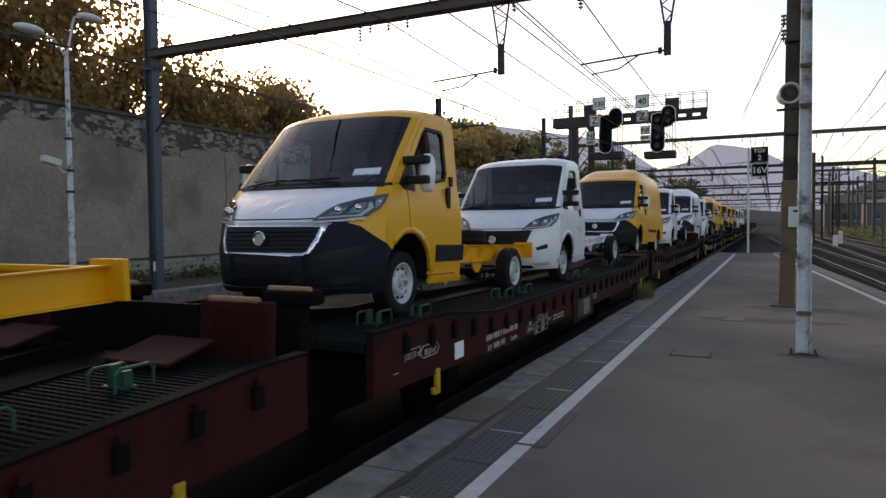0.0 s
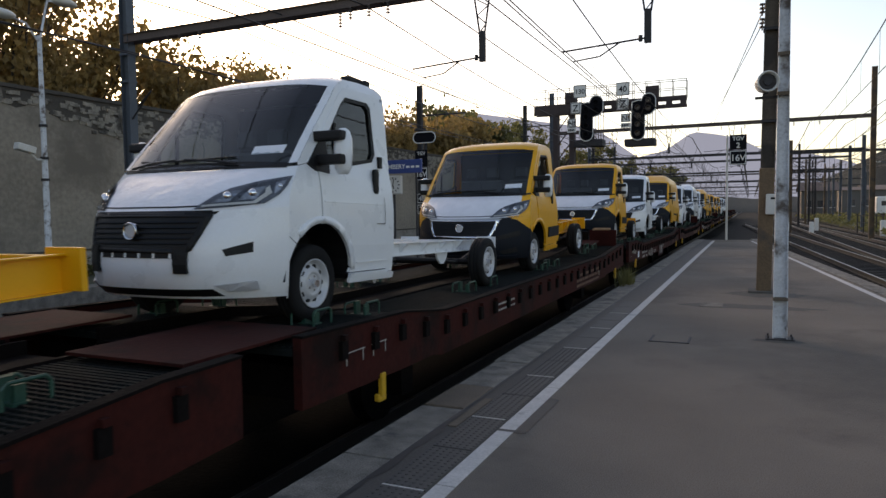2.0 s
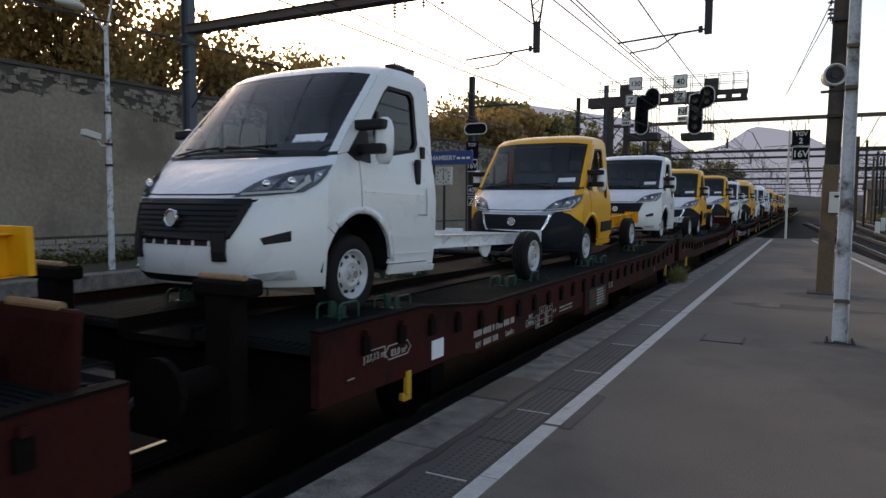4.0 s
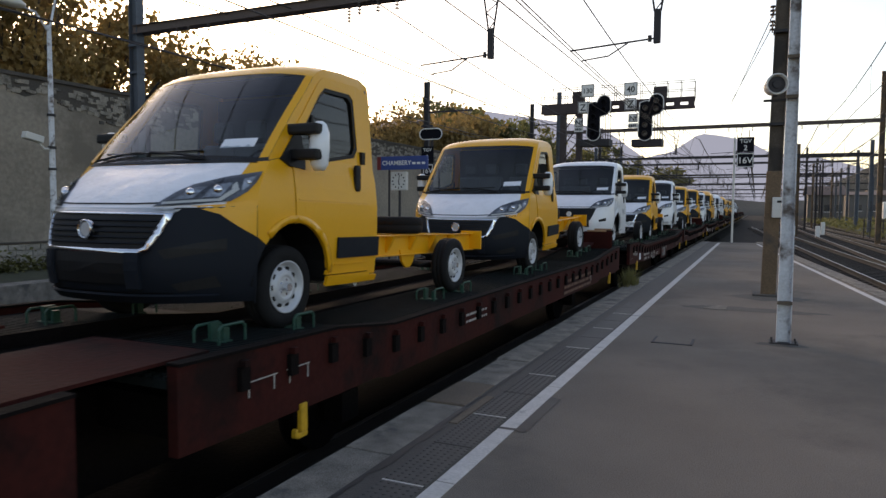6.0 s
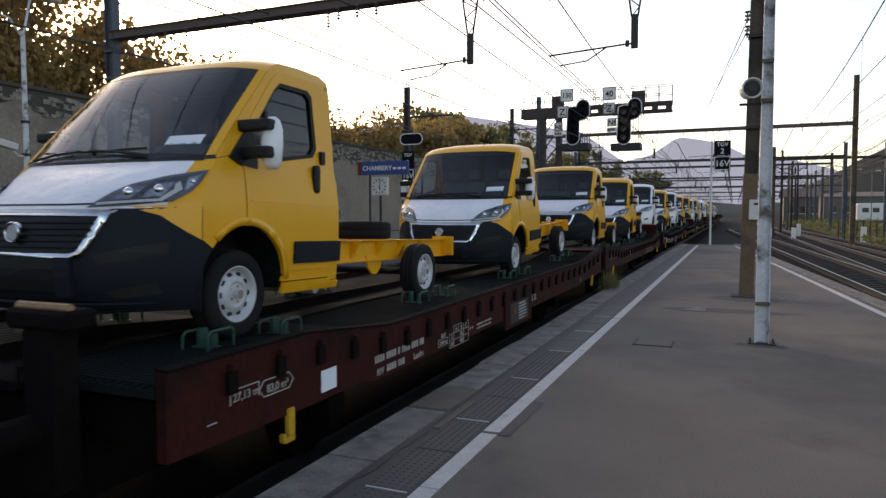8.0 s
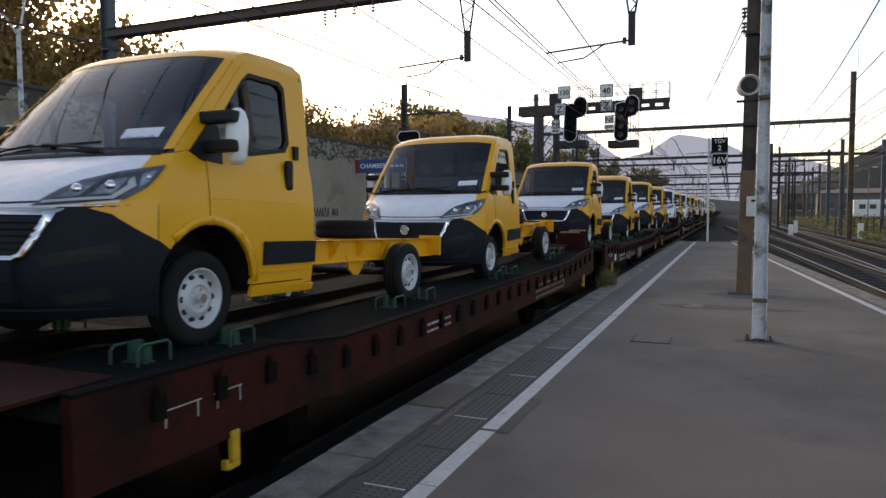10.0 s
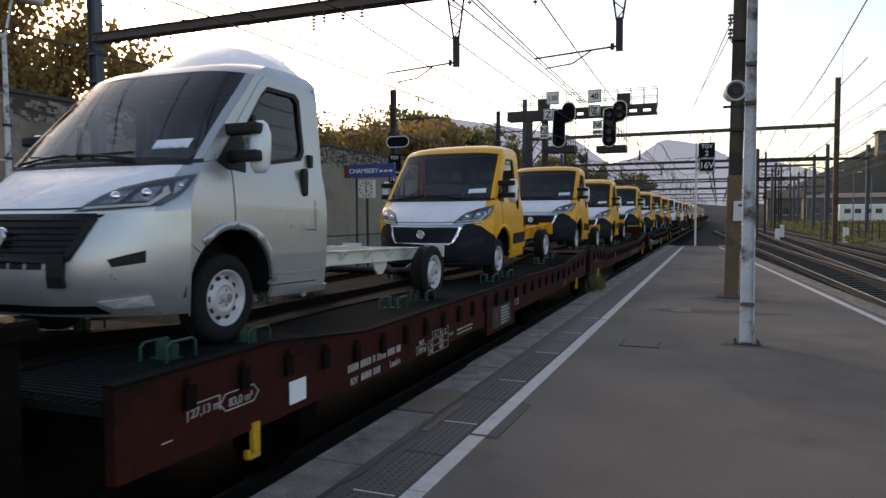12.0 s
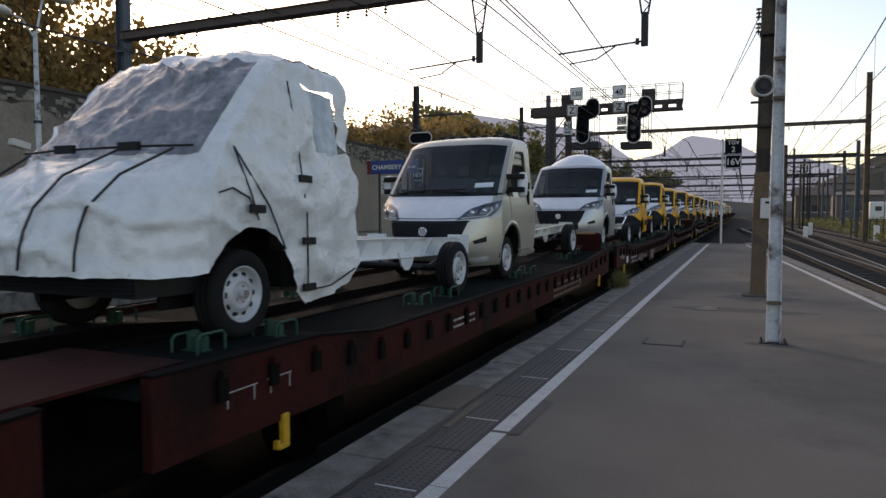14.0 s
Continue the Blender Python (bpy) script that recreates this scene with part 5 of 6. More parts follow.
for i in range(240):
    a, l = rnd.uniform(0, 6.28), rnd.uniform(0.12, 0.42)
    p = Vector((-2.42 + rnd.gauss(0, 0.07), 14.9 + rnd.gauss(0, 0.22), 0.0))
    q = p + Vector((math.cos(a) * l * 0.45, math.sin(a) * l * 0.45, l))
    w = Vector((-math.sin(a), math.cos(a), 0)) * 0.012
    bm.faces.new([bm.verts.new(c) for c in (p - w, p + w, q)])
tagged(part("weeds", bm, LEAF_B), "tuft of dry weeds growing at the kerb", "weeds", kind="stuff")

# ---- poles on the platform ----
pole = thing("rusty_pole", "tall rusty brown steel pole with a weathered grey upper part", "pole", at=Matrix.Translation((0.255, 14.35, 0)) @ Matrix.Rotation(radians(0.85), 4, "Y"))
bm = column(bmesh.new(), 0, 0, 2.2, 9.5, 0.25, 0.24, 0.02)
part("upper_shaft", bm, POLE_GREY, pole, "weathered grey-brown shaft")
bm = box(bmesh.new(), -0.14, 0.12, -0.135, 0.135, 0.0, 2.35)
part("sleeve", bevel(bm, 0.012, 1), POLE_BROWN, pole, "rusty ochre sleeve")
bm = bevel(box(bmesh.new(), -0.02, 0.24, -0.22, -0.12, 1.48, 1.86), 0.012, 1)
bx = part("junction_box", bm, CASE_WHITE, pole, "cream junction box")
part("box_slot", box(bmesh.new(), 0.06, 0.16, -0.225, -0.22, 1.76, 1.80), BLACK, bx)
part("conduit", rods(bmesh.new(), [(0.17, -0.14, 0.02), (0.17, -0.14, 1.5)], 0.014, 6), CASE_WHITE, pole)
for z in (1.45, 3.2, 4.9):
    part("band", box(bmesh.new(), -0.145, 0.145, -0.125, 0.125, z, z + 0.05), DARK_STEEL, pole)
part("footing", bevel(box(bmesh.new(), -0.28, 0.28, -0.28, 0.28, -0.01, 0.035), 0.01, 1), PATCH, pole)

pole = thing("white_pole", "tall steel pole with peeling white paint", "pole", at=Matrix.Translation((0.345, 9.25, 0)))
bm = column(bmesh.new(), 0, 0, 0, 9.0, 0.165, 0.15, 0.012)
for v in bm.verts:
    if v.co.z > 1:
        v.co.x = v.co.x * 0.36 + 0.01
part("shaft", bm, POLE_WHITE, pole)
part("base_plate", box(bmesh.new(), -0.16, 0.16, -0.12, 0.12, 0, 0.018), DARK_STEEL, pole)
bm = bmesh.new()
for sx in (-1, 1):
    for sy in (-1, 1):
        rod(bm, (sx * 0.13, sy * 0.09, 0.015), (sx * 0.13, sy * 0.09, 0.05), 0.012, 6)
part("bolts", bm, DARK_STEEL, pole)
for z, w in ((0.48, 0.082), (2.95, 0.066), (3.42, 0.064)):
    part("band", box(bmesh.new(), -w, w, -0.085, 0.085, z, z + 0.04), KERB_RUST, pole)
bm = bmesh.new()
box(bm, -0.31, -0.04, -0.03, 0.03, 2.93, 2.955)
arm = part("arm", bm, DARK_STEEL, pole)
ls = thing("loudspeaker", "white cylindrical loudspeaker on a bracket", "loudspeaker", at=Matrix.Translation((0.155, 9.12, 3.10)) @ Matrix.Rotation(radians(12), 4, "Z") @ Matrix.Rotation(radians(-90), 4, "Z"))
bm = lathe(bmesh.new(), [(0.06, -0.14), (0.105, -0.12), (0.115, 0.0), (0.125, 0.11), (0.115, 0.125), (0.105, 0.11), (0.10, 0.07), (0.001, 0.07)], seg=24)
part("case", bm, CASE_WHITE, ls, smooth=True)
part("cone", lathe(bmesh.new(), [(0.095, 0.075), (0.05, 0.082), (0.045, 0.10), (0.001, 0.10)], seg=20), DARK_STEEL, ls)
part("bracket", rods(bmesh.new(), [(-0.02, 0.0, -0.11), (-0.02, 0.0, -0.13)], 0.03, 8), DARK_STEEL, ls)

# ---- overhead line: portal over the tracks ----
def insulator(bm, p, n=4, down=True, r=0.05):
    for i in range(n):
        z = p[2] - 0.075 * i
        rod(bm, (p[0], p[1], z), (p[0], p[1], z - 0.02), r, 10)
    rod(bm, p, (p[0], p[1], p[2] - 0.075 * n), 0.015, 5)


def portal(y, xl, xr, z, base_l, base_r, mat_l, mat_r, beam_mat, drops, top=1.6, label="railway portal of steel posts and a long beam"):
    t = thing("overhead_portal", label, "portal", "overhead portals")
    for x, base, mat, h in ((xl, base_l, mat_l, top), (xr, base_r, mat_r, top)):
        if mat is None:
            continue
        bm = column(bmesh.new(), x, y, base, z + h, 0.30, 0.26, 0.02)
        post = part("post", bm, mat, t)
        for zz in (base + 1.6, z - 1.2, z - 0.45):
            part("band", box(bmesh.new(), x - 0.165, x + 0.165, y - 0.145, y + 0.145, zz, zz + 0.06), mat, post)
    bm = bmesh.new()
    for s in (-1, 1):
        box(bm, xl, xr, y + s * 0.10 - 0.008, y + s * 0.10 + 0.008, z - 0.11, z + 0.11)
        box(bm, xl, xr, y + s * 0.10, y + s * 0.17, z + 0.10, z + 0.115)
        box(bm, xl, xr, y + s * 0.10, y + s * 0.17, z - 0.115, z - 0.10)
    n = int((xr - xl) / 0.8)
    for i in range(n + 1):
        x = xl + (xr - xl) * i / n
        box(bm, x - 0.03, x + 0.03, y - 0.10, y + 0.10, z - 0.10, z + 0.10)
    beam = part("beam", bm, beam_mat, t, "rusty twin-channel beam")
    for x, zb in drops:
        bm = bmesh.new()
        top_z = z - 0.1
        for s in (-1, 1):
            rods(bm, [(x + s * 0.20, y, top_z), (x + s * 0.06, y, zb + 0.62)], 0.022, 6)
        for i in range(5):
            f0, f1 = i / 5, (i + 1) / 5
            s = 1 if i % 2 else -1
            wa, wb = 0.20 - 0.14 * f0, 0.20 - 0.14 * f1
            rod(bm, (x - s * wa, y, top_z + (zb + 0.62 - top_z) * f0), (x + s * wb, y, top_z + (zb + 0.62 - top_z) * f1), 0.014, 5)
        box(bm, x - 0.065, x + 0.065, y - 0.05, y + 0.05, zb, zb + 0.65)
        d = part("drop_arm", bm, DARK_STEEL, t, "lattice drop arm")
        bm = bmesh.new()
        rods(bm, [(x, y, zb + 0.10), (x - 1.75, y + 0.1, zb + 0.02)], 0.02, 6)
        rods(bm, [(x - 0.55, y, zb + 0.06), (x - 0.95, y + 0.05, zb - 0.16), (x - 1.5, y + 0.1, zb - 0.20)], 0.016, 6)
        rods(bm, [(x - 0.14, y, zb + 0.04), (x - 0.14, y, zb + 0.16)], 0.04, 8)
        part("steady_arm", bm, DARK_STEEL, d)
    return t, beam


main, beam = portal(14.14, -15.98, 0.30, 6.52, -0.75, 0.0, POLE_BLUE, None, RUST_BEAM, [(-5.36, 4.86), (-1.88, 4.88)], 2.2)
for x in (-14.3, -13.9, -13.2, -8.6, -8.1, -7.6, -5.0, -3.6):
    bm = bmesh.new()
    insulator(bm, (x, 14.0, 6.40), 4 if x > -9 else 3)
    part("insulator", bm, CERAMIC, beam)
for x in (-8.85, -3.55):
    bm = bmesh.new()
    insulator(bm, (x, 13.95, 6.3), 5)
    part("insulator", bm, CERAMIC, beam)
bm = rods(bmesh.new(), [(-15.85, 14.1, 4.3), (-15.0, 14.0, 5.0), (-15.5, 14.0, 4.62)], 0.025, 6)
part("cantilever", bm, DARK_STEEL, main)
bm = box(bmesh.new(), -15.92, -15.85, 13.96, 13.98, 0.35, 0.62)
part("number_plate", bm, SIGN_WHITE, main)

far1, fb = portal(50, -13.5, 6.92, 7.22, -0.8, -0.45, POLE_BLUE, POLE_BROWN, RUST_BEAM, [(-8.9, 5.4), (-5.2, 5.4), (-1.2, 5.4), (2.0, 5.6)], 3.0)
for i in range(12):
    x = -12 + 1.45 * i
    bm = bmesh.new()
    insulator(bm, (x, 49.9, 7.1), 4, r=0.07)
    part("insulator", bm, CERAMIC, fb)
for k, y in enumerate((70, 88, 106, 125, 143, 162, 183, 205, 230, 255, 282, 310)):
    portal(y, -15 - 0.7 * k, 9 + 1.0 * k, 6.6 + (0.5 if k % 2 else 0.0), -0.8, -0.8, POLE_BLUE, POLE_BLUE, DARK_STEEL, [(-9.0, 5.4), (-5.2, 5.4), (-1.0, 5.4), (3.0, 5.6), (6.0, 5.5)], 1.2)
for y, xr in ((72, 12.5), (108, 14), (145, 19), (190, 24)):
    portal(y, 3.4, xr, 6.6, -0.8, -0.45, POLE_BROWN, POLE_BLUE, DARK_STEEL, [(5.2, 5.2)], 1.2)

# line masts with bracket arms far along the yard
rnd = random.Random(21)
for i in range(16):
    x, y = 4.0 + 1.1 * i + rnd.uniform(-1, 1), 82 + 8.5 * i + rnd.uniform(-3, 3)
    h = rnd.uniform(7.2, 9.2)
    t = thing("line_mast", "slim steel overhead line mast with a bracket arm", "mast", "line masts in the yard")
    part("shaft", column(bmesh.new(), x, y, -0.8, h, 0.24, 0.22, 0.02), POLE_BROWN if i % 3 == 0 else DARK_STEEL, t)
    part("arm", rods(bmesh.new(), [(x, y, h - 1.0), (x - 2.6, y, h - 0.7)], 0.04, 5), DARK_STEEL, t)
    part("stay", rods(bmesh.new(), [(x, y, h - 2.2), (x - 2.4, y, h - 0.75)], 0.03, 5), DARK_STEEL, t)

# single masts by the wall
for x, y, h in ((-19.5, 40, 9.7), (-19.0, 61, 11.2), (-18.8, 90, 12)):
    t = thing("mast", "dark slim steel mast beside the wall", "mast", "masts by the wall")
    bm = column(bmesh.new(), x, y, -0.8, h, 0.32, 0.30, 0.03)
    part("shaft", bm, DARK_STEEL, t)
    part("crossbar", box(bmesh.new(), x - 0.1, x + 3.2, y - 0.05, y + 0.05, h - 2.0, h - 1.9), DARK_STEEL, t)
    part("head_plate", box(bmesh.new(), x - 0.4, x + 0.4, y - 0.06, y + 0.06, h - 2.9, h - 2.75), DARK_STEEL, t)


def wire(name, pts, r, label="taut dark overhead wire"):
    bm = bmesh.new()
    rings = []
    for p in pts:
        rings.append([bm.verts.new((p[0] + r * math.cos(a), p[1], p[2] + r * math.sin(a))) for a in (0.3, 1.55, 2.8, 4.05, 5.3)])
    for a, b in zip(rings, rings[1:]):
        for i in range(5):
            bm.faces.new((a[i], a[(i + 1) % 5], b[(i + 1) % 5], b[i]))
    return tagged(part(name, bm, WIRE), label, "wire", "overhead wires")


def catenary(x, z_top, z_low, y0=-25, spans=(14.14, 50, 88, 125, 162, 205, 255, 310), sag=0.55, xo=0.0):
    """Messenger wire with sag, contact wire and droppers, joined into one hung wire set."""
    bm = bmesh.new()
    stops = [y0] + list(spans)
    for a, b in zip(stops, stops[1:]):
        n = 8
        pts = []
        for i in range(n + 1):
            f = i / n
            pts.append((x + xo, a + (b - a) * f, z_top - sag * 4 * f * (1 - f)))
        rods(bm, pts, 0.019 if a < 40 else 0.03, 4)
        rods(bm, [(x, a, z_low), (x, b, z_low)], 0.016 if a < 40 else 0.025, 4)
        for i in range(1, n):
            p = pts[i]
            rod(bm, p, (x, p[1], z_low), 0.006 if a < 40 else 0.012, 4)
    return tagged(part("catenary", bm, WIRE), "catenary wire with droppers above the track", "wire", "overhead wires")


catenary(-3.98, 6.38, 5.05, xo=0.3)
catenary(-8.15, 6.42, 5.05, xo=-0.1)
catenary(-12.6, 6.6, 5.2)
for x in (-0.6, 1.4, -10.4, 9.4, 12.0, -6.1):
    catenary(x, 6.9, 5.5, 50, (70, 88, 106, 125, 143, 162, 183, 205, 255, 310))
catenary(3.4, 7.0, 5.5, 20, (50, 88, 125, 162))
catenary(7.6, 7.4, 5.7, 5, (50, 88, 125, 162))
catenary(11.0, 7.8, 5.8, 5, (55, 92, 130))
catenary(5.4, 6.8, 5.4, 12, (50, 88, 125, 162))
catenary(13.6, 8.4, 6.2, 5, (50, 92, 130))
for x, z0, z1 in ((-14.2, 7.9, 7.9), (-15.6, 6.1, 6.1), (-6.85, 6.55, 6.5), (-10.6, 6.5, 6.5), (-5.25, 6.5, 6.5), (-5.05, 6.42, 6.4)):
    wire("feeder_wire", [(x, y, z0 - 0.25 * math.sin(math.pi * ((y + 22) % 36) / 36)) for y in range(-22, 300, 6)], 0.018)
wire("guy_wire", [(0.22, 14.3, 5.38), (-2.3, 50, 7.35)], 0.012)
wire("guy_wire", [(0.20, 14.3, 5.10), (-2.5, 50, 7.35)], 0.010)
for z in (5.40, 5.12):
    bm = bmesh.new()
    insulator(bm, (0.17, 14.75, z + 0.12), 3, r=0.06)
    tagged(part("wire_insulator", bm, CERAMIC), "dark ribbed insulator on a guy wire", "insulator", "guy insulators")

# ---- signal gantry ----
g = thing("signal_gantry", "dark brown cantilever signal gantry with a railed walkway", "signal gantry")
Y = 42.0
bm = bmesh.new()
box(bm, -12.4, -3.4, Y - 0.28, Y + 0.28, 8.02, 8.08)
for s in (-1, 1):
    for a, b in ((-12.4, -9.2),):
        box(bm, a, b, Y + s * 0.26, Y + s * 0.29, 7.45, 8.05)
    x = -9.2
    while x < -3.5:
        box(bm, x, x + 0.30, Y + s * 0.26, Y + s * 0.29, 7.45, 8.05)
        box(bm, x + 0.30, min(-3.4, x + 0.78), Y + s * 0.26, Y + s * 0.29, 7.45, 7.62)
        box(bm, x + 0.30, min(-3.4, x + 0.78), Y + s * 0.26, Y + s * 0.29, 7.86, 8.05)
        x += 0.78
part("box_beam", bm, GANTRY, g, "pierced box beam")
bm = bmesh.new()
for s in (-1, 1):
    box(bm, -10.55 + 0.5 * s - 0.15, -10.55 + 0.5 * s + 0.15, Y - 0.25, Y + 0.25, -0.8, 7.45)
for i in range(8):
    rod(bm, (-10.9, Y - 0.2, 0.2 + 0.9 * i), (-10.2, Y - 0.2, 1.1 + 0.9 * i), 0.04, 5)
part("mast", bm, GANTRY, g)
bm = bmesh.new()
for x in [-12.4 + 0.75 * i for i in range(13)]:
    for s in (-1, 1):
        rod(bm, (x, Y + s * 0.32, 8.05), (x, Y + s * 0.32, 9.0), 0.022, 5)
for z in (8.5, 9.0):
    for s in (-1, 1):
        rod(bm, (-12.4, Y + s * 0.32, z), (-3.4, Y + s * 0.32, z), 0.022, 5)
part("railing", bm, DARK_STEEL, g)
for x in (-10.1, -5.3):
    part("cabinet", box(bmesh.new(), x - 0.35, x + 0.35, Y - 0.3, Y + 0.1, 8.1, 8.75), GANTRY, g)
FRONT = Matrix(((1, 0, 0, 0), (0, 0, -1, 0), (0, 1, 0, 0), (0, 0, 0, 1)))


def sign(parent, x, y, z, w, h, text, size, back, ink, name="sign_plate"):
    p = part(name, bevel(box(bmesh.new(), x - w / 2, x + w / 2, y - 0.03, y + 0.03, z - h / 2, z + h / 2), 0.01, 1), back, parent)
    bm = bmesh.new()
    t = 0.03
    for a in ((-w / 2 + 0.02, w / 2 - 0.02, -h / 2 + 0.02, -h / 2 + 0.02 + t), (-w / 2 + 0.02, w / 2 - 0.02, h / 2 - 0.02 - t, h / 2 - 0.02), (-w / 2 + 0.02, -w / 2 + 0.02 + t, -h / 2 + 0.05, h / 2 - 0.05), (w / 2 - 0.02 - t, w / 2 - 0.02, -h / 2 + 0.05, h / 2 - 0.05)):
        box(bm, x + a[0], x + a[1], y - 0.036, y - 0.0305, z + a[2], z + a[3])
    part("rim", bm, ink, p)
    lettering("letters", text, size, ink, p, Matrix.Translation((x, y - 0.034, z - size * 0.36)) @ FRONT, 0.003)


def target(parent, x, z, lit):
    """A signal head: rounded black target with a side lobe, white edge and hooded lenses."""
    out = []
    for a in range(0, 181, 15):
        out.append((x + 0.62 + 0.40 * math.cos(radians(a)), z + 1.0 + 0.40 * math.sin(radians(a))))
    out += [(x + 0.1, z + 1.05), (x - 0.30, z + 0.95)]
    for a in range(180, 361, 15):
        out.append((x + 0.02 + 0.40 * math.cos(radians(a)), z - 0.85 + 0.40 * math.sin(radians(a))))
    out += [(x + 0.42, z + 0.15), (x + 0.80, z + 0.25), (x + 1.02, z + 0.5)]
    h = new("signal_head")
    h.parent = parent
    bm = bmesh.new()
    f = bm.faces.new([bm.verts.new((a, Y - 0.75, b)) for a, b in out])
    part("face", solid(bm, 0.05), SIGN_BLACK, h)
    bm = rods(bmesh.new(), [(a, Y - 0.79, b) for a, b in out + out[:1]], 0.03, 5)
    part("white_edge", bm, SIGN_WHITE, h)
    for a, b in ((0.02, -0.85), (0.02, -0.35), (0.02, 0.15), (0.02, 0.62), (0.62, 1.0), (0.62, 0.55)):
        bm = lathe(bmesh.new(), [(0.15, 0.0), (0.15, 0.25), (0.135, 0.25), (0.13, 0.02), (0.001, 0.02)], Matrix.Translation((x + a, Y - 0.78, z + b)) @ Matrix.Rotation(radians(-90), 4, "Z"), 14)
        part("lens_hood", bm, CERAMIC if lit else SIGN_BLACK, h)
    bm = bmesh.new()
    box(bm, x - 0.75, x + 0.95, Y - 0.7, Y + 0.4, z - 1.55, z - 1.15)
    for i in range(4):
        rod(bm, (x + 0.5 + 0.15 * i, Y - 0.3, z - 1.2), (x + 0.5 + 0.15 * i, Y - 0.3, z + 0.9), 0.025, 5)
    part("cage", bm, DARK_STEEL, h)


target(g, -9.05, 6.95, False)
target(g, -6.05, 6.85, True)
sign(g, -9.47, Y - 0.5, 8.72, 0.78, 0.78, "130", 0.40, SIGN_WHITE, SIGN_BLACK)
sign(g, -6.93, Y - 0.5, 8.66, 0.78, 0.78, "40", 0.48, SIGN_WHITE, SIGN_BLACK)
sign(g, -6.93, Y - 0.5, 7.80, 0.68, 0.68, "Z", 0.60, SIGN_WHITE, SIGN_BLACK)
sign(g, -9.75, Y - 0.45, 7.75, 0.60, 0.68, "Z", 0.55, SIGN_WHITE, SIGN_BLACK)
sign(g, -9.95, Y - 0.6, 6.85, 0.55, 0.5, "Nf", 0.42, SIGN_WHITE, SIGN_BLACK)
sign(g, -6.75, Y - 0.6, 6.95, 0.55, 0.5, "Nf", 0.42, SIGN_WHITE, SIGN_BLACK)
for x, z in ((-9.95, 6.42), (-6.75, 6.52)):
    p = part("number_plate", box(bmesh.new(), x - 0.28, x + 0.28, Y - 0.63, Y - 0.60, z - 0.14, z + 0.14), SIGN_WHITE, g)
    bm = bmesh.new()
    for i in range(4):
        box(bm, x - 0.2 + 0.1 * i, x - 0.13 + 0.1 * i, Y - 0.636, Y - 0.63, z - 0.07, z + 0.07)
    part("bars", bm, SIGN_BLACK, p)

# ---- speed sign at the platform end ----
t = thing("track_sign", "black and white track sign on a grey post", "sign", at=None)
part("post", rod(bmesh.new(), (-1.08, 36.9, 0), (-1.08, 36.9, 5.2), 0.05, 10), CASE_WHITE, t)
part("bracket", box(bmesh.new(), -1.1, -0.2, 36.88, 36.92, 4.38, 4.44), DARK_STEEL, t)
sp = part("black_plate", bevel(box(bmesh.new(), -0.97, -0.20, 36.8, 36.84, 4.45, 5.18), 0.01, 1), SIGN_BLACK, t)
lettering("letters", "TGV", 0.27, SIGN_WHITE, sp, Matrix.Translation((-0.585, 36.795, 4.90)) @ FRONT, 0.003)
lettering("letters", "2", 0.36, SIGN_WHITE, sp, Matrix.Translation((-0.585, 36.795, 4.54)) @ FRONT, 0.003)
sign(t, -0.585, 36.82, 4.06, 0.77, 0.70, "16V", 0.42, SIGN_BLACK, SIGN_WHITE, "black_plate")

# ---- left side: wall, lamp posts, station sign, clock, signal ----
WX = -21.0
bm = box(bmesh.new(), WX - 0.5, WX, -40, 150, -0.8, 5.62)
wall = tagged(part("wall_west", bm, RENDER_WALL), "tall old rendered stone wall, stained and cracked", kind="structure")
# bare rubble along the top and at the foot, stone by stone
rnd = random.Random(7)


def stones(n, zlo, zhi, y0, y1, keep, smin, smax):
    bm = bmesh.new()
    for i in range(n):
        y, z = rnd.uniform(y0, y1), rnd.uniform(zlo, zhi)
        if keep(y, z):
            w, h = rnd.uniform(smin, smax), rnd.uniform(smin * 0.4, smax * 0.45)
            box(bm, WX - 0.05, WX + rnd.uniform(0.02, 0.07), -w / 2, w / 2, -h / 2, h / 2, Matrix.Translation((0, y, z)) @ Matrix.Rotation(rnd.uniform(-0.15, 0.15), 4, "X"))
    return bm


def bare(y, z):
    edge = 4.5 + 0.8 * noise.noise(Vector((y * 0.25, 0, 3.0))) + 0.35 * noise.noise(Vector((y * 1.3, z, 5.0)))
    return z > edge - (0.0 if y > 19 else -0.35)


bm = bmesh.new()
prev = None
for i in range(420):
    y = 4 + 0.25 * i
    edge = 4.55 + 0.8 * noise.noise(Vector((y * 0.25, 0, 3.0))) + 0.35 * noise.noise(Vector((y * 1.3, 4.0, 5.0))) + (0.0 if y > 19 else 0.35)
    cur = [bm.verts.new((WX + 0.006, y, edge)), bm.verts.new((WX + 0.006, y, 5.62))]
    if prev:
        bm.faces.new((prev[0], cur[0], cur[1], prev[1]))
    prev = cur
part("bare_mortar", bm, MORTAR, wall, "dark bare mortar where render has fallen")
tagged(part("top_rubble", stones(6000, 3.6, 5.55, 6, 110, bare, 0.14, 0.36), RUBBLE, wall), kind="stuff")
rows = []
bm = bmesh.new()
for k in range(4):
    y = 2.0 + 0.2 * (k % 2)
    while y < 60:
        d = rnd.uniform(0.35, 0.7)
        box(bm, WX - 0.05, WX + 0.06 + rnd.uniform(0, 0.03), y + 0.012, y + d - 0.012, -0.36 + 0.19 * k + 0.01, -0.36 + 0.19 * k + 0.178)
        y += d
tagged(part("foot_blocks", bm, material("pale_block", (0.30, 0.27, 0.23), 0.9, vary=0.35, scale=2, fine=20, bump=0.4), wall), kind="stuff")
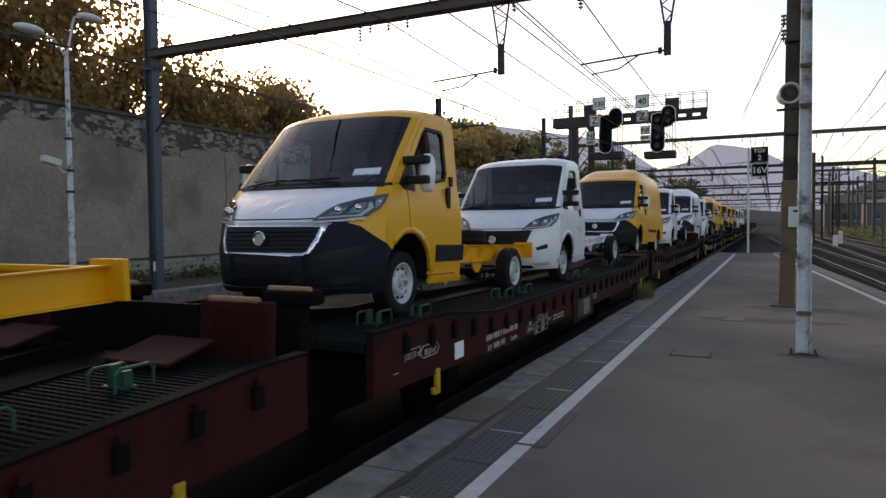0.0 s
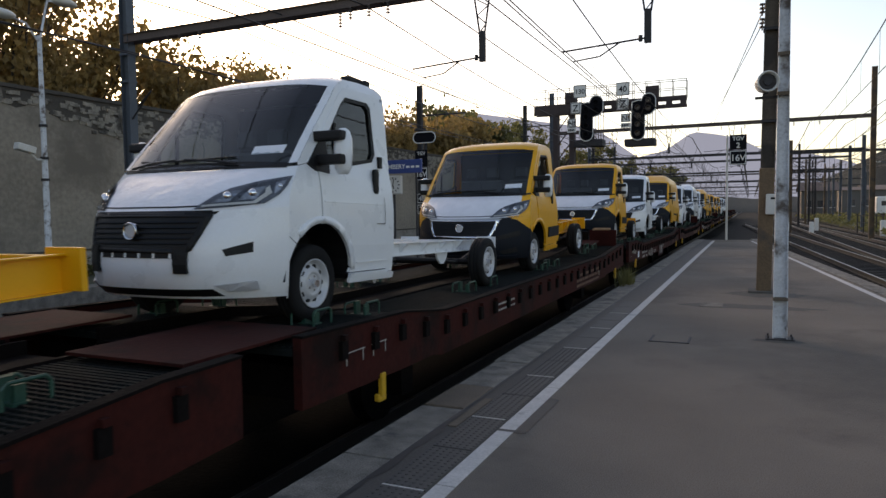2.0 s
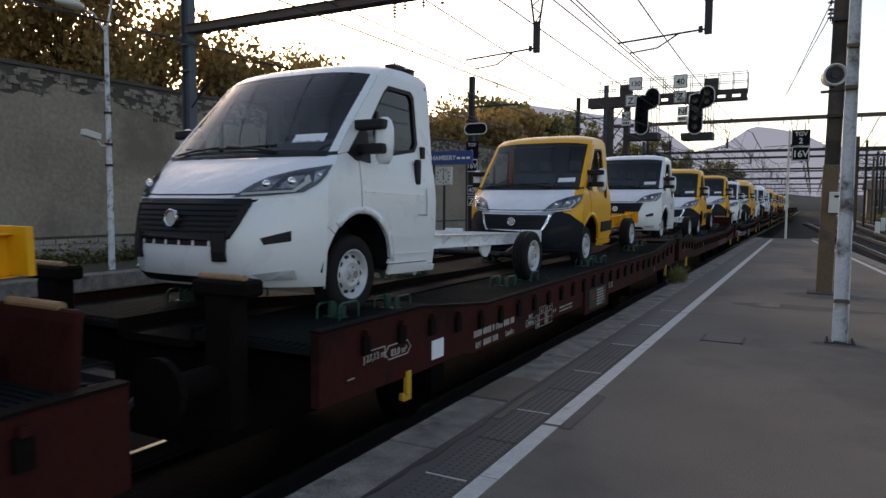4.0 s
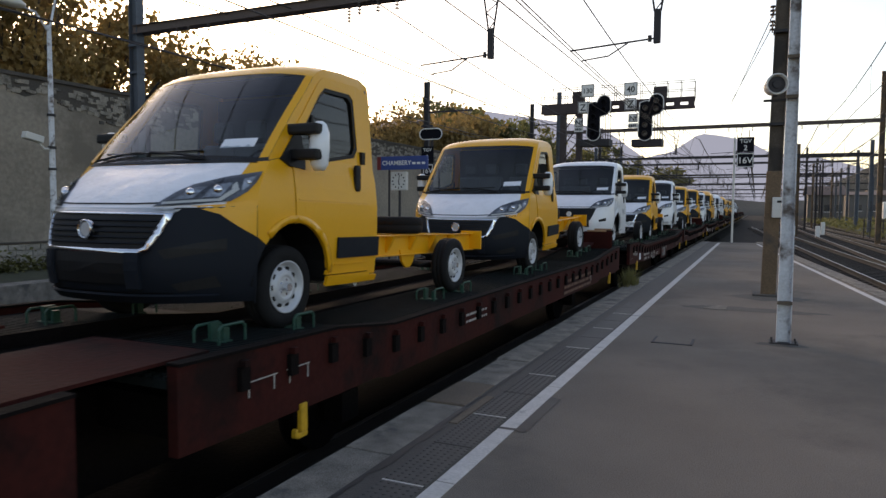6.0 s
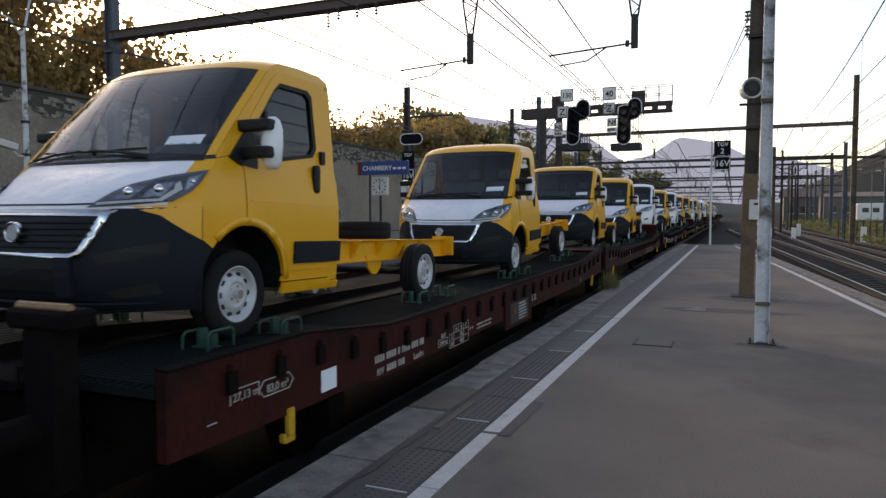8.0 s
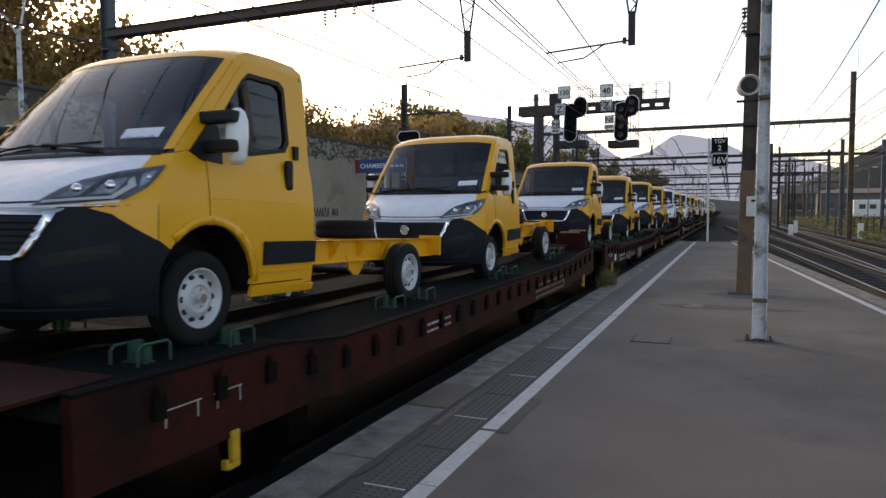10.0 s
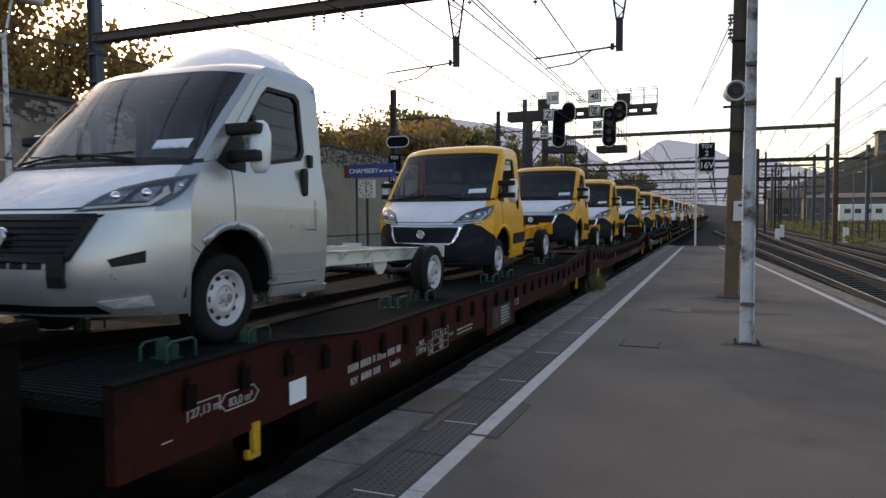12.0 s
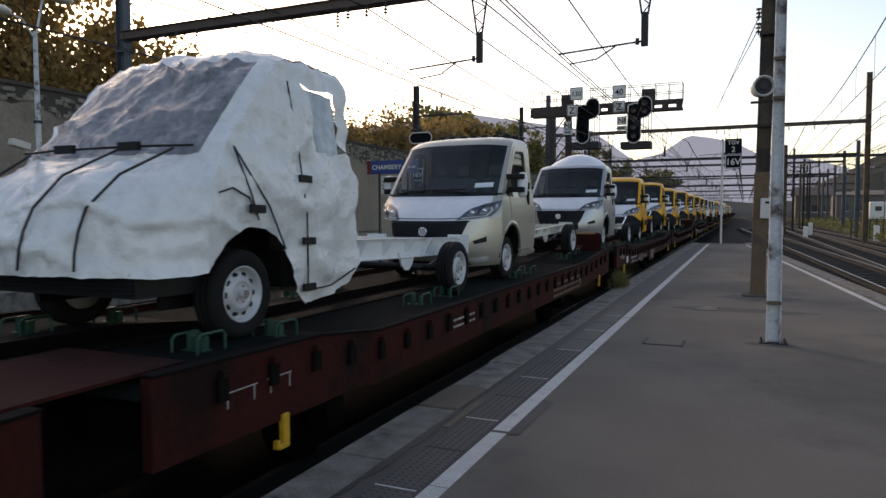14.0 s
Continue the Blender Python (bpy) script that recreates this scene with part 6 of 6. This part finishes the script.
part("coping", box(bmesh.new(), WX - 0.6, WX + 0.08, -40, 150, 5.62, 5.74), MORTAR, wall)
part("foot_ledge", box(bmesh.new(), WX, WX + 0.12, -40, 150, 0.42, 0.47), MORTAR, wall)
part("drain_pipe", rods(bmesh.new(), [(WX + 0.07, 29.5, 4.9), (WX + 0.07, 29.5, 0.5)], 0.05, 8), KERB, wall)
bm = bmesh.new()
y, z = 22.2, 4.6
while z > 1.0:
    y2, z2 = y + rnd.uniform(-0.12, 0.14), z - rnd.uniform(0.12, 0.3)
    vs = [(WX + 0.004, y, z), (WX + 0.004, y + 0.06, z), (WX + 0.004, y2 + 0.05, z2), (WX + 0.004, y2, z2)]
    bm.faces.new([bm.verts.new(c) for c in vs])
    y, z = y2, z2
part("wall_crack", bm, MORTAR, wall)
bm = bmesh.new()
for y0, y1, zc, hh in ((24.4, 28.3, 1.5, 0.55), (30.8, 34.0, 1.55, 0.6)):
    y = y0
    while y < y1:
        h = rnd.uniform(0.6, 1.0) * hh
        w = rnd.uniform(0.14, 0.3)
        rods(bm, [(WX + 0.012, y, zc - h / 2 + rnd.uniform(0, 0.1)), (WX + 0.012, y + w * 0.5, zc + h / 2), (WX + 0.012, y + w, zc - h / 2)], 0.022, 4)
        if rnd.random() < 0.6:
            rod(bm, (WX + 0.012, y, zc), (WX + 0.012, y + w, zc + rnd.uniform(-0.1, 0.1)), 0.02, 4)
        y += w + rnd.choice((0.05, 0.07, 0.35))
part("spray_strokes", bm, GRAFFITI, wall)
flat("west_ground", [(WX, -40), (-14.6, -40), (-14.6, 150), (WX, 150)], -0.40, GRASS, "rough stony ground with weeds below the wall", 0.45)
bm = bmesh.new()
for i in range(2600):
    cx = rnd.choice((12.9, 15.2, 17.5, 20.5, 24.0))
    p = Vector((WX + 0.25 + abs(rnd.gauss(0, 0.35)), cx + rnd.gauss(0, 0.7), -0.40 + abs(rnd.gauss(0, 0.22))))
    a = rnd.uniform(0, 6.28)
    s = rnd.uniform(0.04, 0.10)
    u, v = Vector((math.cos(a), math.sin(a), 0.4)) * s, Vector((-math.sin(a), math.cos(a), 0.8)) * s * 0.6
    bm.faces.new([bm.verts.new(c) for c in (p - u, p - v, p + u, p + v)])
tagged(part("wall_weeds", bm, LEAF_B), "green weeds along the foot of the wall", "weeds", kind="stuff")

lamp_post = thing("lamp_post", "peeling white lamp post with two hooded street lamps", "lamp post")
lx, ly = -18.0, 12.97
part("shaft", rod(bmesh.new(), (lx, ly, -0.45), (lx, ly, 6.6), 0.10, 10, 0.06), POLE_WHITE, lamp_post)
for hy, hz in ((11.9, 6.96), (13.75, 7.72)):
    arm = part("lamp_arm", rods(bmesh.new(), [(lx, ly, 6.4), (lx, ly + (hy - ly) * 0.35, hz - 0.1), (lx, hy, hz)], 0.03, 6), POLE_WHITE, lamp_post)
    bm = bmesh.new()
    bmesh.ops.create_uvsphere(bm, u_segments=16, v_segments=10, radius=1, matrix=Matrix.Translation((lx, hy, hz)) @ Matrix.Diagonal((0.20, 0.42, 0.13, 1)))
    part("lamp_hood", bm, CASE_WHITE, arm, smooth=True)
for z in (2.6, 3.2, 4.1):
    part("band", rod(bmesh.new(), (lx, ly, z), (lx, ly, z + 0.07), 0.115, 10), DARK_STEEL, lamp_post)
cc = thing("cctv_camera", "white security camera on a lamp post", "security camera")
part("case", bevel(box(bmesh.new(), -0.11, 0.11, -0.30, 0.22, -0.09, 0.10, Matrix.Translation((lx + 0.05, 12.42, 3.45)) @ Matrix.Rotation(radians(-12), 4, "X")), 0.02, 1), CASE_WHITE, cc)
part("arm", rods(bmesh.new(), [(lx + 0.05, 12.5, 3.36), (lx + 0.03, 12.72, 3.18), (lx, 12.95, 3.2)], 0.03, 6), CASE_WHITE, cc)

far_platform = flat("platform_west", [(-14.6, -40), (-14.0, -40), (-14.0, 150), (-14.6, 150)], -0.05, KERB, "low pale platform edge along the far track", 0.6)
st = thing("station_sign", "blue station name sign with white letters on posts", "sign")
sx, sy = -13.0, 22.8
part("panel", bevel(box(bmesh.new(), sx - 0.06, sx + 1.9, sy, sy + 0.12, 3.05, 3.55), 0.01, 1), SIGN_BLUE, st)
part("end_cap", box(bmesh.new(), sx - 0.22, sx - 0.06, sy, sy + 0.12, 3.05, 3.55), SIGN_RED, st)
lettering("letters", "CHAMBERY", 0.24, SIGN_WHITE, st, Matrix.Translation((sx + 0.62, sy - 0.004, 3.22)) @ FRONT, 0.003)
bm = bmesh.new()
for i in range(3):
    box(bm, sx + 1.28 + 0.2 * i, sx + 1.42 + 0.2 * i, sy - 0.006, sy, 3.24, 3.32)
part("small_words", bm, SIGN_WHITE, st)
for x in (sx + 0.2, sx + 1.6):
    part("post", rod(bmesh.new(), (x, sy + 0.2, -0.8), (x, sy + 0.2, 3.1), 0.04, 8), DARK_STEEL, st)
ck = thing("station_clock", "square white station clock below the name sign", "clock")
part("case", bevel(box(bmesh.new(), -12.75, -12.05, 23.0, 23.15, 2.28, 2.98), 0.03, 1), CASE_WHITE, ck)
bm = bmesh.new()
for i in range(12):
    a = 2 * math.pi * i / 12
    box(bm, -0.02, 0.02, -0.004, 0.0, 0.22, 0.29, Matrix.Translation((-12.4, 22.995, 2.63)) @ Matrix.Rotation(a, 4, "Y"))
box(bm, -0.02, 0.02, -0.008, -0.004, -0.02, 0.15, Matrix.Translation((-12.4, 22.995, 2.63)) @ Matrix.Rotation(2.9, 4, "Y"))
box(bm, -0.014, 0.014, -0.008, -0.004, -0.02, 0.22, Matrix.Translation((-12.4, 22.995, 2.63)) @ Matrix.Rotation(0.2, 4, "Y"))
part("dial_marks", bm, SIGN_BLACK, ck)
part("stand", rod(bmesh.new(), (-12.4, 23.1, -0.8), (-12.4, 23.1, 2.3), 0.05, 8), DARK_STEEL, ck)
sg = thing("track_signal", "dark signal post with a small target and track signs", "signal")
gx, gy = -12.15, 25.4
part("post", rod(bmesh.new(), (gx, gy, -0.8), (gx, gy, 4.6), 0.07, 8), DARK_STEEL, sg)
bm = bmesh.new()
out = []
for a in range(0, 360, 20):
    out.append((gx + math.copysign(0.28, math.cos(radians(a))) + 0.22 * math.cos(radians(a)), 4.62 + 0.22 * math.sin(radians(a))))
bm.faces.new([bm.verts.new((a, gy - 0.1, b)) for a, b in out])
hd = part("signal_face", solid(bm, 0.08), SIGN_BLACK, sg)
part("white_edge", rods(bmesh.new(), [(a, gy - 0.12, b) for a, b in out + out[:1]], 0.022, 5), SIGN_WHITE, hd)
p2 = part("black_plate", box(bmesh.new(), gx - 0.42, gx + 0.12, gy - 0.12, gy - 0.08, 3.45, 4.12), SIGN_BLACK, sg)
lettering("letters", "TGV", 0.19, SIGN_WHITE, p2, Matrix.Translation((gx - 0.15, gy - 0.125, 3.92)) @ FRONT, 0.003)
lettering("letters", "2", 0.28, SIGN_WHITE, p2, Matrix.Translation((gx - 0.15, gy - 0.125, 3.58)) @ FRONT, 0.003)
sign(sg, gx - 0.15, gy - 0.1, 3.14, 0.56, 0.54, "16V", 0.30, SIGN_BLACK, SIGN_WHITE, "black_plate")
sign(sg, gx - 0.15, gy - 0.1, 2.15, 0.42, 0.42, "40", 0.28, SIGN_BLACK, SIGN_WHITE, "black_plate")
sign(sg, gx - 0.15, gy - 0.1, 1.70, 0.42, 0.42, "Z", 0.34, SIGN_BLACK, SIGN_WHITE, "black_plate")

# low building beyond the wall
def house(x0, x1, y0, y1, base, eave, ridge, label, rows_z, step=2.6, wall_mat=None):
    h = thing("house", label, "house", "far houses")
    body = part("wall", box(bmesh.new(), x0, x1, y0, y1, base, eave), wall_mat or HOUSE, h)
    bm = bmesh.new()
    o = 0.5
    ym = (y0 + y1) / 2
    prof = [(y0 - o, eave), (ym, ridge), (y1 + o, eave), (ym, ridge - 0.25)]
    a = [bm.verts.new((x0 - o, p, q)) for p, q in prof]
    b = [bm.verts.new((x1 + o, p, q)) for p, q in prof]
    bm.faces.new(a)
    bm.faces.new(b[::-1])
    for i in range(4):
        bm.faces.new((a[i], a[(i + 1) % 4], b[(i + 1) % 4], b[i]))
    part("roof", bm, ROOF, h)
    for z in rows_z:
        x = x0 + step * 0.4
        while x < x1 - 1.0:
            wdw = part("window", box(bmesh.new(), x, x + step * 0.45, y0 - 0.05, y0 - 0.01, z, z + 1.3), DARK_PANE, h)
            part("sill", box(bmesh.new(), x - 0.1, x + step * 0.45 + 0.1, y0 - 0.12, y0 - 0.01, z - 0.12, z), CASE_WHITE, wdw)
            x += step
    return h


house(-36, -26, 46, 58, -0.8, 7.6, 9.0, "old brown house with a dark roof behind the wall", (6.0,), 2.4, MORTAR)
house(-38, -26, 62, 84, -0.8, 7.6, 9.6, "low house with a wide dark roof behind the wall", (5.9,), 3.0, MORTAR)
house(9, 15, 150, 158, -0.8, 4.6, 6.4, "small pale house with a gabled roof beside the tracks", (1.4,), 2.0)
for x, w, e in ((18, 22, 5.0), (42, 24, 5.4), (28, 40, 6.5)):
    house(x, x + w, 170 if e < 6 else 215, 182 if e < 6 else 230, -0.8, e, e + 0.8, "long low pale workshop with a row of windows", (1.6,), 2.8)
# stored coaches far right
for i in range(3):
    c = thing("coach", "pale railway coach standing far off", "coach", "stored coaches")
    x = 20 + 9.5 * i
    part("body", bevel(box(bmesh.new(), x, x + 9, 140, 142.8, 0.2, 3.2), 0.25, 2), SIGN_WHITE, c)
    for k in range(5):
        part("window", box(bmesh.new(), x + 0.8 + 1.6 * k, x + 1.8 + 1.6 * k, 139.95, 139.99, 1.6, 2.4), DARK_PANE, c)
    part("bogie", box(bmesh.new(), x + 0.5, x + 8.5, 140.3, 142.5, -0.6, 0.2), DARK_STEEL, c)
# fence and little posts at the right
fence = thing("fence", "dark post and wire fence in the grass", "fence")
for i in range(26):
    part("post", box(bmesh.new(), 7.6 + 0.35 * i, 7.68 + 0.35 * i, 62 - 0.5 * i, 62.08 - 0.5 * i, -0.5, 0.95), DARK_STEEL, fence)
for z in (0.3, 0.85):
    part("rail", rods(bmesh.new(), [(7.6, 62, z), (16.4, 49.5, z)], 0.03, 5), DARK_STEEL, fence)
for x, y, h in ((4.6, 66, 0.5), (5.6, 74, 0.7), (8.6, 58, 0.75), (2.9, 70, 0.4)):
    t = thing("marker_post", "short white marker post beside the track", "marker post", "marker posts")
    part("stone", bevel(box(bmesh.new(), x, x + 0.35, y, y + 0.3, -0.7, h - 0.2), 0.04, 1), SIGN_WHITE, t)
for x, y, h in ((11, 95, 7.5), (14, 110, 8.0), (9, 135, 8.5), (19, 120, 8.0), (24, 135, 8.5)):
    t = thing("street_lamp", "slim grey street lamp far beside the tracks", "street lamp", "far lamps")
    part("shaft", rods(bmesh.new(), [(x, y, -0.6), (x, y, h - 0.6), (x - 0.3, y, h), (x - 1.6, y, h + 0.15)], 0.07, 6), POLE_BLUE, t)
    part("head", bevel(box(bmesh.new(), x - 2.2, x - 1.4, y - 0.15, y + 0.15, h + 0.05, h + 0.2), 0.04, 1), CASE_WHITE, t)


# ---- trees and far land ----
def tree(x, y, base, top, spread, mat, seed, leaves=2600, size=0.22):
    r = random.Random(seed)
    t = thing("tree", "leafy tree with uneven autumn crown behind the wall" if mat is LEAF_A else "green leafy tree with an uneven crown", "tree", "trees behind the wall")
    bm = bmesh.new()
    rods(bm, [(x, y, base), (x + 0.1, y + 0.1, base + (top - base) * 0.4)], 0.22, 8)
    knots = []
    for i in range(24):
        a, f = r.uniform(0, 6.28), r.uniform(0.25, 0.6)
        p = Vector((x, y, base + (top - base) * f * 0.7))
        q = Vector((x + math.cos(a) * spread * r.uniform(0.3, 0.9), y + math.sin(a) * spread * r.uniform(0.3, 0.9), base + (top - base) * r.uniform(0.5, 0.95)))
        rod(bm, p, q, 0.07, 5, 0.02)
        knots.append((q, r.uniform(0.7, 1.4)))
        for _ in range(3):
            k = p.lerp(q, r.uniform(0.5, 1)) + Vector((r.gauss(0, 0.6), r.gauss(0, 0.6), r.gauss(0, 0.5)))
            rod(bm, p.lerp(q, 0.5), k, 0.025, 4, 0.01)
            knots.append((k, r.uniform(0.5, 1.1)))
    part("trunk", bm, TRUNK, t)
    verts, faces = [], []
    for i in range(leaves):
        k, s = r.choice(knots)
        p = k + Vector((r.gauss(0, s * 0.6), r.gauss(0, s * 0.6), r.gauss(0, s * 0.45)))
        e = Euler((r.uniform(0, 6.28), r.uniform(0, 6.28), r.uniform(0, 6.28))).to_matrix()
        z = size * r.uniform(0.5, 1.2)
        n = len(verts)
        for c in ((-0.5, -0.2, 0), (0, -0.45, 0.1), (0.55, 0, 0), (0, 0.45, 0.1)):
            verts.append(p + e @ (Vector(c) * z))
        faces.append((n, n + 1, n + 2, n + 3))
    me = bpy.data.meshes.new("crown")
    me.from_pydata(verts, [], faces)
    me.materials.append(mat)
    ob = new("crown", me)
    ob.parent = t
    return t


spots = [(-25, 8, 11.5, 3.0, 0), (-26, 12.5, 12.5, 3.2, 0), (-25.5, 17, 12.2, 3.0, 0), (-27, 21, 11.8, 3.0, 0), (-25, 24.5, 9.8, 2.6, 0), (-27, 28, 9.4, 2.6, 0),
         (-26, 31.5, 9.2, 2.4, 0), (-27.5, 33.5, 10.4, 2.0, 0), (-26, 39.5, 9.4, 2.2, 0), (-25, 46, 9.6, 2.2, 0), (-24.5, 53, 9.8, 2.4, 0), (-24.5, 60, 10.2, 2.6, 0), (-25, 69, 10.4, 2.8, 1), (-33, 66, 13.2, 3.2, 1),
         (-31, 72, 12.2, 3.2, 1), (-34, 80, 14.5, 3.6, 1), (-33, 88, 14.0, 3.8, 1), (-34, 98, 15.0, 4.2, 1), (-33, 108, 15.4, 4.4, 1), (-30, 118, 14.5, 4.4, 1), (-28, 130, 14.0, 5.0, 1), (-26, 148, 13.0, 5.0, 1), (-20, 180, 12.0, 6.0, 1), (-40, 14, 13.5, 4.0, 0), (-42, 26, 13.0, 4.0, 0)]
for i, (x, y, top, sp, m) in enumerate(spots):
    tree(x, y, -0.5, top, sp, (LEAF_A, LEAF_B)[m], 50 + i, 8600 if y < 50 else 6500, 0.27 if y < 50 else 0.5)
rnd = random.Random(31)
bm = bmesh.new()
for i in range(9000):
    x, y = rnd.uniform(8, 40), rnd.uniform(46, 150)
    p = Vector((x, y, -0.42 + abs(rnd.gauss(0, 0.35)) * (1 if y > 70 else 0.5)))
    a = rnd.uniform(0, 6.28)
    s = rnd.uniform(0.10, 0.3)
    u, v = Vector((math.cos(a), math.sin(a), 0.3)) * s, Vector((-math.sin(a) * 0.4, math.cos(a) * 0.4, 0.9)) * s
    bm.faces.new([bm.verts.new(c) for c in (p - u, p + u, p + v)])
tagged(part("verge_shrubs", bm, LEAF_B), "scrubby bushes on the grass verge", "bushes", kind="stuff")


def ridge(name, pts, y, depth, mat, label, rough=3.0, seed=1):
    bm = bmesh.new()
    r = random.Random(seed)
    x0, x1 = pts[0][0], pts[-1][0]
    n = 90
    front_row, back_row, top_row = [], [], []
    for i in range(n + 1):
        x = x0 + (x1 - x0) * i / n
        h = pl(x, pts) + noise.noise(Vector((x * 0.05, seed, 0))) * rough + noise.noise(Vector((x * 0.3, seed, 2))) * rough * 0.3
        front_row.append(bm.verts.new((x, y, -1)))
        top_row.append(bm.verts.new((x, y + depth * 0.5, h)))
        back_row.append(bm.verts.new((x, y + depth, -1)))
    for a, b in ((front_row, top_row), (top_row, back_row)):
        for i in range(n):
            bm.faces.new((a[i], a[i + 1], b[i + 1], b[i]))
    return tagged(part(name, bm, mat, smooth=True), label, "hill", kind="structure")


ridge("backdrop_hill", [(28, 8), (40, 18), (52, 25), (66, 32), (85, 42), (130, 55), (220, 60)], 380, 60, HILL, "dark wooded hill beyond the yard", 1.6, 2)
ridge("backdrop_woods", [(-160, 15), (-60, 11), (-30, 8), (0, 5.5), (30, 6.5), (60, 9)], 330, 40, HILL, "dark line of far woods", 1.5, 4)
ridge("backdrop_mountains", [(-900, 330), (-420, 240), (-300, 150), (-225, 165), (-150, 215), (-90, 205), (-30, 190), (40, 150), (90, 155), (220, 120), (330, 80), (500, 120), (900, 260)], 1950, 200, HAZE, "far mountains with pale blue haze put into their colour", 12, 6)
tower = thing("hill_building", "flat pale building on top of the wooded hill", "building")
part("wall", box(bmesh.new(), 72, 92, 392, 400, 30, 41), HOUSE, tower)
part("roof", box(bmesh.new(), 71, 93, 391, 401, 41, 41.8), ROOF, tower)
for i in range(6):
    part("window", box(bmesh.new(), 73.5 + 3 * i, 75.5 + 3 * i, 391.9, 391.97, 36.5, 39.5), DARK_PANE, tower)


# ---- the train rolls away from the platform ----
def motions():
    times = [0.0, 1.0, 2.0, 3.0, 4.0, 5.0, 6.0, 7.0, 8.0, 9.0, 10.0, 11.0, 12.0, 13.0, 14.0]
    for ob, u, base in moving:
        if base is None:
            walk(ob, [(t, pose(TRACK, u + run(t), 0)) for t in times])
        else:
            rel = (u + 77.19) % PITCH
            rel = rel - PITCH if rel > 26.0 else rel
            front_z, back_z = deck_z(rel) + 0.022 + LIFT, deck_z(rel + base) + 0.022 + LIFT
            tip = math.degrees(math.atan((back_z - front_z) / base))
            walk(ob, [(t, pose(TRACK, u + run(t), front_z, tip)) for t in times])


motions()
